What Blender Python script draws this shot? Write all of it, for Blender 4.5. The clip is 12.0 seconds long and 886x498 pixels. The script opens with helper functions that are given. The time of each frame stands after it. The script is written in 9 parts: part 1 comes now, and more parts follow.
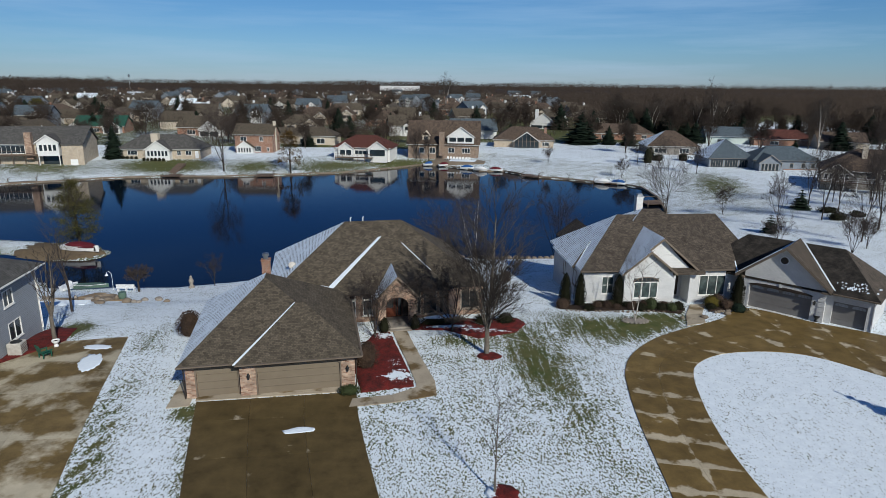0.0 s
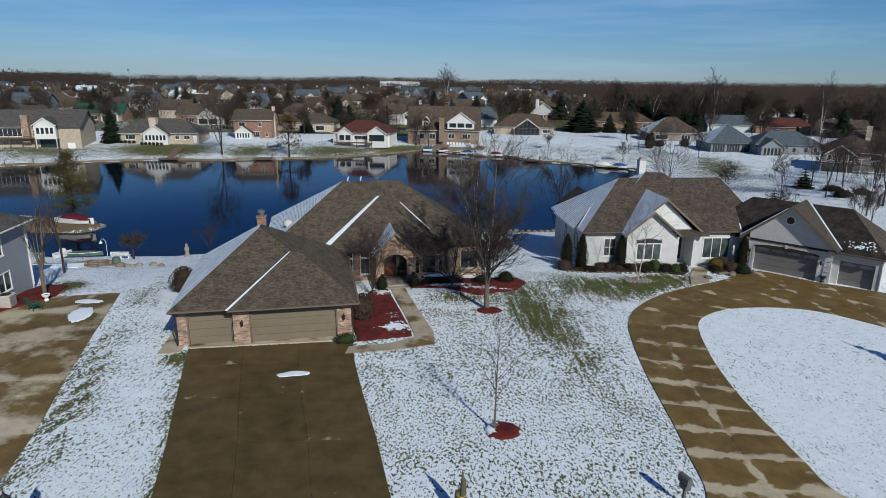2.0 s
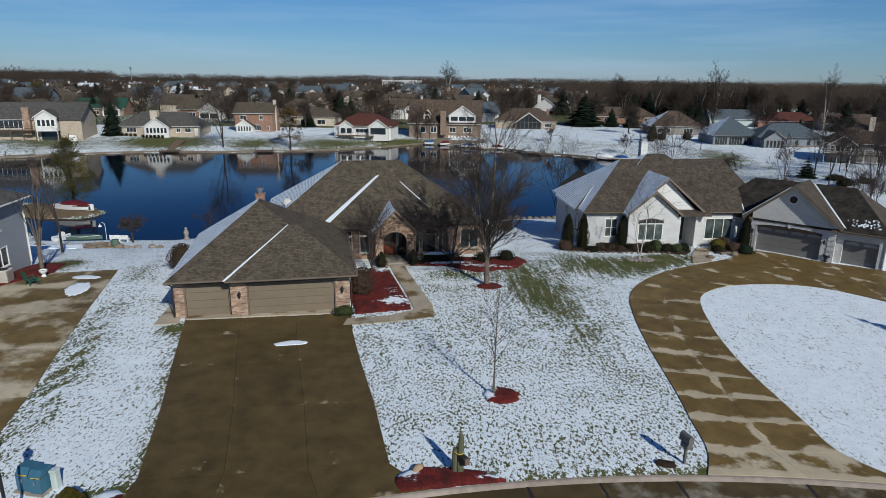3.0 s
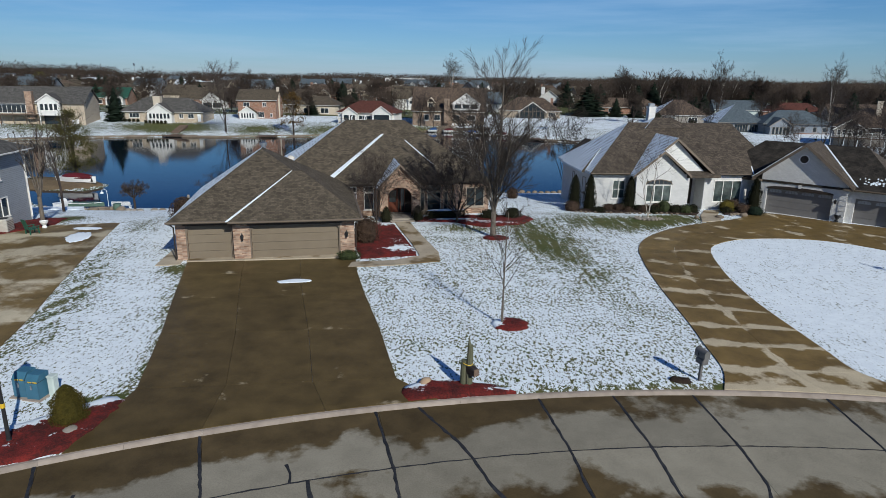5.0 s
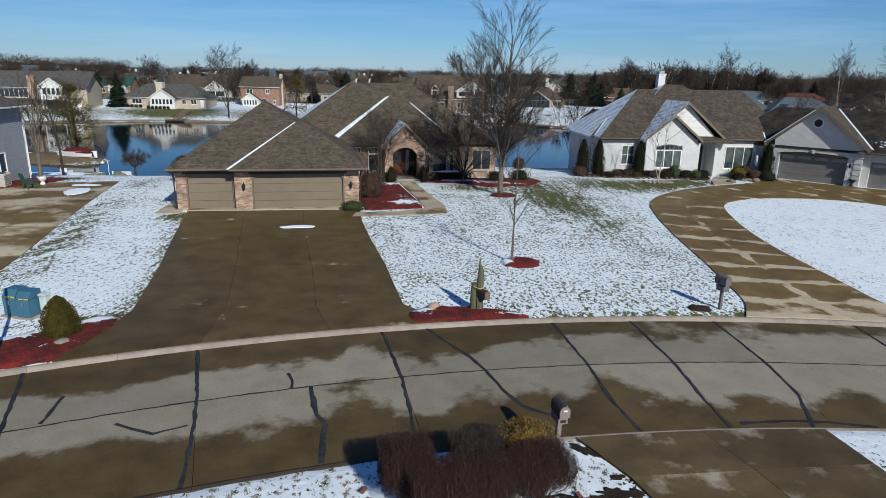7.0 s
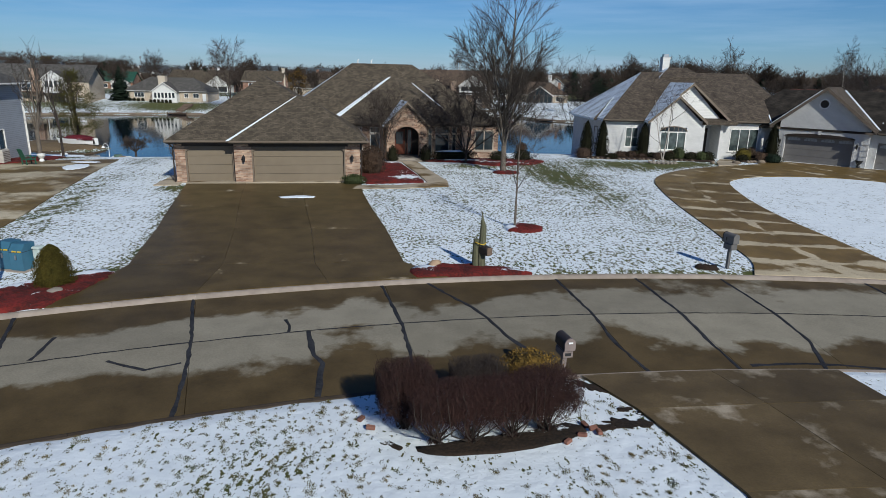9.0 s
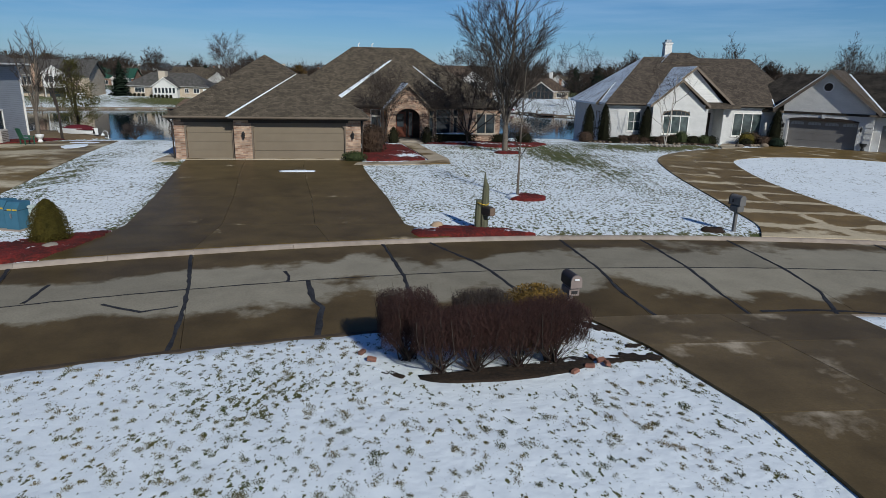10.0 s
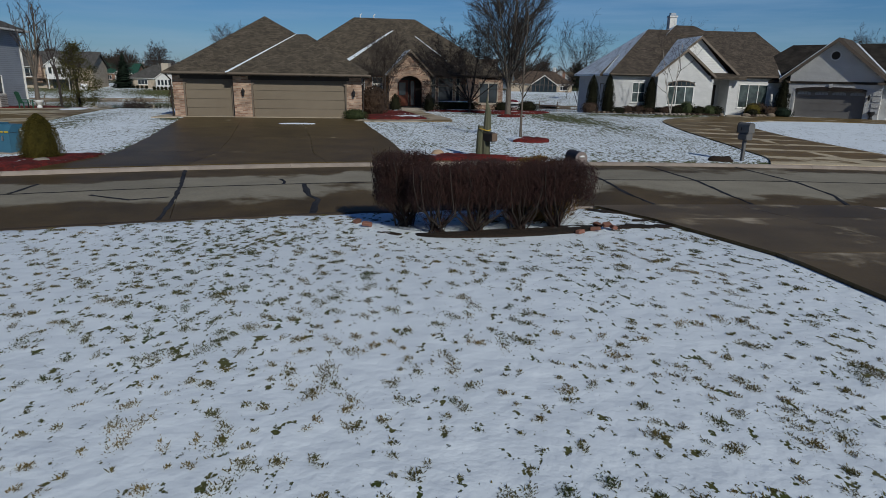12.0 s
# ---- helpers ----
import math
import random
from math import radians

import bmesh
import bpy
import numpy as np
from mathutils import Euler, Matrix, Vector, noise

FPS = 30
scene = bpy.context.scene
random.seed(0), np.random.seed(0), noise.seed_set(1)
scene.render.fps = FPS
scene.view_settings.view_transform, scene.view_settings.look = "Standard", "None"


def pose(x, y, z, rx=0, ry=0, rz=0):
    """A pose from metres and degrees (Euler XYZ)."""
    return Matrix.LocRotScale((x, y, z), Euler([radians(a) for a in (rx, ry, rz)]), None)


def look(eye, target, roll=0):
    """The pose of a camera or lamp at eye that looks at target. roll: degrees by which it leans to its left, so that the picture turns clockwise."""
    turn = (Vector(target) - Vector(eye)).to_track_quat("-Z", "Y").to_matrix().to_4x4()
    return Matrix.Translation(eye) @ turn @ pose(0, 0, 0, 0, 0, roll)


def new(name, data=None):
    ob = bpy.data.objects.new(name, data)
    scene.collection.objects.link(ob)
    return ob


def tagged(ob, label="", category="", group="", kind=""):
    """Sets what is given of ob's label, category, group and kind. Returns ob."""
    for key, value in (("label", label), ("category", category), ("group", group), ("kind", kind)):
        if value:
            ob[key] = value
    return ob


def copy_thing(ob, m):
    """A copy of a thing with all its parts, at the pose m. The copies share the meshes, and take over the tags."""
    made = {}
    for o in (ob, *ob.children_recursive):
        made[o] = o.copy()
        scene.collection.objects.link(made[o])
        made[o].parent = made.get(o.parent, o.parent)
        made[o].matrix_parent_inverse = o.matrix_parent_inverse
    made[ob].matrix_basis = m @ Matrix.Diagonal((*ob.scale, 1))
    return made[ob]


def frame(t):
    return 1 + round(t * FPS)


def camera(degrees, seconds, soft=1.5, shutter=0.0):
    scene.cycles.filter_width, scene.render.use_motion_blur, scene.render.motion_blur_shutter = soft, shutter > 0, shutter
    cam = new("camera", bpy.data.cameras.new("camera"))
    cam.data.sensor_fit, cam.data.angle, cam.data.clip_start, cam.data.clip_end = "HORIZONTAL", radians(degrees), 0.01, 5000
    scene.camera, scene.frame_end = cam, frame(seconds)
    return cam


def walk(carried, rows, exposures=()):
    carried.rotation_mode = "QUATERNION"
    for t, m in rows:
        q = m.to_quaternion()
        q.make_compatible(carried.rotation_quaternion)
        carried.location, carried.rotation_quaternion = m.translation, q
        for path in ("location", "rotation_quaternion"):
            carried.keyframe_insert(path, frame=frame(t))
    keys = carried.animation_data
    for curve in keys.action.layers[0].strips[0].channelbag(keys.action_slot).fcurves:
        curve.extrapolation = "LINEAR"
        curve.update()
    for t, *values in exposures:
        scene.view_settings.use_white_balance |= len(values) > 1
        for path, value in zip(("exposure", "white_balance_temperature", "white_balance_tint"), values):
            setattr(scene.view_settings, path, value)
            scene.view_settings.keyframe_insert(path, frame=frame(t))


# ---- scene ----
cam = camera(71.4, 12.0, soft=0.8)
METRES, EYE, TILT, LEAN, TURN = 17.2, 19.0, -14.6, 0.7, 0.0
PATH = [
    (0, (-0.901, 1.593, 20.599), (-0.864, 3.524, 20.08), 0.6),
    (0.5, (-0.919, 1.772, 19.674), (-0.878, 3.703, 19.155), 0.7),
    (1, (-0.91, 1.796, 18.807), (-0.868, 3.726, 18.284), 0.7),
    (1.5, (-0.895, 1.813, 17.853), (-0.855, 3.743, 17.33), 0.7),
    (2, (-0.784, 1.738, 16.981), (-0.747, 3.667, 16.454), 0.7),
    (2.5, (-0.724, 1.761, 16.073), (-0.687, 3.689, 15.543), 0.8),
    (3, (-0.597, 1.626, 15.136), (-0.566, 3.555, 14.607), 0.7),
    (5, (-0.816, 1.346, 11.49), (-0.792, 3.274, 10.96), 0.9),
    (5.5, (-0.936, 1.387, 10.538), (-0.913, 3.315, 10.007), 0.9),
    (6, (-1.024, 1.452, 9.62), (-1.002, 3.38, 9.088), 1.0),
    (6.5, (-1.036, 1.496, 8.745), (-1.016, 3.423, 8.211), 1.0),
    (7, (-1.02, 1.554, 8.416), (-1.004, 3.48, 7.879), 1.1),
    (9, (-0.967, 1.561, 6.754), (-0.958, 3.488, 6.217), 1.2),
    (9.5, (-0.964, 1.537, 6.015), (-0.957, 3.464, 5.478), 1.2),
    (10, (-0.989, 1.516, 5.324), (-0.982, 3.443, 4.788), 1.2),
    (10.5, (-0.971, 1.509, 4.641), (-0.967, 3.436, 4.106), 1.2),
    (11, (-0.94, 1.45, 3.97), (-0.937, 3.378, 3.435), 1.2),
    (11.5, (-0.898, 1.387, 3.311), (-0.899, 3.314, 2.775), 1.2),
    (12, (-0.852, 1.321, 2.747), (-0.856, 3.249, 2.214), 1.1),
]
walk(cam, [(t, look(eye, target, roll)) for t, eye, target, roll in PATH],
     exposures=[(0, 0.04, 6200, 6), (3.0, -0.03, 6200, 6), (5.0, 0.10, 6200, 6), (6.0, 0.18, 6200, 6), (7.0, 0.25, 6200, 6), (9.0, 0.08, 6200, 6), (10.5, -0.16, 6200, 6), (12.0, -0.5, 6200, 6)])

# ---- light ----
SUN_AZ = math.atan2(0.48, -0.88)          # compass bearing of the sun from +y towards +x
SUN_EL = radians(32.3)
world = bpy.data.worlds.new("winter_sky")
scene.world = world
world.use_nodes = True
wn = world.node_tree
wn.nodes.clear()
w_out = wn.nodes.new("ShaderNodeOutputWorld")
w_bg = wn.nodes.new("ShaderNodeBackground")
w_sky = wn.nodes.new("ShaderNodeTexSky")
w_sky.sky_type = 'NISHITA'
w_sky.sun_disc = False
w_sky.sun_elevation = SUN_EL
w_sky.sun_rotation = SUN_AZ
w_sky.altitude = 250
w_sky.air_density = 1.0
w_sky.dust_density = 0.0
w_sky.ozone_density = 4.0
w_co = wn.nodes.new("ShaderNodeTexCoord")
w_map = wn.nodes.new("ShaderNodeMapping")
w_map.inputs["Scale"].default_value = (0.9, 2.0, 15.0)
w_map.inputs["Rotation"].default_value = (0, radians(4), 0.4)
w_noise = wn.nodes.new("ShaderNodeTexNoise")
w_noise.inputs["Scale"].default_value = 1.6
w_noise.inputs["Detail"].default_value = 6
w_noise.inputs["Roughness"].default_value = 0.6
w_ramp = wn.nodes.new("ShaderNodeValToRGB")
w_ramp.color_ramp.elements[0].position = 0.47
w_ramp.color_ramp.elements[1].position = 0.80
w_ramp.color_ramp.elements[0].color = (0, 0, 0, 1)
w_ramp.color_ramp.elements[1].color = (0.32, 0.32, 0.32, 1)
w_mix = wn.nodes.new("ShaderNodeMix")
w_mix.data_type = 'RGBA'
w_mix.inputs[7].default_value = (15.0, 13.0, 12.0, 1)
wn.links.new(w_co.outputs["Generated"], w_map.inputs["Vector"])
wn.links.new(w_map.outputs["Vector"], w_noise.inputs["Vector"])
wn.links.new(w_noise.outputs["Fac"], w_ramp.inputs["Fac"])
wn.links.new(w_ramp.outputs["Color"], w_mix.inputs[0])
wn.links.new(w_sky.outputs["Color"], w_mix.inputs[6])
w_sep = wn.nodes.new("ShaderNodeSeparateXYZ")
w_tint = wn.nodes.new("ShaderNodeValToRGB")
w_mul = wn.nodes.new("ShaderNodeMix")
w_mul.data_type, w_mul.blend_type = 'RGBA', 'MULTIPLY'
w_mul.inputs[0].default_value = 1.0
for k, (pos_, col_) in enumerate(((0.0, (0.38, 0.49, 0.74)), (0.05, (0.41, 0.56, 0.77)), (0.125, (0.38, 0.57, 0.78)), (0.20, (0.15, 0.30, 0.57)), (0.5, (0.15, 0.31, 0.58)), (0.8, (0.32, 0.52, 0.78)))):
    e = w_tint.color_ramp.elements[k] if k < 2 else w_tint.color_ramp.elements.new(pos_)
    e.position, e.color = pos_, (*col_, 1)
wn.links.new(w_co.outputs["Generated"], w_sep.inputs[0])
wn.links.new(w_sep.outputs["Z"], w_tint.inputs["Fac"])
wn.links.new(w_mix.outputs[2], w_mul.inputs[6])
wn.links.new(w_tint.outputs["Color"], w_mul.inputs[7])
wn.links.new(w_mul.outputs[2], w_bg.inputs["Color"])
wn.links.new(w_bg.outputs["Background"], w_out.inputs["Surface"])
w_side = wn.nodes.new("ShaderNodeMapRange")          # the sky is a little brighter towards the sun's side
for k_, v_ in (("From Min", -1.0), ("From Max", 1.0), ("To Min", 0.073), ("To Max", 0.102)):
    w_side.inputs[k_].default_value = v_
wn.links.new(w_sep.outputs["X"], w_side.inputs["Value"])
wn.links.new(w_side.outputs["Result"], w_bg.inputs["Strength"])

sun = new("sun", bpy.data.lights.new("sun", 'SUN'))
sun.data.energy = 3.9
sun.data.angle = radians(0.53)
sun.data.color = (1.0, 0.95, 0.87)
sun.matrix_world = look((0.48 * 100, -0.88 * 100, 100 * math.tan(SUN_EL)), (0, 0, 0))


# ---- materials ----
def mat(name, color, rough=0.8, metal=0.0, spec=0.3, second=None, scale=6.0, amount=0.5, bump=0.0, bump_scale=None,
        stretch=(1, 1, 1), vary=0.0, island=0.0, coat=0.0, local=False, transmission=0.0):
    """A node material: base colour varied at two scales by noise towards a second colour, with bump, and by object or piece."""
    m = bpy.data.materials.new(name)
    m.use_nodes = True
    nt = m.node_tree
    b = nt.nodes["Principled BSDF"]
    b.inputs["Roughness"].default_value = rough
    b.inputs["Metallic"].default_value = metal
    b.inputs["Specular IOR Level"].default_value = spec
    b.inputs["Coat Weight"].default_value = coat
    b.inputs["Transmission Weight"].default_value = transmission
    co = nt.nodes.new("ShaderNodeTexCoord") if local else nt.nodes.new("ShaderNodeNewGeometry")
    mp = nt.nodes.new("ShaderNodeMapping")
    mp.inputs["Scale"].default_value = stretch
    nt.links.new(co.outputs["Object" if local else "Position"], mp.inputs["Vector"])
    second = second or tuple(c * 0.72 for c in color)
    n1 = nt.nodes.new("ShaderNodeTexNoise")
    n1.inputs["Scale"].default_value = scale
    n1.inputs["Detail"].default_value = 5
    n2 = nt.nodes.new("ShaderNodeTexNoise")
    n2.inputs["Scale"].default_value = scale * 0.13
    n2.inputs["Detail"].default_value = 3
    nt.links.new(mp.outputs["Vector"], n1.inputs["Vector"])
    nt.links.new(mp.outputs["Vector"], n2.inputs["Vector"])
    add = nt.nodes.new("ShaderNodeMath")
    add.operation = 'ADD'
    nt.links.new(n1.outputs["Fac"], add.inputs[0])
    nt.links.new(n2.outputs["Fac"], add.inputs[1])
    r = nt.nodes.new("ShaderNodeMapRange")
    r.inputs["From Min"].default_value = 0.75
    r.inputs["From Max"].default_value = 1.25
    r.inputs["To Max"].default_value = amount * 1.6
    nt.links.new(add.outputs[0], r.inputs["Value"])
    mix = nt.nodes.new("ShaderNodeMix")
    mix.data_type = 'RGBA'
    mix.inputs[6].default_value = (*color, 1)
    mix.inputs[7].default_value = (*second, 1)
    nt.links.new(r.outputs["Result"], mix.inputs[0])
    col = mix.outputs[2]
    if vary or island:
        hs = nt.nodes.new("ShaderNodeHueSaturation")
        src = nt.nodes.new("ShaderNodeObjectInfo").outputs["Random"] if vary else nt.nodes.new("ShaderNodeNewGeometry").outputs["Random Per Island"]
        mr = nt.nodes.new("ShaderNodeMapRange")
        k = vary or island
        mr.inputs["To Min"].default_value = 1 - k
        mr.inputs["To Max"].default_value = 1 + k
        nt.links.new(src, mr.inputs["Value"])
        nt.links.new(mr.outputs["Result"], hs.inputs["Value"])
        nt.links.new(col, hs.inputs["Color"])
        col = hs.outputs["Color"]
    nt.links.new(col, b.inputs["Base Color"])
    if bump:
        n3 = nt.nodes.new("ShaderNodeTexNoise")
        n3.inputs["Scale"].default_value = bump_scale or scale * 3
        n3.inputs["Detail"].default_value = 4
        nt.links.new(mp.outputs["Vector"], n3.inputs["Vector"])
        bp = nt.nodes.new("ShaderNodeBump")
        bp.inputs["Strength"].default_value = bump
        bp.inputs["Distance"].default_value = 0.03
        nt.links.new(n3.outputs["Fac"], bp.inputs["Height"])
        nt.links.new(bp.outputs["Normal"], b.inputs["Normal"])
    return m


def brick_mat(name, c1, c2, mortar, width, height, gap, rough=0.85, bump=0.4, stain=0.25, snow=0.0, offset=0.5):
    """Courses of bricks or shingles, laid by the mesh's UV in metres."""
    m = bpy.data.materials.new(name)
    m.use_nodes = True
    nt = m.node_tree
    b = nt.nodes["Principled BSDF"]
    b.inputs["Roughness"].default_value = rough
    b.inputs["Specular IOR Level"].default_value = 0.2
    uv = nt.nodes.new("ShaderNodeUVMap")
    br = nt.nodes.new("ShaderNodeTexBrick")
    br.inputs["Scale"].default_value = 1.0
    br.inputs["Brick Width"].default_value = width
    br.inputs["Row Height"].default_value = height
    br.inputs["Mortar Size"].default_value = gap
    br.inputs["Mortar Smooth"].default_value = 0.2
    br.inputs["Bias"].default_value = 0.0
    br.offset = offset
    br.inputs["Color1"].default_value = (*c1, 1)
    br.inputs["Color2"].default_value = (*c2, 1)
    br.inputs["Mortar"].default_value = (*mortar, 1)
    nt.links.new(uv.outputs["UV"], br.inputs["Vector"])
    n = nt.nodes.new("ShaderNodeTexNoise")
    n.inputs["Scale"].default_value = 1.3
    n.inputs["Detail"].default_value = 6
    nt.links.new(uv.outputs["UV"], n.inputs["Vector"])
    mr = nt.nodes.new("ShaderNodeMapRange")
    mr.inputs["From Min"].default_value = 0.3
    mr.inputs["From Max"].default_value = 0.7
    mr.inputs["To Min"].default_value = 1 - stain
    mr.inputs["To Max"].default_value = 1 + stain
    nt.links.new(n.outputs["Fac"], mr.inputs["Value"])
    hs = nt.nodes.new("ShaderNodeHueSaturation")
    nt.links.new(mr.outputs["Result"], hs.inputs["Value"])
    nt.links.new(br.outputs["Color"], hs.inputs["Color"])
    col = hs.outputs["Color"]
    if snow:
        n2 = nt.nodes.new("ShaderNodeTexNoise")
        n2.inputs["Scale"].default_value = 0.9
        n2.inputs["Detail"].default_value = 7
        n2.inputs["Roughness"].default_value = 0.7
        nt.links.new(uv.outputs["UV"], n2.inputs["Vector"])
        sub = nt.nodes.new("ShaderNodeMath")
        sub.operation = 'MULTIPLY_ADD'
        sub.inputs[1].default_value = -0.34
        nt.links.new(br.outputs["Fac"], sub.inputs[0])
        nt.links.new(n2.outputs["Fac"], sub.inputs[2])
        mr2 = nt.nodes.new("ShaderNodeMapRange")
        mr2.inputs["From Min"].default_value = 0.55 - 0.5 * snow
        mr2.inputs["From Max"].default_value = 0.62 - 0.5 * snow + 0.04
        nt.links.new(sub.outputs[0], mr2.inputs["Value"])
        mx = nt.nodes.new("ShaderNodeMix")
        mx.data_type = 'RGBA'
        mx.inputs[7].default_value = (0.78, 0.85, 0.9, 1)
        nt.links.new(mr2.outputs["Result"], mx.inputs[0])
        nt.links.new(col, mx.inputs[6])
        col = mx.outputs[2]
    nt.links.new(col, b.inputs["Base Color"])
    bp = nt.nodes.new("ShaderNodeBump")
    bp.inputs["Strength"].default_value = bump
    bp.inputs["Distance"].default_value = 0.02
    bp.invert = True
    nt.links.new(br.outputs["Fac"], bp.inputs["Height"])
    nt.links.new(bp.outputs["Normal"], b.inputs["Normal"])
    return m


def noise_node(nt, vec, scale, detail=4, rough=0.55, stretch=None, rot=0.0):
    if stretch:
        mp = nt.nodes.new("ShaderNodeMapping")
        mp.inputs["Scale"].default_value = stretch
        mp.inputs["Rotation"].default_value = (0, 0, rot)
        nt.links.new(vec, mp.inputs["Vector"])
        vec = mp.outputs["Vector"]
    n = nt.nodes.new("ShaderNodeTexNoise")
    n.inputs["Scale"].default_value = scale
    n.inputs["Detail"].default_value = detail
    n.inputs["Roughness"].default_value = rough
    nt.links.new(vec, n.inputs["Vector"])
    return n.outputs["Fac"]


def math_node(nt, op, a, b=None, c=None, clamp=False):
    n = nt.nodes.new("ShaderNodeMath")
    n.operation = op
    n.use_clamp = clamp
    for k, v in enumerate((a, b, c)):
        if v is None:
            continue
        if isinstance(v, (int, float)):
            n.inputs[k].default_value = v
        else:
            nt.links.new(v, n.inputs[k])
    return n.outputs[0]


def range_node(nt, v, a, b, c=0.0, d=1.0):
    n = nt.nodes.new("ShaderNodeMapRange")
    for k, x in zip(("From Min", "From Max", "To Min", "To Max"), (a, b, c, d)):
        n.inputs[k].default_value = x
    nt.links.new(v, n.inputs["Value"])
    return n.outputs["Result"]


def mix_node(nt, fac, a, b):
    n = nt.nodes.new("ShaderNodeMix")
    n.data_type = 'RGBA'
    if isinstance(fac, (int, float)):
        n.inputs[0].default_value = fac
    else:
        nt.links.new(fac, n.inputs[0])
    for k, v in ((6, a), (7, b)):
        if isinstance(v, tuple):
            n.inputs[k].default_value = (*v, 1)
        else:
            nt.links.new(v, n.inputs[k])
    return n.outputs[2]


def lawn_mat():
    """Thin snow on a lawn: tufts of winter grass break through, more where the mesh's 'grass' attribute is high."""
    m = bpy.data.materials.new("snowy_lawn")
    m.use_nodes = True
    nt = m.node_tree
    b = nt.nodes["Principled BSDF"]
    pos = nt.nodes.new("ShaderNodeNewGeometry").outputs["Position"]
    at = nt.nodes.new("ShaderNodeAttribute")
    at.attribute_name = "grass"
    g = at.outputs["Fac"]
    tuft = noise_node(nt, pos, 6.6, 3, 0.65, (1.3, 0.75, 1.0), 0.45)
    fine = noise_node(nt, pos, 24.0, 3, 0.6)
    broad = noise_node(nt, pos, 0.35, 3, 0.6)
    v = math_node(nt, 'MULTIPLY_ADD', fine, 0.36, tuft)
    v = math_node(nt, 'MULTIPLY_ADD', broad, 0.22, v)
    streak = noise_node(nt, pos, 1.3, 4, 0.65, (2.4, 0.3, 1.0), -0.2)
    v = math_node(nt, 'MULTIPLY_ADD', math_node(nt, 'MULTIPLY', g, range_node(nt, streak, 0.3, 0.7, 0.25, 1.6)), 0.52, v)
    mask = range_node(nt, v, 0.868, 0.905)
    gcol = mix_node(nt, range_node(nt, noise_node(nt, pos, 1.1, 4), 0.35, 0.65), (0.072, 0.098, 0.022), (0.15, 0.140, 0.052))
    gcol = mix_node(nt, math_node(nt, 'MULTIPLY', range_node(nt, fine, 0.35, 0.6), 0.45), gcol, (0.035, 0.040, 0.014))
    gcol = mix_node(nt, math_node(nt, 'MULTIPLY', range_node(nt, noise_node(nt, pos, 55.0, 2, 0.6), 0.45, 0.62), 0.40), gcol, (0.062, 0.054, 0.026))
    scol = mix_node(nt, range_node(nt, noise_node(nt, pos, 2.2, 5), 0.3, 0.7), (0.778, 0.832, 0.858), (0.676, 0.730, 0.766))
    nt.links.new(mix_node(nt, mask, scol, gcol), b.inputs["Base Color"])
    b.inputs["Roughness"].default_value = 0.75
    b.inputs["Specular IOR Level"].default_value = 0.15
    hgt = math_node(nt, 'MULTIPLY_ADD', mask, -0.35, noise_node(nt, pos, 4.5, 4, 0.5))
    bp = nt.nodes.new("ShaderNodeBump")
    bp.inputs["Strength"].default_value = 0.42
    bp.inputs["Distance"].default_value = 0.07
    nt.links.new(hgt, bp.inputs["Height"])
    nt.links.new(bp.outputs["Normal"], b.inputs["Normal"])
    return m


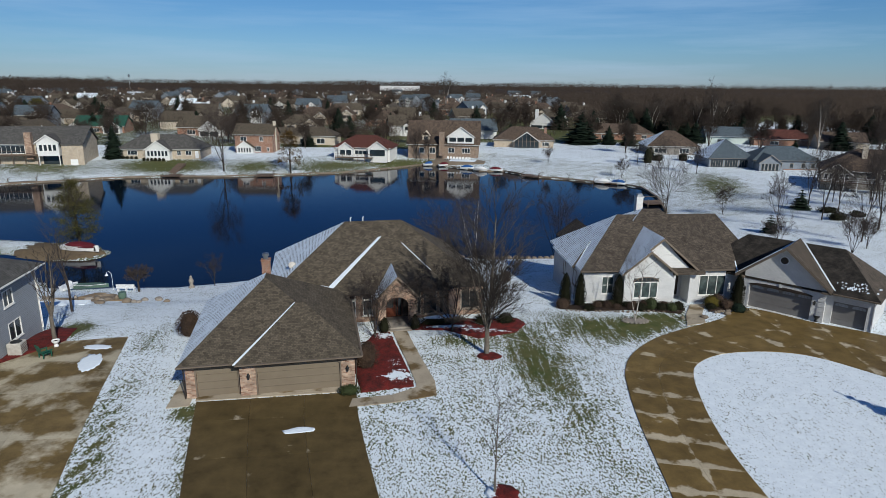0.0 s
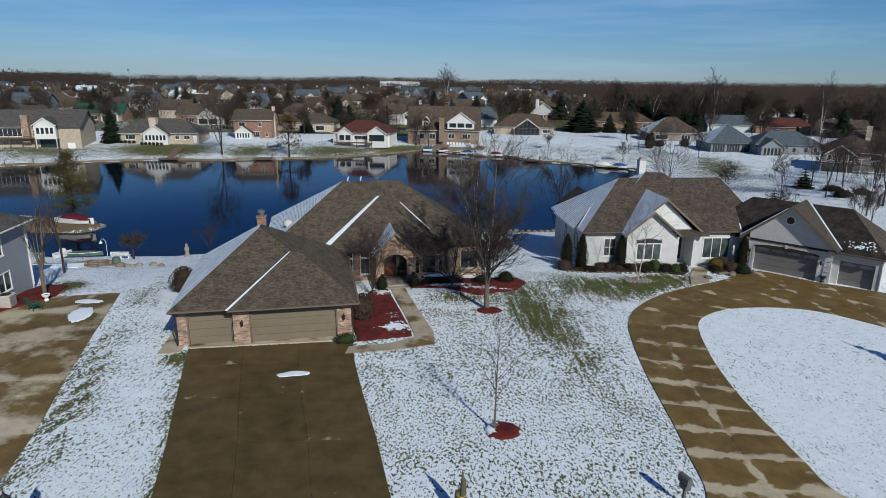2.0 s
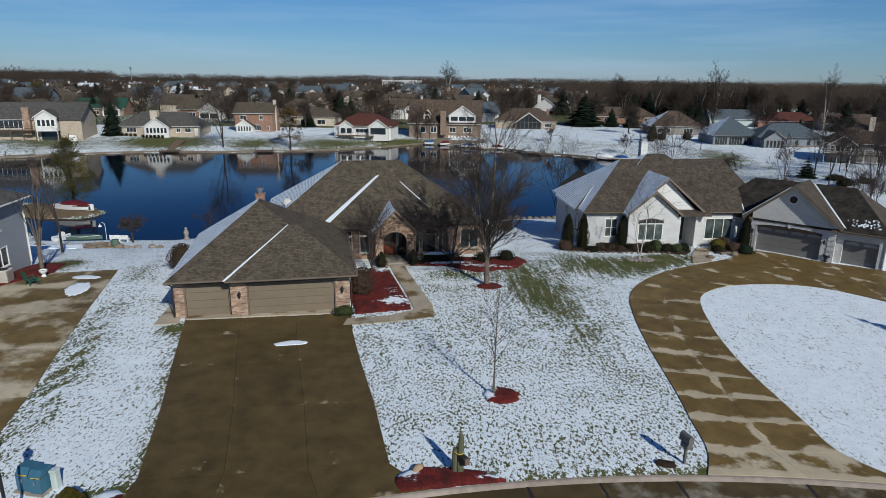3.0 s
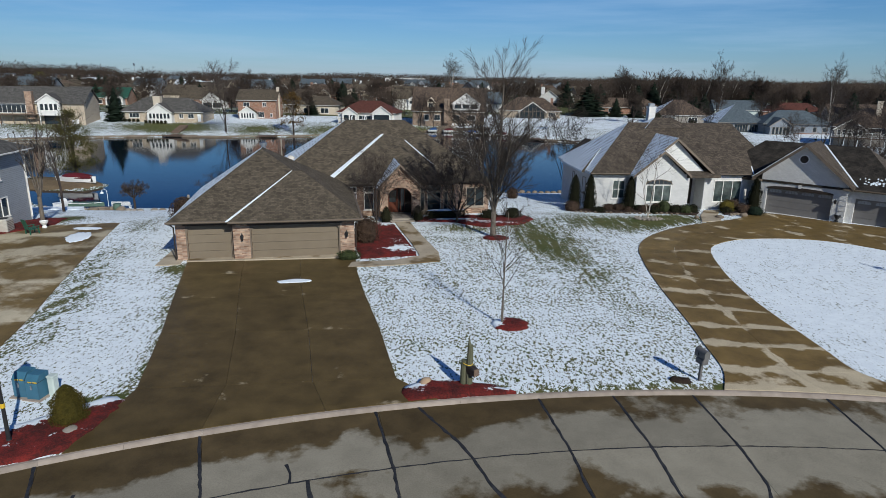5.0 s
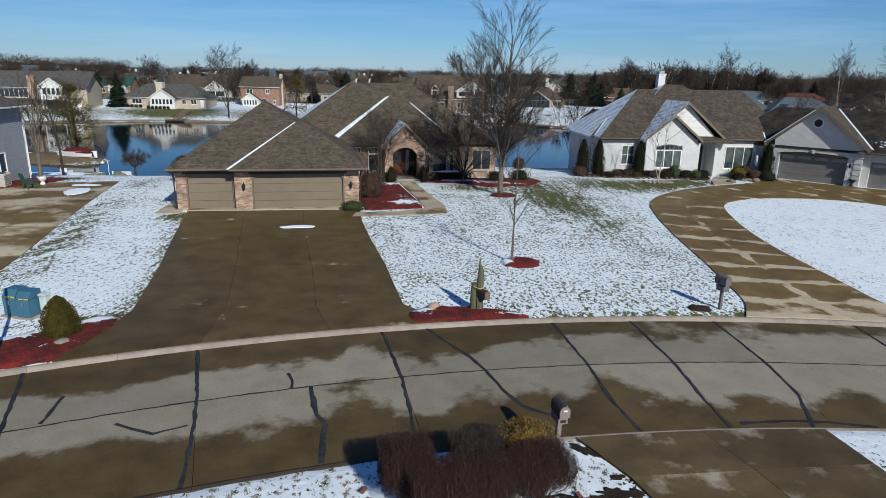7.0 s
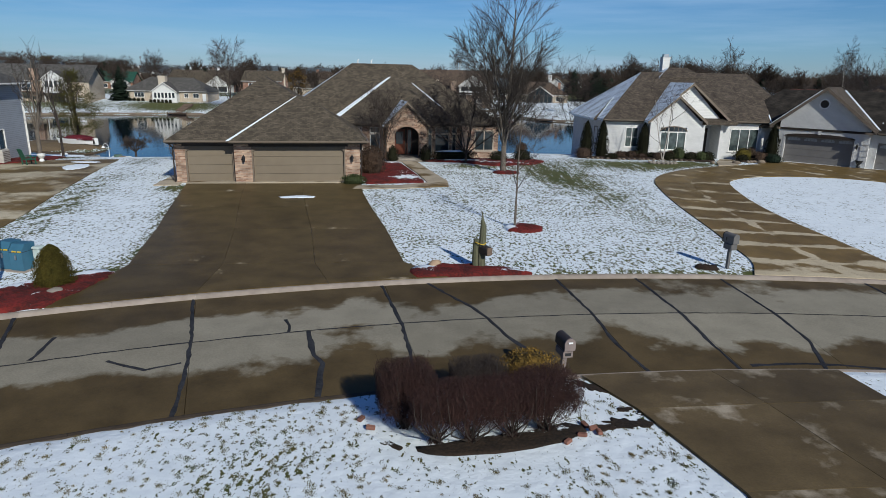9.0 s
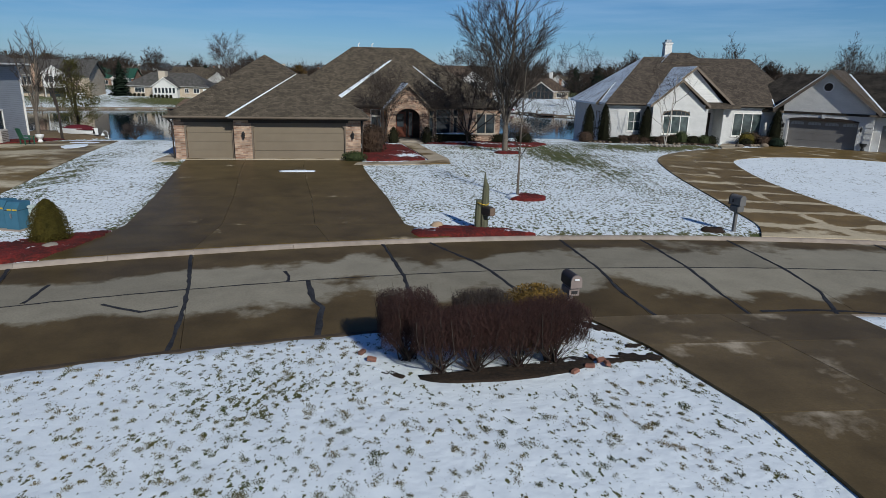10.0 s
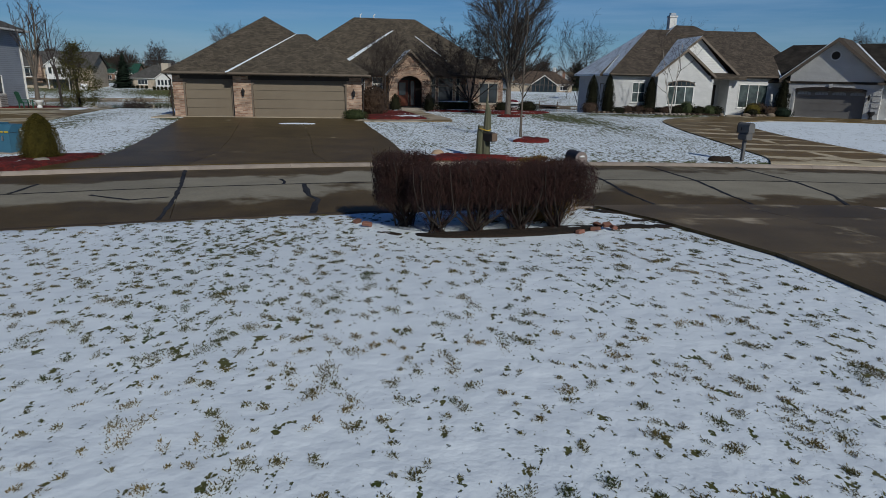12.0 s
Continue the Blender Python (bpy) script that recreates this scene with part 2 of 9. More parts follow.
def wet_concrete_mat(name, wet, dry, level, spread=0.1, scale=0.6, ring=None, wet_rough=0.25, joints=0.0):
    """Concrete, partly wet: a soft-edged map of dry and damp stretches; ring: (x, y, radius, half width) of a dry band along a road."""
    m = bpy.data.materials.new(name)
    m.use_nodes = True
    nt = m.node_tree
    b = nt.nodes["Principled BSDF"]
    pos = nt.nodes.new("ShaderNodeNewGeometry").outputs["Position"]
    n = noise_node(nt, pos, scale, 6, 0.6)
    v = n
    if ring:
        sub = nt.nodes.new("ShaderNodeVectorMath")
        sub.operation = 'SUBTRACT'
        sub.inputs[1].default_value = (ring[0], ring[1], 0)
        nt.links.new(pos, sub.inputs[0])
        ln = nt.nodes.new("ShaderNodeVectorMath")
        ln.operation = 'LENGTH'
        nt.links.new(sub.outputs["Vector"], ln.inputs[0])
        d = math_node(nt, 'ABSOLUTE', math_node(nt, 'SUBTRACT', ln.outputs["Value"], ring[2]))
        v = math_node(nt, 'MULTIPLY_ADD', range_node(nt, d, ring[3] - 1.1, ring[3] + 1.1, 0.5, -0.5), 0.36, n)
        sp = nt.nodes.new("ShaderNodeSeparateXYZ")
        nt.links.new(pos, sp.inputs[0])
        v = math_node(nt, 'ADD', v, range_node(nt, sp.outputs["X"], 1.0, 9.0, -0.02, 0.13))
    if joints:
        at = nt.nodes.new("ShaderNodeAttribute")
        at.attribute_name = "edge"
        v = math_node(nt, 'MULTIPLY_ADD', at.outputs["Fac"], joints, v)
    dryness = range_node(nt, v, level - spread, level + spread)
    grain = noise_node(nt, pos, 22.0, 5, 0.65)
    spots = range_node(nt, noise_node(nt, pos, 5.0, 5, 0.7), 0.62, 0.75)
    blot = noise_node(nt, pos, 0.9, 5, 0.6)
    wc = mix_node(nt, range_node(nt, blot, 0.3, 0.7), wet, tuple(c * 0.55 for c in wet))
    dc = mix_node(nt, range_node(nt, blot, 0.3, 0.7), dry, tuple(c * 0.78 for c in dry))
    col = mix_node(nt, dryness, wc, dc)
    col = mix_node(nt, range_node(nt, grain, 0.4, 0.75, 0.0, 0.25), col, (0.02, 0.018, 0.015))
    col = mix_node(nt, math_node(nt, 'MULTIPLY', spots, 0.22), col, (0.03, 0.025, 0.02))
    hs = nt.nodes.new("ShaderNodeHueSaturation")
    rnd = nt.nodes.new("ShaderNodeObjectInfo").outputs["Random"]
    nt.links.new(range_node(nt, rnd, 0, 1, 0.88, 1.12), hs.inputs["Value"])
    nt.links.new(col, hs.inputs["Color"])
    nt.links.new(hs.outputs["Color"], b.inputs["Base Color"])
    nt.links.new(range_node(nt, dryness, 0, 1, wet_rough, 0.85), b.inputs["Roughness"])
    nt.links.new(range_node(nt, dryness, 0, 1, 0.06, 0.08), b.inputs["Specular IOR Level"])
    bp = nt.nodes.new("ShaderNodeBump")
    bp.inputs["Strength"].default_value = 0.12
    bp.inputs["Distance"].default_value = 0.02
    nt.links.new(grain, bp.inputs["Height"])
    nt.links.new(bp.outputs["Normal"], b.inputs["Normal"])
    return m


def water_mat():
    m = bpy.data.materials.new("lake_water")
    m.use_nodes = True
    nt = m.node_tree
    b = nt.nodes["Principled BSDF"]
    pos = nt.nodes.new("ShaderNodeNewGeometry").outputs["Position"]
    nt.links.new(mix_node(nt, noise_node(nt, pos, 0.05, 4), (0.0015, 0.004, 0.011), (0.003, 0.008, 0.017)), b.inputs["Base Color"])
    nt.links.new(range_node(nt, noise_node(nt, pos, 0.03, 3), 0.35, 0.7, 0.03, 0.07), b.inputs["Roughness"])
    b.inputs["IOR"].default_value = 1.33
    b.inputs["Specular IOR Level"].default_value = 0.34
    bp = nt.nodes.new("ShaderNodeBump")
    bp.inputs["Strength"].default_value = 0.05
    bp.inputs["Distance"].default_value = 0.1
    nt.links.new(noise_node(nt, pos, 0.8, 4, 0.6, (1, 2.2, 1)), bp.inputs["Height"])
    nt.links.new(bp.outputs["Normal"], b.inputs["Normal"])
    return m


LAWN = lawn_mat()
WATER = water_mat()
ROAD = wet_concrete_mat("road_concrete", (0.114, 0.081, 0.038), (0.29, 0.262, 0.200), 0.52, 0.045, 0.42, (9.55, -32.0, 51.1, 1.75), 0.5)
DRIVE = wet_concrete_mat("damp_driveway_concrete", (0.122, 0.086, 0.036), (0.42, 0.35, 0.24), 0.79, 0.05, 0.8, None, 0.4, 0.15)
DRIVE_W = wet_concrete_mat("curved_driveway_concrete", (0.205, 0.137, 0.050), (0.50, 0.42, 0.29), 0.68, 0.04, 0.6, None, 0.42, 0.26)
DRIVE_L = wet_concrete_mat("neighbour_driveway_concrete", (0.21, 0.145, 0.060), (0.52, 0.45, 0.32), 0.56, 0.06, 0.35, None, 0.5, 0.12)
DRIVE_N = wet_concrete_mat("near_driveway_concrete", (0.142, 0.102, 0.050), (0.38, 0.32, 0.235), 0.69, 0.08, 1.1, None, 0.4, 0.12)
CURB_WET = mat("wet_curb_concrete", (0.075, 0.058, 0.042), 0.8, spec=0.1, second=(0.04, 0.03, 0.022), scale=3, bump=0.3)
CURB = mat("curb_concrete", (0.36, 0.30, 0.245), 0.9, second=(0.22, 0.18, 0.145), scale=3, bump=0.3, vary=0.08)
WALKC = wet_concrete_mat("walk_concrete", (0.21, 0.145, 0.07), (0.46, 0.39, 0.29), 0.47, 0.05, 0.5, None, 0.5, 0.1)
TAR = mat("joint_tar", (0.019, 0.020, 0.024), 0.8, spec=0.08, second=(0.050, 0.051, 0.056), scale=9, bump=0.4)


def mulch_mat(name, color, second, level=0.72):
    """Shredded mulch with thin snow lying where the mesh's 'snow' attribute is high."""
    m = mat(name, color, 0.95, second=second, scale=14, amount=0.7, bump=1.0, bump_scale=22)
    nt = m.node_tree
    b = nt.nodes["Principled BSDF"]
    pos = nt.nodes.new("ShaderNodeNewGeometry").outputs["Position"]
    at = nt.nodes.new("ShaderNodeAttribute")
    at.attribute_name = "snow"
    v = math_node(nt, 'MULTIPLY_ADD', at.outputs["Fac"], 1.35, noise_node(nt, pos, 2.6, 6, 0.72))
    mask = range_node(nt, v, level - 0.02, level + 0.03)
    nt.links.new(mix_node(nt, mask, b.inputs["Base Color"].links[0].from_socket, (0.78, 0.84, 0.88)), b.inputs["Base Color"])
    return m


MULCH = mulch_mat("red_mulch", (0.17, 0.018, 0.014), (0.05, 0.010, 0.008))
SOIL_SNOW = mulch_mat("dark_soil_with_snow", (0.012, 0.009, 0.006), (0.034, 0.022, 0.014), 0.68)
MULCH_DK = mat("dark_mulch", (0.018, 0.012, 0.009), 0.95, second=(0.040, 0.024, 0.015), scale=12, bump=1.0, bump_scale=20)
SNOW = mat("snow", (0.80, 0.86, 0.89), 0.7, second=(0.70, 0.76, 0.82), scale=5, bump=0.4, bump_scale=12)
SHINGLE = brick_mat("brown_shingles", (0.122, 0.099, 0.071), (0.063, 0.051, 0.036), (0.050, 0.041, 0.030), 0.20, 0.14, 0.010, bump=0.7, stain=0.25)
SHINGLE_SNOW = brick_mat("snow_dusted_shingles", (0.16, 0.15, 0.14), (0.12, 0.11, 0.10), (0.08, 0.075, 0.07), 2.4, 0.17, 0.022, stain=0.2, snow=0.82)
SHINGLE_W = brick_mat("mottled_brown_shingles", (0.108, 0.087, 0.066), (0.055, 0.044, 0.034), (0.044, 0.034, 0.026), 0.20, 0.14, 0.010, bump=0.7, stain=0.28)
SHINGLE_DK = brick_mat("dark_mottled_shingles", (0.045, 0.038, 0.030), (0.028, 0.024, 0.02), (0.015, 0.013, 0.011), 0.30, 0.145, 0.012, stain=0.5)
SHINGLE_GREY = brick_mat("grey_shingles", (0.11, 0.105, 0.095), (0.075, 0.07, 0.064), (0.04, 0.038, 0.035), 0.30, 0.15, 0.012, stain=0.3)
BRICK = brick_mat("tan_pink_brick", (0.46, 0.325, 0.23), (0.20, 0.105, 0.07), (0.33, 0.275, 0.22), 0.30, 0.09, 0.010, stain=0.35)
BRICK_RED = brick_mat("red_brick", (0.30, 0.13, 0.075), (0.20, 0.085, 0.05), (0.32, 0.27, 0.22), 0.21, 0.075, 0.012, stain=0.2)
BRICK_TAN = brick_mat("brown_tan_brick", (0.27, 0.19, 0.135), (0.18, 0.12, 0.085), (0.30, 0.25, 0.20), 0.21, 0.075, 0.012, stain=0.2)
BRICK_BUFF = brick_mat("buff_brick", (0.47, 0.38, 0.28), (0.38, 0.30, 0.21), (0.45, 0.40, 0.33), 0.21, 0.075, 0.012, stain=0.15)
BRICK_WHITE = brick_mat("white_painted_brick", (0.64, 0.63, 0.61), (0.57, 0.565, 0.545), (0.49, 0.485, 0.47), 0.21, 0.075, 0.010, stain=0.06)
SIDING_GREY = brick_mat("grey_lap_siding", (0.22, 0.245, 0.275), (0.205, 0.23, 0.26), (0.13, 0.145, 0.165), 4.0, 0.14, 0.012, rough=0.6, stain=0.06)
SIDING_PALE = brick_mat("pale_grey_lap_siding", (0.29, 0.31, 0.335), (0.272, 0.29, 0.315), (0.19, 0.20, 0.22), 4.0, 0.14, 0.012, rough=0.6, stain=0.06)
SIDING_WHITE = brick_mat("white_lap_siding", (0.70, 0.69, 0.66), (0.66, 0.65, 0.62), (0.55, 0.54, 0.51), 4.0, 0.14, 0.010, rough=0.6, stain=0.05)
TAUPE = mat("taupe_door_paint", (0.190, 0.153, 0.108), 0.55, second=(0.165, 0.132, 0.092), scale=2, bump=0.05)
GREY_DOOR = mat("grey_door_paint", (0.20, 0.19, 0.18), 0.5, second=(0.17, 0.16, 0.15), scale=2, bump=0.05)
TRIM_BROWN = mat("brown_trim_paint", (0.17, 0.135, 0.10), 0.6, second=(0.13, 0.10, 0.075), scale=3)
TRIM_TAN = mat("tan_window_trim", (0.40, 0.34, 0.27), 0.6, second=(0.33, 0.28, 0.22), scale=3)
TRIM_DARK = mat("dark_brown_trim", (0.045, 0.033, 0.025), 0.55, second=(0.03, 0.022, 0.018), scale=3)
TRIM_WHITE = mat("white_trim_paint", (0.78, 0.76, 0.72), 0.55, second=(0.68, 0.66, 0.61), scale=3)
GLASS = mat("window_glass", (0.018, 0.025, 0.030), 0.04, spec=0.6, second=(0.03, 0.04, 0.046), scale=1.2)
GLASS_BLIND = mat("window_glass_over_blinds", (0.10, 0.13, 0.122), 0.08, spec=0.6, second=(0.03, 0.04, 0.04), scale=2.2, amount=0.7)
FOREST_FLOOR = mat("leaf_litter", (0.060, 0.044, 0.032), 0.95, spec=0.05, second=(0.030, 0.023, 0.018), scale=0.05, amount=0.8, bump=0.3)
WOOD_RED = mat("varnished_door_wood", (0.13, 0.036, 0.016), 0.45, second=(0.075, 0.02, 0.010), scale=8, stretch=(4, 4, 0.6))
BARK = mat("grey_bark", (0.074, 0.062, 0.052), 0.95, spec=0.1, second=(0.034, 0.028, 0.024), scale=9, bump=0.8, stretch=(3, 3, 0.7))
BARK_DK = mat("dark_bark", (0.056, 0.043, 0.036), 0.95, second=(0.026, 0.020, 0.017), scale=9, bump=0.6, vary=0.25)
BARK_PALE = mat("pale_grey_bark", (0.175, 0.148, 0.120), 0.95, spec=0.1, second=(0.080, 0.066, 0.053), scale=9, bump=0.8, stretch=(3, 3, 0.7))
BARK_WHITE = mat("birch_bark", (0.55, 0.50, 0.44), 0.85, second=(0.14, 0.12, 0.10), scale=7, amount=0.5, bump=0.3)
TWIG = mat("reddish_twigs", (0.052, 0.024, 0.019), 0.9, second=(0.022, 0.012, 0.010), scale=5, island=0.35)
WOODS = mat("winter_woods", (0.066, 0.050, 0.039), 0.95, spec=0.1, second=(0.028, 0.022, 0.018), scale=0.5, island=0.4)
NEEDLE = mat("spruce_needles", (0.018, 0.028, 0.018), 0.9, spec=0.08, second=(0.009, 0.015, 0.010), scale=3, island=0.35)
NEEDLE_YEL = mat("yellow_green_needles", (0.088, 0.076, 0.022), 0.85, spec=0.1, second=(0.038, 0.042, 0.013), scale=3, island=0.35)
YEW = mat("dwarf_spruce_foliage", (0.086, 0.067, 0.014), 0.9, spec=0.08, second=(0.030, 0.030, 0.008), scale=7, island=0.4)
BOXWOOD = mat("boxwood_leaves", (0.038, 0.050, 0.014), 0.8, second=(0.020, 0.026, 0.008), scale=6, island=0.4)
CEDAR = mat("arborvitae_foliage", (0.020, 0.020, 0.010), 0.9, spec=0.1, second=(0.010, 0.011, 0.006), scale=4, island=0.35)
BROWNLEAF = mat("brown_dry_foliage", (0.060, 0.036, 0.022), 0.95, second=(0.03, 0.02, 0.014), scale=5, island=0.4)
GOLDLEAF = mat("golden_foliage", (0.20, 0.115, 0.018), 0.85, second=(0.06, 0.042, 0.012), scale=5, island=0.45)
BRONZE = mat("bronze_dry_leaves", (0.115, 0.068, 0.020), 0.9, spec=0.1, second=(0.055, 0.036, 0.013), scale=5, island=0.45)
# sky reflection painted as a pale base for door lights; also the lantern's glass
PALE_GLASS = mat("pale_door_glass", (0.40, 0.42, 0.43), 0.15, second=(0.28, 0.30, 0.31), scale=3)
STRAW = mat("winter_grass", (0.15, 0.108, 0.036), 0.95, second=(0.040, 0.052, 0.013), scale=2.5, amount=0.7, island=0.55)
STONE = mat("field_stone", (0.33, 0.29, 0.24), 0.9, second=(0.19, 0.165, 0.14), scale=5, bump=0.5)
STONE_WALL = mat("seawall_stone", (0.23, 0.185, 0.135), 0.9, second=(0.13, 0.10, 0.075), scale=3, bump=0.6)
POSTWOOD = mat("weathered_post_wood", (0.13, 0.125, 0.08), 0.9, second=(0.055, 0.065, 0.032), scale=6, stretch=(4, 4, 0.5), bump=0.5)
DECKWOOD = mat("deck_wood", (0.15, 0.105, 0.075), 0.85, second=(0.09, 0.065, 0.05), scale=5, vary=0.12)
BLUE_METAL = mat("blue_utility_metal", (0.05, 0.145, 0.215), 0.45, second=(0.038, 0.11, 0.165), scale=3)
PALE_GREEN = mat("pale_grey_green_metal", (0.50, 0.56, 0.52), 0.5, second=(0.40, 0.46, 0.43), scale=3)
BLACK = mat("black_metal", (0.018, 0.018, 0.02), 0.45, second=(0.03, 0.03, 0.03), scale=6)
METAL = mat("galvanised_metal", (0.45, 0.46, 0.47), 0.35, metal=0.9, second=(0.30, 0.31, 0.32), scale=5)
PLASTIC_GREY = mat("grey_mailbox_plastic", (0.14, 0.135, 0.13), 0.5, second=(0.10, 0.097, 0.095), scale=4)
PLASTIC_TAUPE = mat("taupe_mailbox_plastic", (0.23, 0.185, 0.165), 0.5, second=(0.19, 0.15, 0.135), scale=4)
PLASTIC_DARK = mat("dark_mailbox_plastic", (0.045, 0.036, 0.033), 0.5, second=(0.03, 0.025, 0.023), scale=4)
WHITE_PAINT = mat("white_paint", (0.80, 0.80, 0.78), 0.5, second=(0.70, 0.70, 0.68), scale=4)
BLUE_TARP = mat("blue_tarp", (0.02, 0.10, 0.30), 0.5, second=(0.012, 0.06, 0.2), scale=3)
GREEN_HULL = mat("green_hull_paint", (0.10, 0.16, 0.12), 0.5, second=(0.07, 0.11, 0.085), scale=3)
RED_CLOTH = mat("dark_red_canvas", (0.115, 0.010, 0.016), 0.8, second=(0.06, 0.006, 0.01), scale=4)
GREEN_PLASTIC = mat("green_chair_plastic", (0.020, 0.105, 0.065), 0.5, second=(0.015, 0.075, 0.045), scale=4)
YELLOW = mat("yellow_label", (0.65, 0.42, 0.03), 0.5, second=(0.55, 0.36, 0.03), scale=4)
AC_BEIGE = mat("beige_ac_metal", (0.54, 0.51, 0.46), 0.5, second=(0.33, 0.30, 0.26), scale=4)
TERRACOTTA = mat("brown_brick_edging", (0.22, 0.10, 0.07), 0.9, second=(0.15, 0.075, 0.055), scale=5, vary=0.2, bump=0.4)


# ---- mesh tools ----
class M:
    """A plain mesh in the making."""

    def __init__(self):
        self.v, self.f = [], []

    def poly(self, pts):
        k = len(self.v)
        self.v += [tuple(p) for p in pts]
        self.f.append(tuple(range(k, k + len(pts))))
        return self

    def box(self, x0, x1, y0, y1, z0, z1):
        return self.prism([(x0, y0), (x1, y0), (x1, y1), (x0, y1)], z0, z1)

    def prism(self, pts, z0, z1, inset=0.0):
        """An upright prism over a counter-clockwise outline; inset chamfers the top edge."""
        k, n = len(self.v), len(pts)
        zt = z1 if callable(z1) else (lambda x, y: z1)
        zb = z0 if callable(z0) else (lambda x, y: z0)
        self.v += [(x, y, zb(x, y)) for x, y in pts] + [(x, y, zt(x, y) - inset) for x, y in pts]
        top = k + n
        if inset:
            cx, cy = sum(p[0] for p in pts) / n, sum(p[1] for p in pts) / n
            for x, y in pts:
                d = max(math.hypot(x - cx, y - cy), 1e-6)
                q = max(0.0, 1 - inset * 1.4 / d)
                xx, yy = cx + (x - cx) * q, cy + (y - cy) * q
                self.v.append((xx, yy, zt(xx, yy)))
            top = k + 2 * n
        for i in range(n):
            j = (i + 1) % n
            self.f.append((k + i, k + j, k + n + j, k + n + i))
            if inset:
                self.f.append((k + n + i, k + n + j, top + j, top + i))
        self.f.append(tuple(range(top, top + n)))
        self.f.append(tuple(reversed(range(k, k + n))))
        return self

    def tube(self, pts, radii, n=6, cap=True):
        pts = [Vector(p) for p in pts]
        k0 = len(self.v)
        ref = Vector((0, 0, 1)) if abs((pts[-1] - pts[0]).normalized().z) < 0.9 else Vector((1, 0, 0))
        for i, p in enumerate(pts):
            d = (pts[min(i + 1, len(pts) - 1)] - pts[max(i - 1, 0)]).normalized()
            a = d.cross(ref)
            a = a.normalized() if a.length > 1e-6 else Vector((1, 0, 0))
            b = d.cross(a)
            r = radii[i] if isinstance(radii, (list, tuple)) else radii
            for j in range(n):
                w = 2 * math.pi * j / n
                self.v.append(tuple(p + a * (r * math.cos(w)) + b * (r * math.sin(w))))
        for i in range(len(pts) - 1):
            for j in range(n):
                a, b = k0 + i * n + j, k0 + i * n + (j + 1) % n
                self.f.append((a, b, b + n, a + n))
        if cap:
            self.f.append(tuple(reversed(range(k0, k0 + n))))
            e = k0 + (len(pts) - 1) * n
            self.f.append(tuple(range(e, e + n)))
        return self

    def lathe(self, profile, n=16, c=(0, 0), wob=0.0, rng=None, sx=1.0, sy=1.0):
        """A turned shape from (radius, height) pairs."""
        k = len(self.v)
        ph = [1 + (wob * (rng.random() - 0.5) if rng else 0) for _ in range(n * len(profile))]
        for i, (r, z) in enumerate(profile):
            for j in range(n):
                w = 2 * math.pi * j / n
                q = r * ph[i * n + j]
                self.v.append((c[0] + sx * q * math.cos(w), c[1] + sy * q * math.sin(w), z))
        for i in range(len(profile) - 1):
            for j in range(n):
                a, b = k + i * n + j, k + i * n + (j + 1) % n
                self.f.append((a, b, b + n, a + n))
        self.f.append(tuple(reversed(range(k, k + n))))
        e = k + (len(profile) - 1) * n
        self.f.append(tuple(range(e, e + n)))
        return self

    def moved(self, m):
        self.v = [tuple(m @ Vector(p)) for p in self.v]
        return self

    def add(self, other, m=None):
        k = len(self.v)
        self.v += [tuple(m @ Vector(p)) for p in other.v] if m else other.v
        self.f += [tuple(i + k for i in f) for f in other.f]
        return self

    def mesh(self, name, material, smooth=False):
        me = bpy.data.meshes.new(name)
        me.from_pydata(self.v, [], self.f)
        me.materials.append(material)
        if any(n.type == 'UVMAP' for n in material.node_tree.nodes):
            uv = me.uv_layers.new(name="UVMap")
            for p in me.polygons:
                nrm = p.normal
                t = Vector((0, 0, 1)).cross(nrm)
                t = t.normalized() if t.length > 1e-3 else Vector((1, 0, 0))
                b = nrm.cross(t)
                for li in p.loop_indices:
                    co = me.vertices[me.loops[li].vertex_index].co
                    uv.data[li].uv = (co.dot(t), co.dot(b))
        if smooth:
            me.polygons.foreach_set("use_smooth", [True] * len(me.polygons))
        return me


def part(name, m, material, parent=None, label="", smooth=False, at=None):
    """Links a mesh as one object, under its thing if one is given."""
    ob = new(name, m if isinstance(m, bpy.types.Mesh) else m.mesh(name, material, smooth))
    ob.parent = parent
    if at is not None:
        ob.matrix_basis = at
    if label:
        ob["label"] = label
    return ob


def thing(name, m, label, category, group="", kind=""):
    ob = new(name)
    ob.empty_display_size = 0.2
    ob.matrix_basis = m
    return tagged(ob, label, category, group, kind)


def single(name, m, material, label, category, group="", kind="", smooth=False, at=None):
    return tagged(part(name, m, material, None, "", smooth, at), label, category, group, kind)


# ---- the lie of the land ----
LAKE_Z = -4.0
SHORE = [(-140, 112), (-125, 132), (-104, 150), (-83, 161.5), (-71, 165), (-58, 165), (-40, 170), (-27, 174), (-12, 185), (-4, 193), (5, 189), (13, 180),
         (20, 180), (27, 169.5), (35, 165.5), (41, 161), (47.5, 157.5), (51, 152), (50, 138), (46, 122), (40, 108), (30, 96), (18, 88), (9, 87.5), (2, 88),
         (-8, 84), (-20, 78.5), (-27, 76), (-32, 74.3), (-40, 74), (-47, 73.5), (-52, 78), (-60, 83.5), (-70, 86), (-85, 80), (-110, 88)]
SPIT = [(-49, 85.5), (-47.5, 89.5), (-52, 93.5), (-60, 95.5), (-75, 98), (-95, 98), (-95, 90.5), (-75, 90), (-62, 88.5), (-55, 85.5)]
RING = (9.55, -32.0)
R_NEAR, R_MID, R_FAR = 47.4, 51.0, 54.5


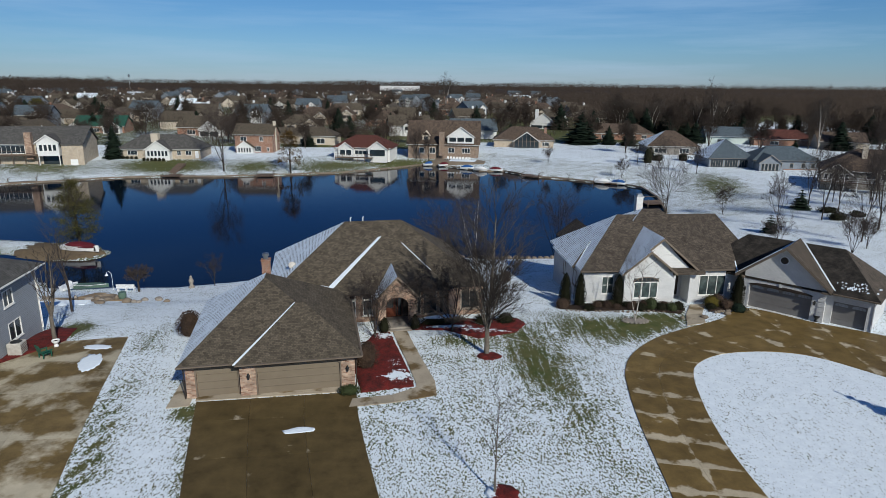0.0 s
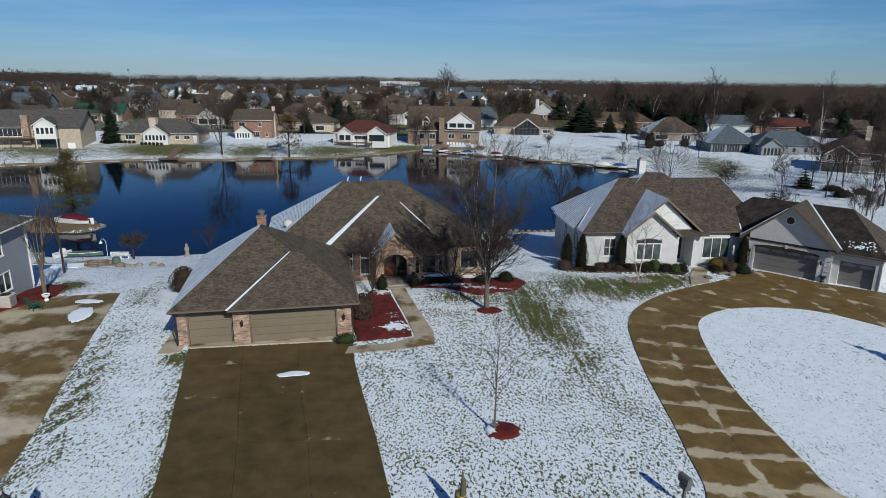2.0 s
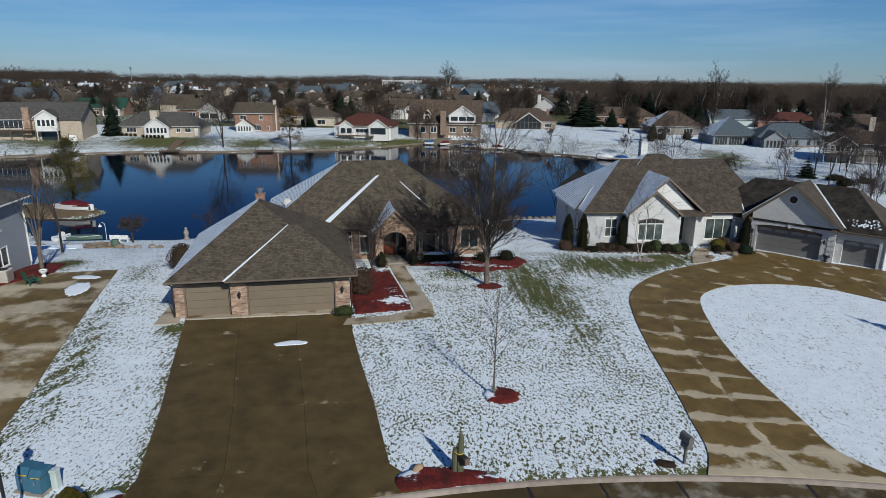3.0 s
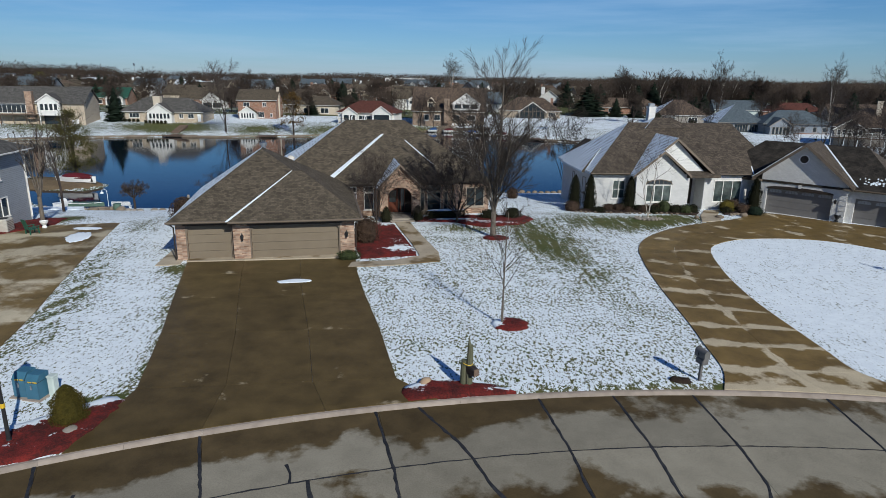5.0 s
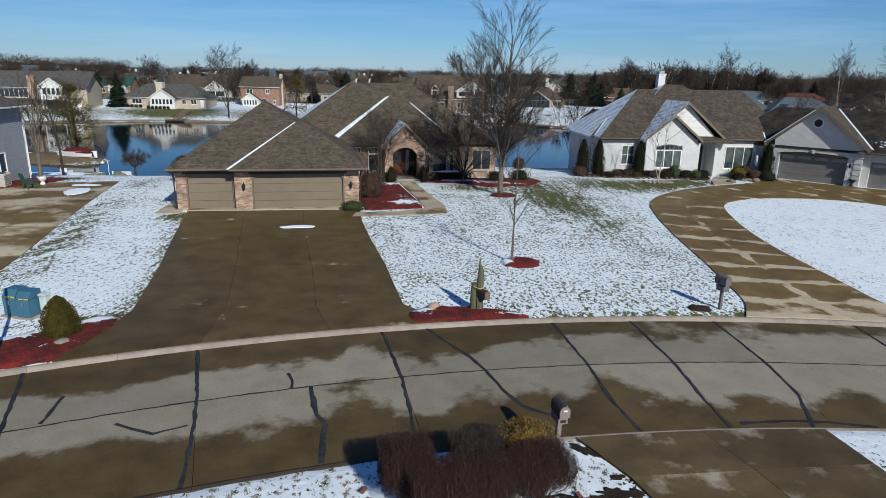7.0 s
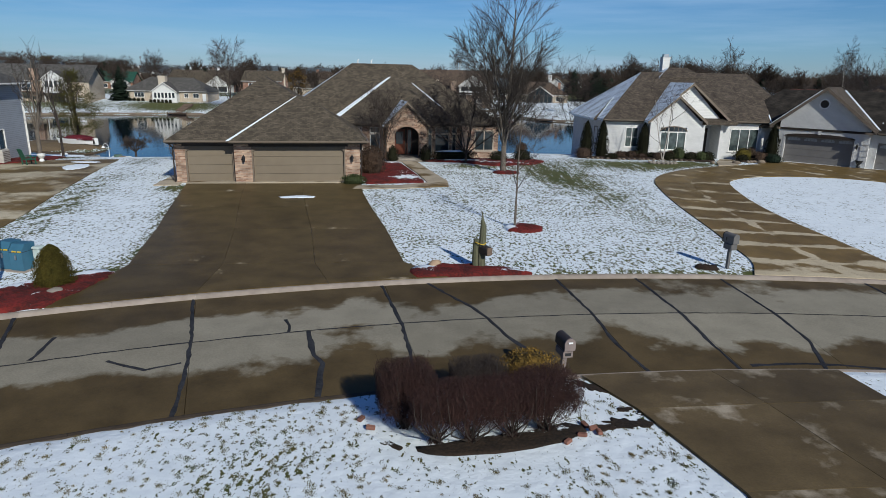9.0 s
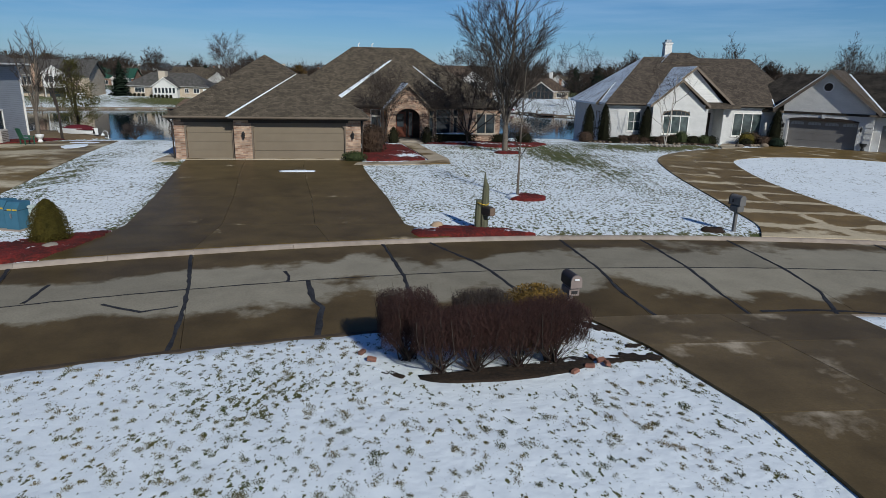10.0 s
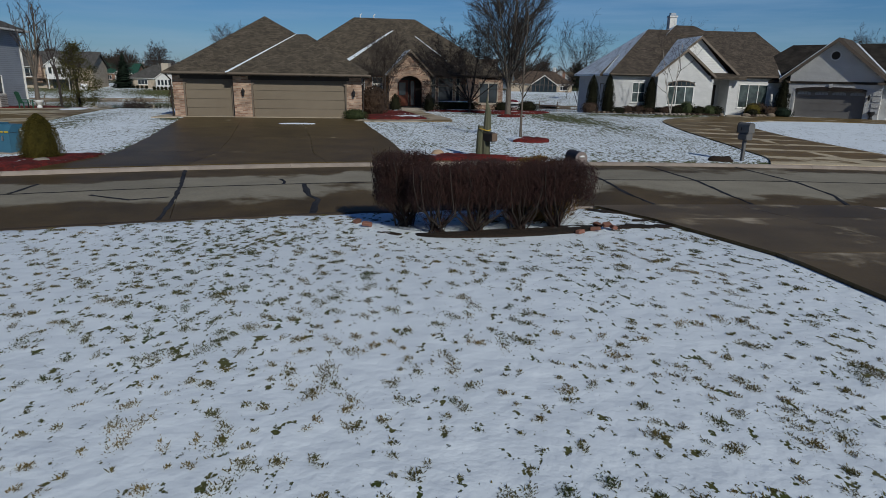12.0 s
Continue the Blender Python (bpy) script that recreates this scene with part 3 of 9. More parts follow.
def seg_dist(p, poly):
    x, y = p
    best, inside = 1e18, False
    n = len(poly)
    for i in range(n):
        ax, ay = poly[i]
        bx, by = poly[(i + 1) % n]
        dx, dy = bx - ax, by - ay
        t = max(0.0, min(1.0, ((x - ax) * dx + (y - ay) * dy) / (dx * dx + dy * dy)))
        d = (x - ax - t * dx) ** 2 + (y - ay - t * dy) ** 2
        best = min(best, d)
        if (ay > y) != (by > y) and x < (bx - ax) * (y - ay) / (by - ay) + ax:
            inside = not inside
    return -math.sqrt(best) if inside else math.sqrt(best)


def shore_dist(x, y):
    """Metres to the water's edge; negative over the water."""
    d = seg_dist((x, y), SHORE)
    s = seg_dist((x, y), SPIT)
    return max(d, -s)


def lerp(x, pts):
    for (a, u), (b, v) in zip(pts, pts[1:]):
        if x <= b:
            return u if x <= a else u + (v - u) * (x - a) / (b - a)
    return pts[-1][1]


def bearing(x, y):
    return math.hypot(x - RING[0], y - RING[1]), math.degrees(math.atan2(x - RING[0], y - RING[1]))


def land(x, y):
    """Height of the ground."""
    if y < 64 and abs(x) < 62:
        r, _ = bearing(x, y)
        if r < R_FAR + 0.4:
            z = lerp(r, [(30, 0.42), (42, 0.30), (R_NEAR - 0.15, 0.08), (R_NEAR + 0.15, -0.16), (R_FAR - 0.15, -0.16), (R_FAR + 0.15, 0.07)])
        else:
            z = lerp(r, [(R_FAR, 0.08), (73, 0.26), (84, 0.24), (92, 0.0), (96, -0.25)])
        start = lerp(x, [(-20, 50), (-16, 58)])
        if y < start:
            return z
        return z + (shore_land(x, y) - z) * (y - start) / (64 - start)
    return shore_land(x, y)


def shore_land(x, y):
    d = shore_dist(x, y)
    if seg_dist((x, y), SPIT) < 1 and d > 0:
        return lerp(d, [(0, LAKE_Z - 0.15), (0.8, LAKE_Z + 0.35), (3, LAKE_Z + 0.7)])
    if y < 110 and x < 38:
        return lerp(d, [(-8, LAKE_Z - 1.2), (0, LAKE_Z - 0.1), (0.8, -3.72), (2.0, -3.5), (14, -1.6), (28, 0.0), (60, 0.3)])
    far = lerp(d, [(-8, LAKE_Z - 1.2), (0, LAKE_Z - 0.1), (0.4, LAKE_Z + 0.5), (6, -2.9), (16, -1.9), (30, -1.2), (90, -0.6), (400, 1.5), (3000, 0.0)])
    return far


def blob(x, y, cx, cy, rx, ry, a=0.0):
    c, s = math.cos(a), math.sin(a)
    dx, dy = x - cx, y - cy
    u, v = (c * dx + s * dy) / rx, (-s * dx + c * dy) / ry
    return math.exp(-(u * u + v * v))


DRIVE_EDGES = ([(-12.4, 18.3), (-11.95, 22.3), (-13.2, 27.3), (-14.5, 31.8), (-15.6, 35.8), (-16.25, 38.2)], [(-18.6, 22.5), (-20.0, 28.5), (-21.6, 34), (-23.2, 39.6)])


NEAR_GRASS = ((6.9, 46.5, 2.6, 6.0, 0.22, 0.52), (8.5, 37, 1.0, 7, 0.15, 0.16), (1.0, 48.3, 2.4, 1.4, 0.2, 0.4), (-20.55, 33, 0.22, 9, 0.27, 0.42), (-19.7, 32.5, 0.2, 8, 0.27, 0.34), (-19.9, 35, 0.8, 9, 0.27, 0.10), (-23.5, 49, 1.2, 3, 0, 0.2), (18.8, 52.6, 3.8, 1.7, 0.5, 0.95), (14.0, 51.0, 3.8, 3.0, 0.3, 0.42), (11, 53, 3, 3, 0, 0.22), (-16.75, 36.9, 0.5, 0.7, 0.2, 0.8), (-31.7, 51.2, 1.5, 1.9, 0, 1.0), (-12.9, 21.5, 1.8, 0.35, 0.3, 0.6), (10.9, 22.9, 0.5, 0.4, 0, 0.9), (-3.9, 11.0, 1.1, 1.1, 0, 0.16), (-2.6, 7.0, 0.9, 0.7, 0, 0.03), (-3.35, 8.2, 0.16, 0.09, 0, 0.5))
FAR_GRASS = ((-75, 175.5, 9, 6, 0, 1.3), (-30, 180, 9, 6, 0.3, 0.6), (-10, 191, 10, 4, 0.5, 0.9), (-51, 176, 5, 6, 0, 0.6), (67, 146, 4.5, 15, -0.33, 0.42), (-105, 168, 12, 8, 0, 0.4))


def grassiness(x, y):
    g = 0.0
    for cx, cy, rx, ry, a, k in NEAR_GRASS + FAR_GRASS:
        g += k * blob(x, y, cx, cy, rx, ry, a)
    if x < -44 and 76 < y < 100:
        g += 0.12
    if y > 66 and abs(x) < 150 and y < 215:
        d = shore_dist(x, y)
        if d < 2.2 and (y > 100 or x < -47):
            g += 0.25 * (2.2 - max(d, 0)) / 2.2
        elif d < 22 and y > 110:
            g += 0.12
    if x > 17.3 and 20 < y < 48:
        g -= 0.10
    if y < 15.5 and abs(x) < 14:
        g -= 0.09
    elif 22 < y < 46 and abs(x) < 12:
        g += 0.092
    for line in DRIVE_EDGES:
        if line[0][1] - 1 < y < line[-1][1]:
            e = lerp(y, [(b, a) for a, b in line])
            if abs(x - e) < 0.7:
                g += 0.40 * (0.7 - abs(x - e))
    r, th = bearing(x, y)
    if R_FAR < r < R_FAR + 1.0 and -7 < th < 3:
        g += 0.42 * (R_FAR + 1.0 - r)
    return min(g, 1.3)


# ---- ground ----
def ground():
    xs = sorted(set([round(-46 + 0.5 * i, 3) for i in range(185)] + [round(-170 + 2.5 * i, 3) for i in range(137)] + [-3200, -2200, -1400, -900, -600, -420, -320, -250, -205, 205, 250, 320, 420, 600, 900, 1400, 2200, 3200]))
    ys = sorted(set([round(-8 + 0.4 * i, 3) for i in range(165)] + [round(58 + 1.0 * i, 3) for i in range(42)] + [round(100 + 2.5 * i, 3) for i in range(48)] + [-900, -400, -200, -100, -50, -25, -14, 225, 235, 250, 270, 300, 340, 400, 480, 600, 800, 1100, 1600, 2300, 3400, 4200]))
    nx = len(xs)
    vs, g = [], []
    for y in ys:
        for x in xs:
            far = abs(x) > 170 or y > 260 or y < -25
            z = (0.35 if y < 60 else lerp(math.hypot(x, y), [(260, -0.6), (500, 1.5), (3000, 4.0)])) if far else land(x, y)
            vs.append((x, y, z))
            g.append(((0.05 if x > 15 and y < 250 else 0.0 if blob(x, y, 190, 330, 34, 60, -0.45) > 0.35 or blob(x, y, 165, 274, 16, 9, -0.3) > 0.35 else 0.95) if (y > 520 or (y > 215 and x > 15)) else 0.55 + 0.3 * math.sin(x * 0.047) * math.cos(y * 0.037)) if (y > 215 or (far and y > 100)) else (0.2 if far else grassiness(x, y)))
    me = bpy.data.meshes.new("ground")
    fs = [(j * nx + i, j * nx + i + 1, (j + 1) * nx + i + 1, (j + 1) * nx + i) for j in range(len(ys) - 1) for i in range(nx - 1)]
    me.from_pydata(vs, [], fs)
    me.materials.append(LAWN)
    at = me.attributes.new("grass", 'FLOAT', 'POINT')
    at.data.foreach_set("value", g)
    me.polygons.foreach_set("use_smooth", [True] * len(me.polygons))
    return tagged(new("ground", me), "winter lawns under thin patchy snow with grass tufts", "ground", kind="structure")


ground()
lake = M()
lake.poly([(x, y, LAKE_Z) for x, y in ((-220, 60), (70, 60), (70, 215), (-220, 215))])
single("water", lake, WATER, "calm dark blue lake reflecting houses and sky", "lake", kind="structure")

floor_ = M()
for x0, x1 in ((-3000, -900), (-900, 120), (120, 3000)):
    for y0, y1 in ((560 if x0 < 120 else 430, 900), (900, 1500), (1500, 2300), (2300, 4150)):
        floor_.poly([(x, y, lerp(math.hypot(x, y), [(260, -0.6), (500, 1.5), (3000, 4.0)]) + 1.2) for x, y in ((x0, y0), (x1, y0), (x1, y1), (x0, y1))])
single("forest_floor", floor_, FOREST_FLOOR, "brown leaf litter under far leafless woods", "ground", kind="structure")


# ---- road, curbs and driveways ----
def ring_point(r, deg):
    a = radians(deg)
    return RING[0] + r * math.sin(a), RING[1] + r * math.cos(a)


def ring_piece(m, r0, r1, a0, a1, z0, z1, steps=3, gap=0.0, top_r=None):
    """A slab piece of the road's ring; joints of half a gap are left free."""
    ga = math.degrees(gap / 50)
    a0, a1 = a0 + ga, a1 - ga
    inner = [ring_point(r0 + gap, a0 + (a1 - a0) * i / steps) for i in range(steps + 1)]
    outer = [ring_point(r1 - gap, a0 + (a1 - a0) * i / steps) for i in range(steps, -1, -1)]
    m.prism(list(reversed(inner + outer)), z0, z1)
    return m


JOINTS = [-62, -56, -50, -44.5, -39, -34, -29, -24.2, -19.3, -13.1, -6.7, -3.65, -0.4, 4.9, 9.5, 14, 19, 24, 30, 36, 42, 48]
road = thing("road", pose(0, 0, 0), "concrete residential street, partly wet, with tar-sealed joints", "road", kind="structure")
for a0, a1 in zip(JOINTS, JOINTS[1:]):
    part("slab", ring_piece(M(), R_NEAR, R_MID, a0, a1, -0.25, lambda x, y: 0.0 + 0.07 * max(0, 1 - abs(math.hypot(x - RING[0], y - RING[1]) - R_MID) / 3.5), 4, 0.006), ROAD, road)
    part("slab", ring_piece(M(), R_MID, R_FAR, a0, a1, -0.25, lambda x, y: 0.0 + 0.07 * max(0, 1 - abs(math.hypot(x - RING[0], y - RING[1]) - R_MID) / 3.5), 4, 0.006), ROAD, road)


def tar_strip(pts, width, seed, name="tar_joint"):
    """A poured tar seam along (r, angle) points, uneven in width, 4 mm proud of the slabs."""
    rng = random.Random(seed)
    fine = []
    for (r0, a0), (r1, a1) in zip(pts, pts[1:]):
        n = max(2, int(math.hypot(r1 - r0, radians(a1 - a0) * 50) / 0.25))
        fine += [(r0 + (r1 - r0) * i / n, a0 + (a1 - a0) * i / n) for i in range(n)]
    fine.append(pts[-1])
    m = M()
    prev = None
    xy = [Vector(ring_point(r, a)) for r, a in fine]
    for i, p in enumerate(xy):
        d = (xy[min(i + 1, len(xy) - 1)] - xy[max(i - 1, 0)]).normalized()
        nrm = Vector((-d.y, d.x))
        w = width * (0.7 + 0.6 * rng.random()) / 2
        p = p + nrm * (rng.random() - 0.5) * 0.035
        z = 0.07 * max(0, 1 - abs(fine[i][0] - R_MID) / 3.5) + 0.006
        row = (tuple(p - nrm * w) + (z,), tuple(p - nrm * w * 0.5) + (z + 0.006,), tuple(p + nrm * w * 0.5) + (z + 0.006,), tuple(p + nrm * w) + (z,))
        if prev:
            for k in range(3):
                m.poly([prev[k + 1], prev[k], row[k], row[k + 1]])
        prev = row
    part(name, m, TAR, road, "black poured tar seam")


for i, a in enumerate(JOINTS[4:-4]):
    tar_strip([(R_NEAR, a + {-6.7: 0.15, -3.65: -0.1, -0.4: -0.75}.get(a, -0.3)), (49, a - 0.1), (R_MID, a), (53, a - 0.05), (R_FAR + 0.2, a - 0.1)], 0.10, 40 + i)
tar_strip([(R_MID, JOINTS[3] + (JOINTS[-3] - JOINTS[3]) * i / 40) for i in range(41)], 0.06, 7)
tar_strip([(R_NEAR + 0.05, -16.05), (48.3, -15.9), (49.0, -15.75), (49.5, -15.95), (R_MID, -15.98)], 0.14, 81)
tar_strip([(R_NEAR + 1.0, -9.0), (48.9, -9.7), (49.6, -10.0), (R_MID, -10.3), (52.0, -10.55), (53.2, -11.07), (R_FAR + 0.2, -11.6)], 0.12, 82)
tar_strip([(R_MID, -16.56), (51.5, -16.5), (52.0, -16.62)], 0.10, 83)
tar_strip([(R_MID + 0.1, -23.3), (52.5, -22.95)], 0.10, 84)
tar_strip([(49.88, -19.5), (49.75, -20.4), (50.1, -20.9), (50.49, -21.4)], 0.10, 85)
tar_strip([(R_NEAR + 0.25, -3.3), (R_NEAR + 0.32, -1.5), (R_NEAR + 0.25, -0.3), (R_NEAR + 0.05, 0.9)], 0.13, 86)
for k, (r0, r1, lab) in enumerate(((R_FAR, R_FAR + 0.28, "pale rolled concrete curb on the house side of the street"), (R_NEAR - 0.26, R_NEAR, "pale rolled concrete curb along the near lawn"))):
    curb = thing("curb", pose(0, 0, 0), lab, "curb", kind="structure")
    for a0, a1 in zip(JOINTS, JOINTS[1:]):
        for b0, b1 in ((a0, (a0 + a1) / 2), ((a0 + a1) / 2, a1)):
            m = M()
            inner, outer = (r0, r1) if k == 0 else (r1, r0)
            prof = [(inner, -0.2), (inner, 0.012), (inner + (outer - inner) * 0.35, 0.075), (inner + (outer - inner) * 0.6, 0.10), (outer, 0.095), (outer, -0.2)]
            n = 3
            rows = [[ring_point(r, b0 + 0.003 + (b1 - b0 - 0.006) * i / n) + (z,) for r, z in prof] for i in range(n + 1)]
            for ra, rb in zip(rows, rows[1:]):
                for q in range(len(prof) - 1):
                    m.poly([ra[q], ra[q + 1], rb[q + 1], rb[q]] if k else [rb[q], rb[q + 1], ra[q + 1], ra[q]])
            m.poly(rows[0])
            m.poly(list(reversed(rows[-1])))
            part("curb_stone", m, CURB_WET if k and b1 < -9 else CURB, curb)


def ribbon(name, label, rows, cols, material, lift=0.05, sub=3, category="driveway", gap=0.006, hug=None, curved=False, dry_mouth=0.0, fade=((0, 1.0), (1, 1.0))):
    """A paved strip between left and right edge points, cut into slabs with open joints; each slab follows the ground."""
    holder = thing(name, pose(0, 0, 0), label, category, kind="structure")
    for row_no, ((l0, r0), (l1, r1)) in enumerate(zip(rows, rows[1:])):
        for c in range(cols):
            def at(u, v):
                p = Vector(l0).lerp(Vector(r0), u)
                if hug and row_no == 0:
                    q = p - Vector(RING)
                    p = Vector(RING) + q * (hug / q.length)
                q = Vector(l1).lerp(Vector(r1), u)
                if not curved:
                    return p.lerp(q, v)
                lo, hi = rows[max(row_no - 1, 0)], rows[min(row_no + 2, len(rows) - 1)]
                p0, q1 = Vector(lo[0]).lerp(Vector(lo[1]), u), Vector(hi[0]).lerp(Vector(hi[1]), u)
                return 0.5 * (2 * p + (q - p0) * v + (2 * p0 - 5 * p + 4 * q - q1) * v * v + (3 * p - p0 - 3 * q + q1) * v ** 3)
            wid = (Vector(r0) - Vector(l0)).length / cols
            lon = max((Vector(l1) - Vector(l0)).length, (Vector(r1) - Vector(r0)).length)
            gu, gv = gap / wid / cols, gap / lon
            nu, nv = 6, 6
            m = M()
            edge = []
            us = [c / cols + gu + (1 / cols - 2 * gu) * i / nu for i in range(nu + 1)]
            vv = [gv + (1 - 2 * gv) * j / nv for j in range(nv + 1)]
            for j, v in enumerate(vv):
                for i, u in enumerate(us):
                    p = at(u, v)
                    m.v.append((p.x, p.y, land(p.x, p.y) + lift))
                    mid = 0.8 if (i == 0 and c) or (curved and i == nu and c < cols - 1) else 0.0
                    cross = 1.0 if j == 0 else 0.55 if j == 1 else 0.5 if j == nv and curved else 0.0
                    edge.append(max(cross, mid) * lerp(row_no, fade) + (dry_mouth if row_no == 0 else 0.0))
            for j in range(nv):
                for i in range(nu):
                    k = j * (nu + 1) + i
                    m.f.append((k, k + 1, k + nu + 2, k + nu + 1))
            k = len(m.v)
            rim = [i for i in range(nu + 1)] + [(nu + 1) * (j + 1) - 1 for j in range(1, nv + 1)] + [(nu + 1) * nv + i for i in range(nu - 1, -1, -1)] + [(nu + 1) * j for j in range(nv - 1, 0, -1)]
            for i in rim:
                x, y, z = m.v[i]
                m.v.append((x, y, z - 0.22))
                edge.append(edge[i])
            for i in range(len(rim)):
                j = (i + 1) % len(rim)
                m.f.append((rim[j], rim[i], k + i, k + j))
            me = m.mesh("slab", material)
            at_e = me.attributes.new("edge", 'FLOAT', 'POINT')
            at_e.data.foreach_set("value", edge)
            part("slab", me, material, holder)
    return holder


ribbon("driveway", "wide damp brown concrete driveway before the brick garage", [((-12.4, 18.3), (-0.7, 22.0)), ((-11.95, 22.3), (-2.3, 23.4)), ((-13.2, 27.3), (-3.4, 28.3)), ((-14.5, 31.8), (-4.6, 32.9)), ((-15.6, 35.8), (-5.5, 36.7)), ((-16.25, 38.2), (-5.95, 39.6))], 3, DRIVE, hug=R_FAR + 0.278)
ribbon("garage_apron", "paler dry concrete strip along the garage doors", [((-16.35, 38.35), (-6.0, 39.75)), ((-16.5, 39.1), (-6.15, 40.9))], 3, WALKC, 0.07)
ribbon("side_pad", "small damp concrete pad beside the garage", [((-17.9, 37.4), (-16.5, 37.7)), ((-18.3, 41.2), (-17.2, 41.4))], 1, WALKC, 0.06)
ribbon("neighbour_driveway", "broad wet neighbouring concrete driveway with dry patches", [((-28.5, 12.8), (-16.7, 16.9)), ((-29.5, 21), (-18.6, 22.5)), ((-31.5, 27), (-20.0, 28.5)), ((-33.5, 33), (-21.6, 34)), ((-34.3, 39), (-23.2, 39.6)), ((-33.2, 44.1), (-24.6, 44.8)), ((-31.2, 48.2), (-25.9, 49.3))], 3, DRIVE_L, hug=R_FAR + 0.278, curved=True)
ribbon("curved_driveway", "curving wet concrete driveway up to the white house", [((10.4, 22.75), (18.3, 22.0)), ((11.1, 24.5), (16.7, 24.2)), ((11.35, 26.9), (16.55, 26.4)), ((11.6, 29.1), (16.5, 28.5)), ((11.8, 31.6), (16.45, 30.7)), ((12.0, 34.2), (16.5, 33)), ((12.3, 37), (16.75, 35.6)), ((12.7, 39.7), (17.2, 38.3)),
       ((13.4, 42.9), (18.1, 41.9)), ((14.9, 45.9), (19.3, 44.1)), ((17.7, 48.9), (21.7, 45.8)), ((20.9, 51.0), (24.8, 46.4)), ((25.2, 53.5), (27.6, 46.1)), ((29.3, 56.8), (29.6, 45.0)), ((33.6, 52.9), (31.8, 42.5)), ((38.0, 49.6), (35, 38.5)), ((45, 43), (40, 32))], 2, DRIVE_W, hug=R_FAR + 0.278, curved=True, dry_mouth=0.7, fade=((0, 1.35), (4, 1.2), (8, 0.75), (11, 0.6)))
ribbon("near_driveway", "dark wet concrete driveway beside the hedge bed", [((2.35, 14.75), (8.7, 15.4)), ((3.2, 13.0), (8.9, 13.6)), ((4.1, 10.2), (9.3, 10.6)), ((4.5, 7.0), (9.9, 7.2)), ((5.0, 3.0), (10.4, 3.2)), ((5.4, -3.0), (11.0, -3.0))], 2, DRIVE_N, 0.06, hug=R_NEAR - 0.258)
ribbon("front_walk", "concrete walk from driveway to front door", [((-6.2, 37.6), (-6.1, 38.7)), ((-3.3, 38.2), (-3.5, 39.2)), ((-0.5, 39.2), (-1.9, 40.3)), ((-0.6, 41.2), (-1.95, 40.9)), ((-1.5, 44.5), (-2.7, 44.3)), ((-2.3, 47.6), (-3.5, 47.4)), ((-3.0, 50.6), (-4.2, 50.4))], 1, WALKC, 0.06, category="walk")
ribbon("entry_walk", "stone-coloured walk to the white house's entry", [((21.6, 51.8), (23.6, 52.6)), ((22.6, 54.6), (24.3, 55.0)), ((24.2, 57.6), (25.8, 57.8))], 1, WALKC, 0.07, category="walk")


SNOW_COVER = ((-3.1, 41.9, 1.2, 0.8, 0.2, 0.34), (-3.7, 44.2, 0.6, 0.8, 0.6, 0.16), (-4.6, 49.4, 1.2, 0.6, 0.2, 0.30), (0.6, 51.2, 2.4, 0.4, 0.1, 0.24), (3.6, 50.4, 2.6, 0.5, -0.1, 0.20),
              (-14.6, 20.0, 1.9, 0.48, 0.74, 0.62), (-12.7, 21.5, 0.7, 0.5, 0.5, 0.5), (-16.5, 18.4, 0.9, 0.7, 0.4, 0.5), (-13.9, 18.7, 2.2, 0.16, 0.45, 0.12), (-1.75, 22.75, 0.7, 0.4, -0.3, 0.36), (0.3, 23.2, 1.4, 0.14, 0.15, 0.2), (0.1, 12.05, 1.5, 0.2, 0.17, 0.16), (2.0, 22.6, 0.9, 0.3, 0.1, 0.2), (2.1, 29.1, 0.42, 0.6, 0, 0.4), (-1.95, 11.8, 0.4, 0.4, 0, 0.16))


def bed(name, outline, material, label, lift=0.07, category="mulch bed", seed=1, heap=0.08, ragged=0.0):
    """A mulch bed: a low uneven heap over an outline."""
    rng = random.Random(seed)
    cx, cy = sum(p[0] for p in outline) / len(outline), sum(p[1] for p in outline) / len(outline)
    pts = []
    for i, p in enumerate(outline):
        q = outline[(i + 1) % len(outline)]
        n = max(2, int(math.dist(p, q) / 0.25))
        pts += [(p[0] + (q[0] - p[0]) * k / n, p[1] + (q[1] - p[1]) * k / n) for k in range(n)]
    if material is SNOW or ragged:
        rag = ragged or 0.8
        pts = [(cx + (x - cx) * q, cy + (y - cy) * q) for x, y, q in ((x, y, 1 + rag * (noise.noise(Vector((x * 9, y * 9, seed * 1.7))) if ragged else noise.noise(Vector((x * 2.6, y * 2.6, seed * 1.7))) + 0.55 * noise.noise(Vector((x * 9, y * 9, seed))))) for x, y in pts)]
    m = M()
    n = len(pts)
    for s, h in ((1.03, -0.1), (1.0, 0.35), (0.85, 0.8), (0.62, 1.0), (0.4, 1.0), (0.18, 1.0)):
        for x, y in pts:
            j = 1 + 0.05 * (rng.random() - 0.5)
            x1, y1 = cx + (x - cx) * s * j, cy + (y - cy) * s * j
            m.v.append((x1, y1, land(x1, y1) + (lift + heap * h * (0.6 + 0.8 * rng.random()) if h > 0 else -0.1)))
    for r in range(5):
        for i in range(n):
            a, b = r * n + i, r * n + (i + 1) % n
            m.f.append((a, b, b + n, a + n))
    m.f.append(tuple(range(5 * n, 6 * n)))
    me = m.mesh(name, material, True)
    cover = me.attributes.new("snow", 'FLOAT', 'POINT')
    cover.data.foreach_set("value", [sum(k * blob(v[0], v[1], *b) for *b, k in SNOW_COVER) for v in m.v])
    return tagged(part(name, me, material), label, category)


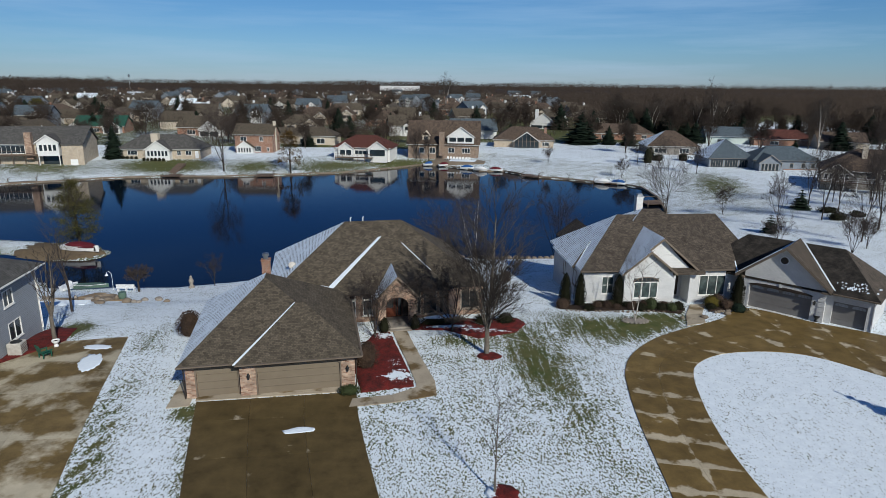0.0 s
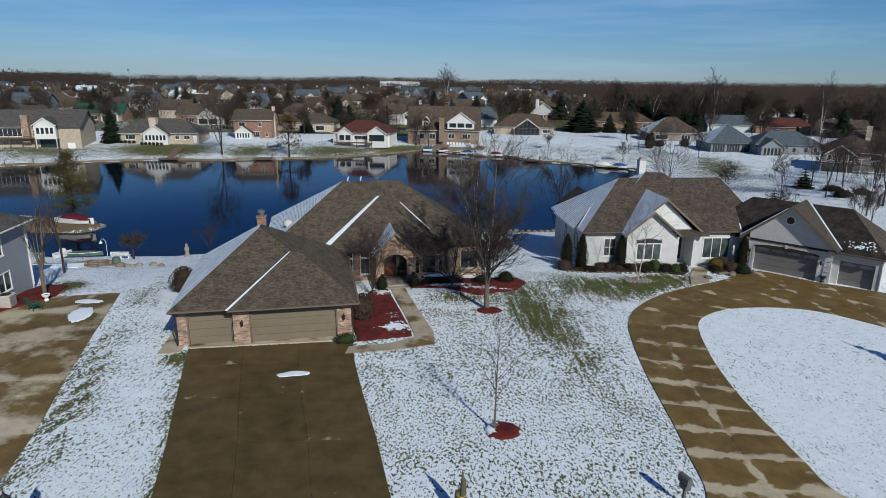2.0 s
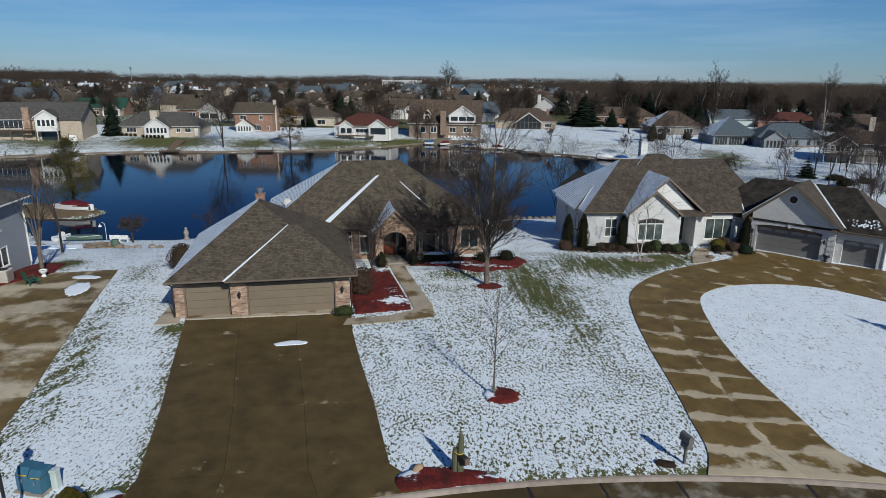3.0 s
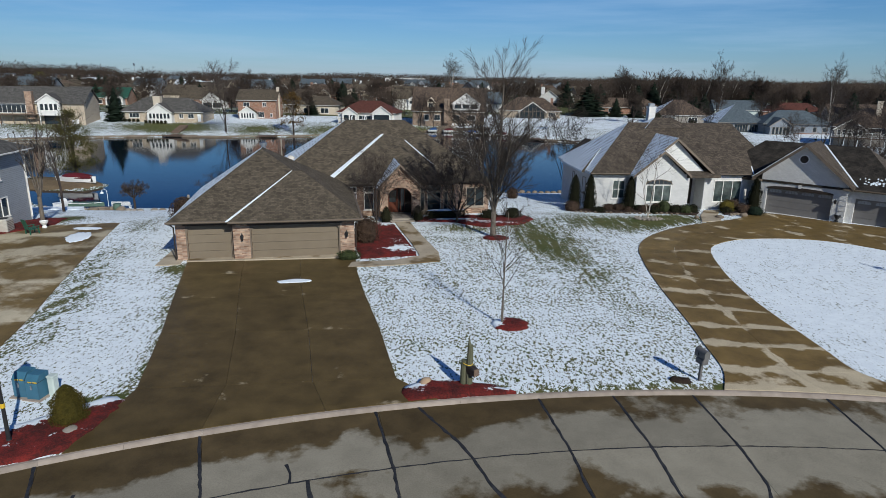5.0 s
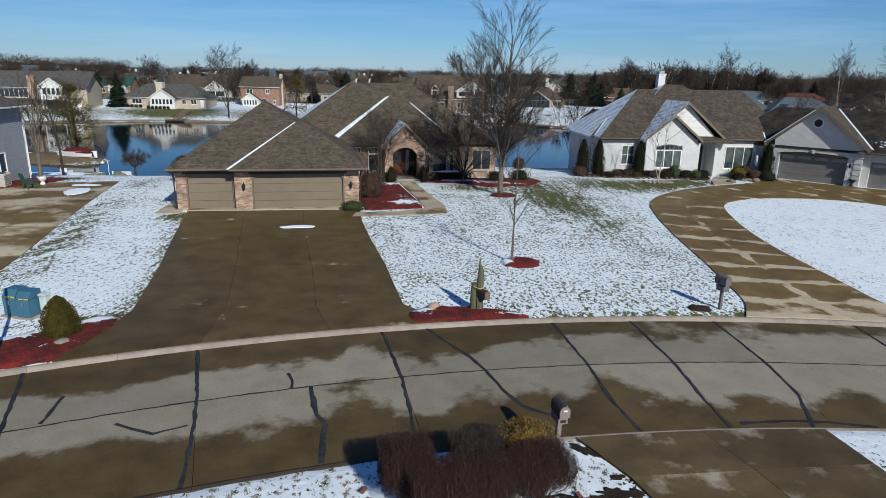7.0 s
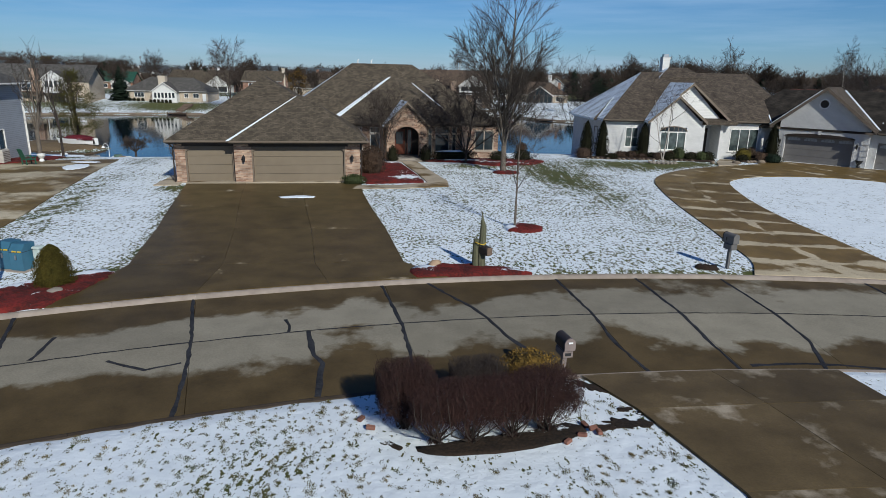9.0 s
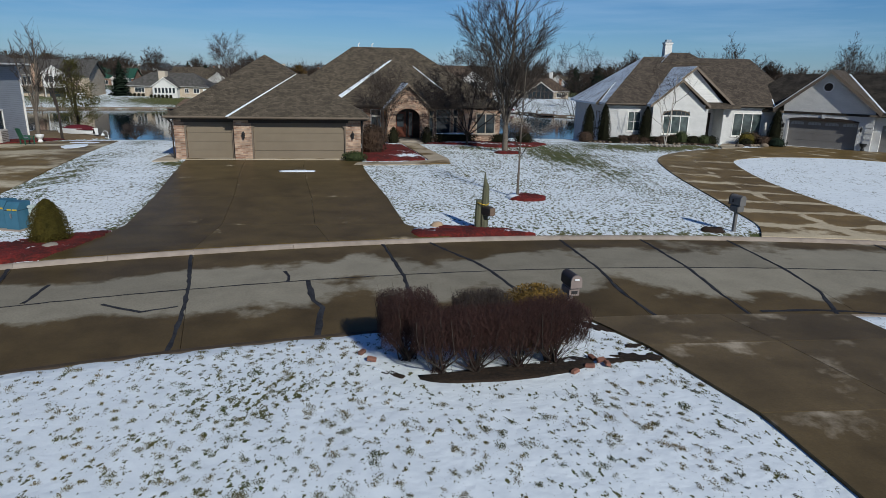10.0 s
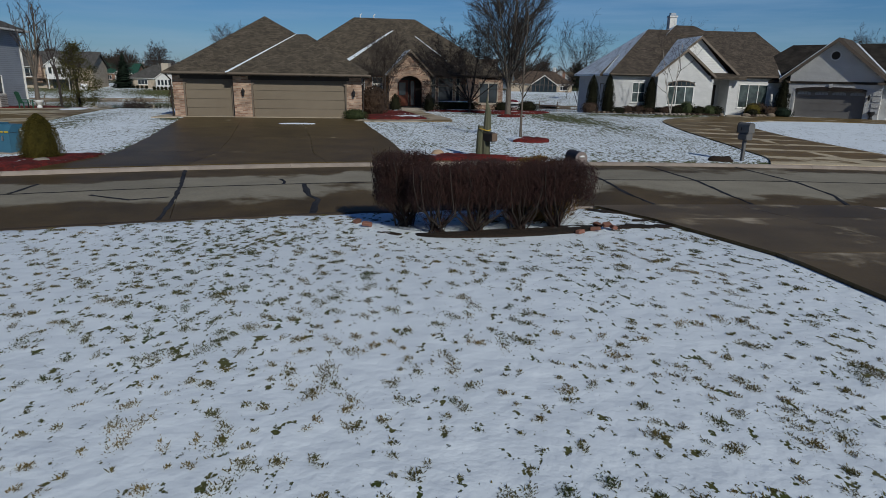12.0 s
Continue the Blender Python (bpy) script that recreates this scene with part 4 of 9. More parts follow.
def circle(cx, cy, rx, ry, n=14, a=0.0):
    return [(cx + rx * math.cos(t) * math.cos(a) - ry * math.sin(t) * math.sin(a), cy + rx * math.cos(t) * math.sin(a) + ry * math.sin(t) * math.cos(a)) for t in (2 * math.pi * i / n for i in range(n))]


bed("mulch_bed", [(-5.6, 39.6), (-2.1, 40.5), (-2.2, 41.4), (-2.9, 44.3), (-3.7, 47.4), (-4.4, 50.0), (-5.6, 49.8), (-7.0, 45.0)], MULCH, "red mulch bed between garage and walk, partly snowed", seed=3)
bed("mulch_bed", [(-2.5, 50.6), (0.4, 50.6), (3.0, 48.9), (6.2, 50.2), (7.3, 52.0), (6.8, 53.4), (3.2, 53.2), (-1.0, 53.6)], MULCH, "red mulch bed along the brick house's windows", seed=4)
bed("mulch_bed", circle(3.6, 45.35, 0.9, 0.62), MULCH, "red mulch ring round the big bare tree", seed=5, ragged=0.22)
bed("mulch_bed", circle(2.80, 28.95, 0.85, 0.75), MULCH, "red mulch ring round the young tree", seed=6, ragged=0.22)
bed("mulch_bed", [(-1.85, 21.62), (-0.4, 21.92), (1.0, 22.15), (2.3, 22.35), (1.7, 22.75), (0.3, 23.2), (-1.2, 23.1), (-2.1, 22.5)], MULCH, "red mulch strip behind the curb at the wooden post", seed=7, ragged=0.1)
bed("mulch_bed", [(-16.5, 16.3), (-14.2, 17.47), (-12.45, 18.26), (-12.0, 20.0), (-12.05, 21.6), (-12.6, 21.7), (-13.6, 20.6), (-15.4, 19.2), (-16.6, 18.2)], MULCH, "red mulch strip along the curb under a conical shrub", seed=8, ragged=0.1)
bed("mulch_bed", [(-33.2, 43.6), (-31.5, 46.5), (-30.6, 48.4), (-31.4, 51.5), (-33.6, 52.0), (-34.2, 47.5)], MULCH, "red mulch bed beside the grey house", seed=9)
bed("hedge_bed", [(-1.4, 11.5), (-1.15, 11.27), (-0.6, 11.25), (0.1, 11.32), (0.8, 11.5), (1.5, 11.76), (1.95, 12.15), (1.7, 12.5), (0.8, 12.1), (-0.2, 11.85), (-0.9, 11.6)], SOIL_SNOW, "dark bare soil bed under the hedge, flecked with snow", seed=10, heap=0.02, lift=0.016, ragged=0.14)
bed("planting_bed", [(11.4, 56.4), (14.0, 55.6), (18.6, 56.0), (22.2, 55.0), (23.2, 56.5), (22.4, 57.9), (13.2, 57.6)], MULCH_DK, "dark planting bed under the white house's front windows", seed=11, heap=0.1)
bed("planting_bed", [(25.2, 55.6), (28.9, 57.0), (29.4, 58.0), (26.0, 58.2)], MULCH_DK, "dark planting bed beside the grey garage door", seed=12, heap=0.1)
bed("snow_patch", [(-9.6, 34.4), (-7.95, 34.75), (-7.9, 35.15), (-9.0, 35.2), (-9.8, 34.8)], SNOW, "thin leftover snow patch on the driveway", lift=0.052, seed=13, heap=0.03, category="snow", ragged=0.2)
bed("snow_patch", circle(-27.3, 47.1, 1.15, 0.5, 14, -0.1), SNOW, "thin leftover snow patch on the neighbouring driveway", lift=0.052, seed=14, heap=0.02, category="snow", ragged=0.3)
bed("snow_patch", circle(-26.3, 44.2, 0.8, 1.7, 14, 0.3), SNOW, "thin leftover snow strip on the neighbouring driveway", lift=0.050, seed=17, heap=0.02, category="snow", ragged=0.3)
bed("mulch_bed", circle(17.35, 52.9, 1.0, 0.6), STONE, "stone-ringed bed round the birch", seed=16, heap=0.04)

for i, (pts, rag) in enumerate((([(6.35, 8.1), (6.7, 8.0), (6.75, 8.25), (6.5, 8.35)], 0.5), ([(7.3, 7.2), (8.3, 7.0), (8.6, 8.0), (8.0, 8.4), (7.5, 7.9)], 0.45), ([(6.0, 9.0), (6.25, 8.85), (6.3, 9.3), (6.1, 9.5)], 0.6))):
    bed("snow_patch", pts, SNOW, "thin leftover snow patch on the dark driveway", lift=0.056, seed=230 + i, heap=0.012, category="snow", ragged=rag)


# ---- houses ----
def wall_mesh(u0, u1, z0, z1, openings=(), thick=0.22, top=None):
    """A straight wall along x at y 0 (its face) to y thick, with rectangular openings (a, b, c, d) cut through."""
    us = sorted({u0, u1, *[o[0] for o in openings], *[o[1] for o in openings]})
    zs = sorted({z0, z1, *[o[2] for o in openings], *[o[3] for o in openings]})
    m = M()
    for a, b in zip(us, us[1:]):
        run = None
        for c, d in zip(zs, zs[1:]):
            hole = any(o[0] <= a + 1e-6 and b <= o[1] + 1e-6 and o[2] <= c + 1e-6 and d <= o[3] + 1e-6 for o in openings)
            if hole:
                if run:
                    m.box(a, b, 0, thick, *run)
                run = None
            else:
                run = (run[0], d) if run else (c, d)
        if run:
            m.box(a, b, 0, thick, *run)
    return m


def window(parent, a, b, c, d, y=0.0, at=None, frame_mat=TRIM_WHITE, pane_mat=GLASS, nx=1, nz=1, proud=0.04, sill=True, fw=0.07, depth=0.03):
    """A framed window in the opening a..b, c..d of a wall whose face is at y: frame, bars, one pane for each light."""
    at = at or Matrix()
    holder = new("window")
    holder.empty_display_size = 0.1
    holder.parent = parent
    holder.matrix_basis = at
    f = M()
    y0, y1 = y - proud, y + 0.10
    f.box(a, b, y0, y1, c, c + fw).box(a, b, y0, y1, d - fw, d).box(a, a + fw, y0, y1, c + fw, d - fw).box(b - fw, b, y0, y1, c + fw, d - fw)
    for i in range(1, nx):
        x = a + (b - a) * i / nx
        f.box(x - fw * 0.4, x + fw * 0.4, y0 + 0.01, y1, c + fw, d - fw)
    for k in range(1, nz):
        z = c + (d - c) * k / nz
        f.box(a + fw, b - fw, y0 + 0.012, y1 - 0.002, z - fw * 0.3, z + fw * 0.3)
    part("window_frame", f, frame_mat, holder)
    for i in range(nx):
        x0, x1 = a + (b - a) * i / nx, a + (b - a) * (i + 1) / nx
        part("pane", M().box(x0 + fw * 0.4, x1 - fw * 0.4, y + depth, y + depth + 0.015, c + fw * 0.5, d - fw * 0.5), pane_mat, holder)
    if sill:
        part("sill", M().box(a - 0.06, b + 0.06, y - 0.09, y + 0.05, c - 0.07, c - 0.002), frame_mat, holder)
    return holder


def slab_face(pts, t):
    """A roof plane with thickness t (down), from its outline."""
    m = M()
    n = len(pts)
    m.v = [tuple(p) for p in pts] + [(p[0], p[1], p[2] - t) for p in pts]
    m.f = [tuple(range(n)), tuple(reversed(range(n, 2 * n)))] + [(j, i, n + i, n + j) for i, j in ((i, (i + 1) % n) for i in range(n))]
    return m


def hip_planes(u0, u1, v0, v1, ze, zr, r0, r1, along="u", t=0.16):
    """Four planes of a hip roof: front, right, back, left; the ridge runs from r0 to r1 (points (u, v))."""
    a, b, c, d = (u0, v0, ze), (u1, v0, ze), (u1, v1, ze), (u0, v1, ze)
    p, q = (*r0, zr), (*r1, zr)
    if along == "u":
        return [slab_face(f, t) for f in ([a, b, q, p], [b, c, q], [c, d, p, q], [d, a, p])]
    return [slab_face(f, t) for f in ([a, b, p], [b, c, q, p], [c, d, q], [d, a, p, q])]


def gutter(parent, pts, material, size=0.13):
    """A gutter along points (its top inner edge)."""
    m = M()
    for p, q in zip(pts, pts[1:]):
        p, q = Vector(p), Vector(q)
        d = (q - p).normalized()
        n = Vector((d.y, -d.x, 0))
        prof = [(0, 0), (size, 0.01), (size * 0.95, -size * 0.6), (size * 0.5, -size), (0, -size)]
        a = [p + n * s + Vector((0, 0, z)) for s, z in prof]
        b = [q + n * s + Vector((0, 0, z)) for s, z in prof]
        k = len(prof)
        for i in range(k):
            j = (i + 1) % k
            m.poly([a[j], a[i], b[i], b[j]])
        m.poly(a)
        m.poly(list(reversed(b)))
    part("gutter", m, material, parent)


def sconce(parent, x, y, z):
    m = M().box(x - 0.05, x + 0.05, y - 0.03, y, z - 0.12, z + 0.16)
    lamp = part("wall_lantern", m, BLACK, parent, "black iron wall lantern")
    part("lantern_cage", M().lathe([(0.03, z - 0.22), (0.07, z - 0.16), (0.10, z + 0.05), (0.12, z + 0.08), (0.04, z + 0.17), (0.015, z + 0.26)], 8, (x, y - 0.15)), BLACK, lamp)


def downspout(parent, pts, material):
    part("downspout", M().tube(pts, 0.045, 6), material, parent)


def overhead_door(parent, a, b, z0, z1, y, material, rows=4, lights=0, frame_mat=TRIM_BROWN):
    """A sectional garage door: sections, with a row of arched lights in the top section if asked for."""
    door = part("garage_door", M().box(a, b, y + 0.06, y + 0.09, z0, z1), material, parent)
    h = (z1 - z0) / rows
    for r in range(rows):
        part("door_section", M().box(a + 0.01, b - 0.01, y + 0.015, y + 0.058, z0 + r * h + 0.008, z0 + (r + 1) * h - 0.008), material, door)
    if lights:
        w = (b - a) / lights
        for i in range(lights):
            cx, cz = a + (i + 0.5) * w, z1 - 0.30
            m = M()
            pts = [(cx - 0.38 * w, cz - 0.12), (cx + 0.38 * w, cz - 0.12)] + [(cx + 0.38 * w * math.cos(t), cz + 0.02 + 0.13 * math.sin(t)) for t in (math.pi * k / 8 for k in range(9))]
            m.poly([(x, y + 0.008, z) for x, z in pts])
            m.poly([(x, y + 0.014, z) for x, z in reversed(pts)])
            part("door_light", m, PALE_GLASS, door, "arched door window")
            bars = M()
            for k in range(1, 4):
                x = cx - 0.38 * w + 0.76 * w * k / 4
                bars.box(x - 0.012, x + 0.012, y - 0.002, y + 0.006, cz - 0.12, cz + 0.12)
            part("glazing_bar", bars, GREY_DOOR, door)
    return door


def chimney(parent, u, v, z0, z1, w, material, cap=True, label=""):
    c = part("chimney", M().box(u - w / 2, u + w / 2, v - w / 2, v + w / 2, z0, z1).box(u - w / 2 - 0.06, u + w / 2 + 0.06, v - w / 2 - 0.06, v + w / 2 + 0.06, z1, z1 + 0.12), material, parent, label)
    if cap:
        part("chimney_cap", M().lathe([(w * 0.28, z1 + 0.12), (w * 0.28, z1 + 0.4), (w * 0.42, z1 + 0.42), (w * 0.42, z1 + 0.62), (w * 0.1, z1 + 0.72)], 12, (u, v)), METAL, c, "round galvanised cap")
    return c


# -- the brick ranch house --
Z0 = 0.27
house = thing("house", pose(-9.85, 39.68, 0, 0, 0, 11), "tan-brick ranch house with brown hip roofs and taupe garage doors", "house")
EAVE = 2.87
m = wall_mesh(-3.75, 3.8, -0.5, EAVE, [(-2.64, 2.80, Z0, Z0 + 2.12)], 0.30)
part("front_wall", m, BRICK, house)
m = wall_mesh(-7.2, -3.75, -0.5, EAVE, [(-6.52, -3.90, Z0, Z0 + 2.12)], 0.30)
part("front_wall", m, BRICK, house, at=pose(0, 0.35, 0))
part("side_wall", M().box(-7.2, -6.9, 0.653, 12.2, -0.5, EAVE), BRICK, house)
part("side_wall", M().box(3.5, 3.8, 0.303, 11.8, -0.5, EAVE), BRICK, house)
part("return_wall", M().box(-3.75, -3.5, 0.303, 1.2, -0.5, EAVE), BRICK, house)
overhead_door(house, -2.64, 2.80, Z0, Z0 + 2.12, 0.10, TAUPE)
overhead_door(house, -6.52, -3.90, Z0, Z0 + 2.12, 0.45, TAUPE)
for a, b, y in ((-2.64, 2.80, 0.0), (-6.52, -3.90, 0.35)):
    f = M().box(a - 0.09, a, y - 0.03, y + 0.12, Z0, Z0 + 2.2).box(b, b + 0.09, y - 0.03, y + 0.12, Z0, Z0 + 2.2).box(a, b, y - 0.03, y + 0.12, Z0 + 2.12, Z0 + 2.2)
    for s, x in ((1, a), (-1, b)):
        f.poly([(x, y - 0.02, Z0 + 1.9), (x, y - 0.02, Z0 + 2.12), (x + s * 0.22, y - 0.02, Z0 + 2.12)][::s])
    part("door_casing", f, TRIM_BROWN, house)
    # dark band painted in for the eave's shade above each door
    part("lintel", M().box(a - 0.25, b + 0.25, y - 0.012, y + 0.05, Z0 + 2.2, EAVE - 0.17), TRIM_DARK, house)
sconce(house, -3.2, 0.0, 1.75)
sconce(house, 3.3, 0.0, 1.75)
downspout(house, [(3.95, -0.2, 2.7), (3.9, -0.05, 2.4), (3.88, -0.05, 0.3)], TRIM_DARK)
downspout(house, [(-7.45, -0.1, 2.7), (-7.28, 0.3, 2.4), (-7.28, 0.3, 0.3)], TRIM_DARK)
GA = (-2.25, 6.3)
GZ = 6.58
gp = hip_planes(-7.55, 4.2, -0.28, 12.6, EAVE, GZ, GA, (-2.25, 7.4), "v")
groof = part("roof", gp[0], SHINGLE, house, "brown shingle hip roof over the garage")
part("roof_plane", gp[1], SHINGLE, groof)
part("roof_plane", gp[2], SHINGLE, groof)
part("roof_plane", gp[3], SHINGLE_SNOW, groof, "shaded roof slope dusted with snow")
# the wide bay stands forward; its roof lies over the other with a snowy sliver of slope
k = (GZ - EAVE) / (GA[1] + 0.28)
top = (-0.1, 3.75)
zt = EAVE + k * (top[1] + 0.62)
part("roof_plane", slab_face([(-3.95, -0.62, EAVE), (4.2, -0.62, EAVE), (4.2, -0.26, EAVE + 0.16), (0.55, 3.75, zt + 0.02), top + (zt,)], 0.16), SHINGLE, groof)
part("roof_snow", slab_face([(-4.08, -0.6, EAVE + 0.03), (-3.93, -0.64, EAVE + 0.05), (top[0], top[1], zt + 0.04), (top[0] - 0.10, top[1] + 0.1, zt - 0.02)], 0.05), SNOW, groof, "line of snow in a roof valley")
gutter(house, [(-3.95, -0.63, EAVE + 0.0), (4.25, -0.63, EAVE + 0.0)], TRIM_BROWN)
gutter(house, [(-7.6, -0.30, EAVE + 0.0), (-4.0, -0.30, EAVE + 0.0)], TRIM_BROWN)
gutter(house, [(4.22, -0.6, EAVE), (4.22, 10.6, EAVE)], TRIM_BROWN)
part("soffit", M().box(-7.5, -3.8, -0.26, 0.34, EAVE - 0.2, EAVE - 0.17).box(-3.9, 4.15, -0.58, -0.005, EAVE - 0.2, EAVE - 0.17), TRIM_DARK, house)

# main block
E2 = 3.05
mp = hip_planes(-2.7, 16.6, 12.1, 26.3, E2, 7.8, (4.34, 18.9), (9.75, 18.9), "u")
mroof = part("roof", mp[0], SHINGLE, house, "high brown shingle hip roof of the main block")
part("roof_plane", mp[1], SHINGLE, mroof)
part("roof_plane", mp[2], SHINGLE, mroof)
part("roof_plane", mp[3], SHINGLE_SNOW, mroof, "shaded roof slope dusted with snow")
k2 = (7.8 - E2) / 6.8
tp = (7.6, 17.0)
zt = E2 + k2 * (tp[1] - 12.1) + 0.18
part("roof_plane", slab_face([(2.25, 11.45, E2), (12.9, 11.45, E2), (12.9, 12.1, E2 + 0.25), (8.6, 17.2, zt), tp + (zt,)], 0.16), SHINGLE, mroof)
part("roof_snow", slab_face([(1.85, 11.75, E2 + 0.08), (2.25, 11.43, E2 + 0.06), (tp[0], tp[1], zt + 0.05), (tp[0] - 0.28, tp[1] + 0.12, zt - 0.04)], 0.07), SNOW, mroof, "strip of snow in a roof valley")
part("roof_snow", slab_face([(0.7, 12.6, E2 + 0.40), (1.9, 11.6, E2 + 0.10), (2.3, 11.5, E2 + 0.12), (2.2, 12.3, E2 + 0.42)], 0.08), SNOW, mroof, "snow caught in a roof valley")
part("front_wall", wall_mesh(3.3, 6.55, -0.5, E2 - 0.02, [(4.0, 4.75, 0.75, 2.75), (5.35, 6.2, 0.75, 2.75)], 0.25), BRICK, house, at=pose(0, 12.15, 0))
for a, b in ((4.0, 4.75), (5.35, 6.2)):
    window(house, a, b, 0.75, 2.2, 0, pose(0, 12.15, 0), TRIM_WHITE, GLASS, 1)
    window(house, a, b, 2.22, 2.75, 0, pose(0, 12.15, 0), TRIM_WHITE, GLASS, 1, sill=False)
ops = [(10.15, 10.55, 0.55, 2.8), (10.75, 12.0, 0.55, 2.8), (12.2, 12.6, 0.55, 2.8)]
part("front_wall", wall_mesh(9.8, 13.3, -0.5, E2 - 0.02, ops, 0.25), BRICK, house, at=pose(0, 12.15, 0))
for a, b, c, d in ops:
    window(house, a, b, c, 2.18, 0, pose(0, 12.15, 0), TRIM_TAN, GLASS, 1)
    window(house, a, b, 2.2, d, 0, pose(0, 12.15, 0), TRIM_TAN, GLASS, 1, sill=False)
part("pilaster", M().box(12.95, 14.0, 11.5, 12.14, -0.5, E2 - 0.25), BRICK, house)
part("front_wall", wall_mesh(14.0, 16.3, -0.5, E2 - 0.3, [(14.2, 15.9, 0.75, 2.5)], 0.25), BRICK, house, at=pose(0, 12.3, 0))
window(house, 14.2, 15.9, 0.75, 2.5, 0, pose(0, 12.3, 0), TRIM_TAN, GLASS, 2, fw=0.1)
part("side_wall", M().box(16.0, 16.3, 12.553, 25.9, -3.0, E2), BRICK, house)
part("side_wall", M().box(-2.3, -2.0, 12.3, 25.9, -3.0, E2), BRICK, house)
part("back_wall", M().box(-1.997, 15.997, 25.6, 25.9, -3.5, E2), BRICK, house)
part("soffit", M().box(2.9, 12.9, 11.5, 12.14, E2 - 0.2, E2 - 0.17), TRIM_DARK, house)
gutter(house, [(2.25, 11.44, E2), (6.0, 11.44, E2)], TRIM_DARK)
gutter(house, [(10.3, 11.44, E2), (12.95, 11.44, E2)], TRIM_DARK)
gutter(house, [(12.9, 12.05, E2), (16.6, 12.05, E2)], TRIM_DARK)
part("roof_snow", slab_face([(0.9, 12.9, E2 + 0.60), (1.35, 12.2, E2 + 0.16), (2.05, 11.85, E2 + 0.14), (2.6, 12.15, E2 + 0.50), (2.15, 12.6, E2 + 0.52), (1.6, 12.75, E2 + 0.56)], 0.10), SNOW, mroof, "drift of snow caught above the eave")
part("roof_snow", slab_face([(12.6, 12.35, E2 + 0.33), (12.68, 12.35, E2 + 0.33), (9.45, 16.2, zt - 0.45), (9.40, 16.2, zt - 0.45)], 0.04), SNOW, mroof, "thin line of snow in a roof valley")
# the entry: a brick gable with an arched opening and a recessed wooden door
EN = (6.55, 9.8, 10.35)
cxe = (EN[0] + EN[1]) / 2
arch = M()
n = 12
spring, rad = 2.15, 0.98
left = [(EN[0], -0.3), (cxe - rad, -0.3)] + [(cxe - rad * math.cos(math.pi * i / n), spring + 0.75 * math.sin(math.pi * i / n)) for i in range(n + 1)] + [(cxe + rad, -0.3), (EN[1], -0.3), (EN[1], 3.0), (cxe, 4.62), (EN[0], 3.0)]
inner = left[1:-4]
out = [(cxe - 1.6, -0.3)]
for y, flip in ((EN[2], 1), (EN[2] + 0.35, -1)):
    for i in range(len(inner) - 1):
        (x0, z0), (x1, z1) = inner[i], inner[i + 1]
        def edge(x):
            return EN[0] if x <= cxe else EN[1]
        def top_z(x):
            return 3.0 + 1.62 * (1 - abs(x - cxe) / (EN[1] - cxe))
        if i == 0 or i == len(inner) - 2:
            ex = edge((x0 + x1) / 2)
            q = [(ex, y, -0.3), (x0, y, z0), (x1, y, z1), (ex, y, max(z0, z1))]
            if i:
                q = [(x0, y, z0), (x1, y, z1), (ex, y, -0.3), (ex, y, max(z0, z1))]
                q = [(x0, y, z0), (x1, y, z1), (ex, y, -0.3), (ex, y, z0)]
            arch.poly(q if flip == (1 if i == 0 else -1) else q[::-1])
        else:
            q = [(x0, y, z0), (x1, y, z1), (x1, y, top_z(x1)), (x0, y, top_z(x0))]
            arch.poly(q if flip == 1 else q[::-1])
    for s in (-1, 1):
        ex = EN[0] if s < 0 else EN[1]
        q = [(ex, y, spring), (cxe + s * rad, y, spring), (cxe + s * rad, y, 3.0 + 1.62 * (1 - rad / (EN[1] - cxe))), (ex, y, 3.0)]
        arch.poly(q)
for (x0, z0), (x1, z1) in zip(inner, inner[1:]):
    arch.poly([(x0, EN[2], z0), (x0, EN[2] + 0.35, z0), (x1, EN[2] + 0.35, z1), (x1, EN[2], z1)])
part("entry_gable", arch, BRICK, house, "brick gable with an arched entry opening")
part("entry_wall", M().box(EN[0], EN[0] + 0.25, EN[2] + 0.353, 12.6, -0.5, 3.0), BRICK, house)
part("entry_wall", M().box(EN[1] - 0.25, EN[1], EN[2] + 0.353, 12.6, -0.5, 3.0), BRICK, house)
# dark trim colour stands in for the shade deep in the arched entry
part("entry_back_wall", M().box(EN[0] + 0.253, EN[1] - 0.253, 12.2, 12.4, -0.5, 3.4), TRIM_DARK, house)
d = part("front_door", M().box(7.3, 8.25, 12.12, 12.18, Z0 + 0.25, Z0 + 2.3), WOOD_RED, house, "varnished red-brown wooden door")
part("door_light", M().box(7.5, 8.05, 12.10, 12.118, Z0 + 1.1, Z0 + 2.1), GLASS, d)
window(house, 8.4, 8.85, Z0 + 0.25, Z0 + 2.3, 12.15, None, WOOD_RED, GLASS, 1, sill=False)
part("entry_step", M().box(6.85, 9.5, 9.6, 12.1, -0.2, Z0 + 0.2).box(7.1, 9.25, 9.2, 9.6, -0.2, Z0 + 0.08), STONE, house)
er = part("entry_roof", slab_face([(EN[1] + 0.35, EN[2] - 0.25, 2.86), (EN[1] + 0.35, 13.0, 2.86), (cxe, 14.6, 4.86), (cxe, EN[2] - 0.25, 4.86)], 0.14), SHINGLE, house, "small steep gable roof over the entry")
part("roof_snow", slab_face([(cxe, EN[2] - 0.25, 4.86), (cxe, 14.6, 4.86), (EN[0] - 0.35, 13.0, 2.86), (EN[0] - 0.35, EN[2] - 0.25, 2.86)], 0.14), SHINGLE_SNOW, er, "snowy shaded slope of the entry roof")
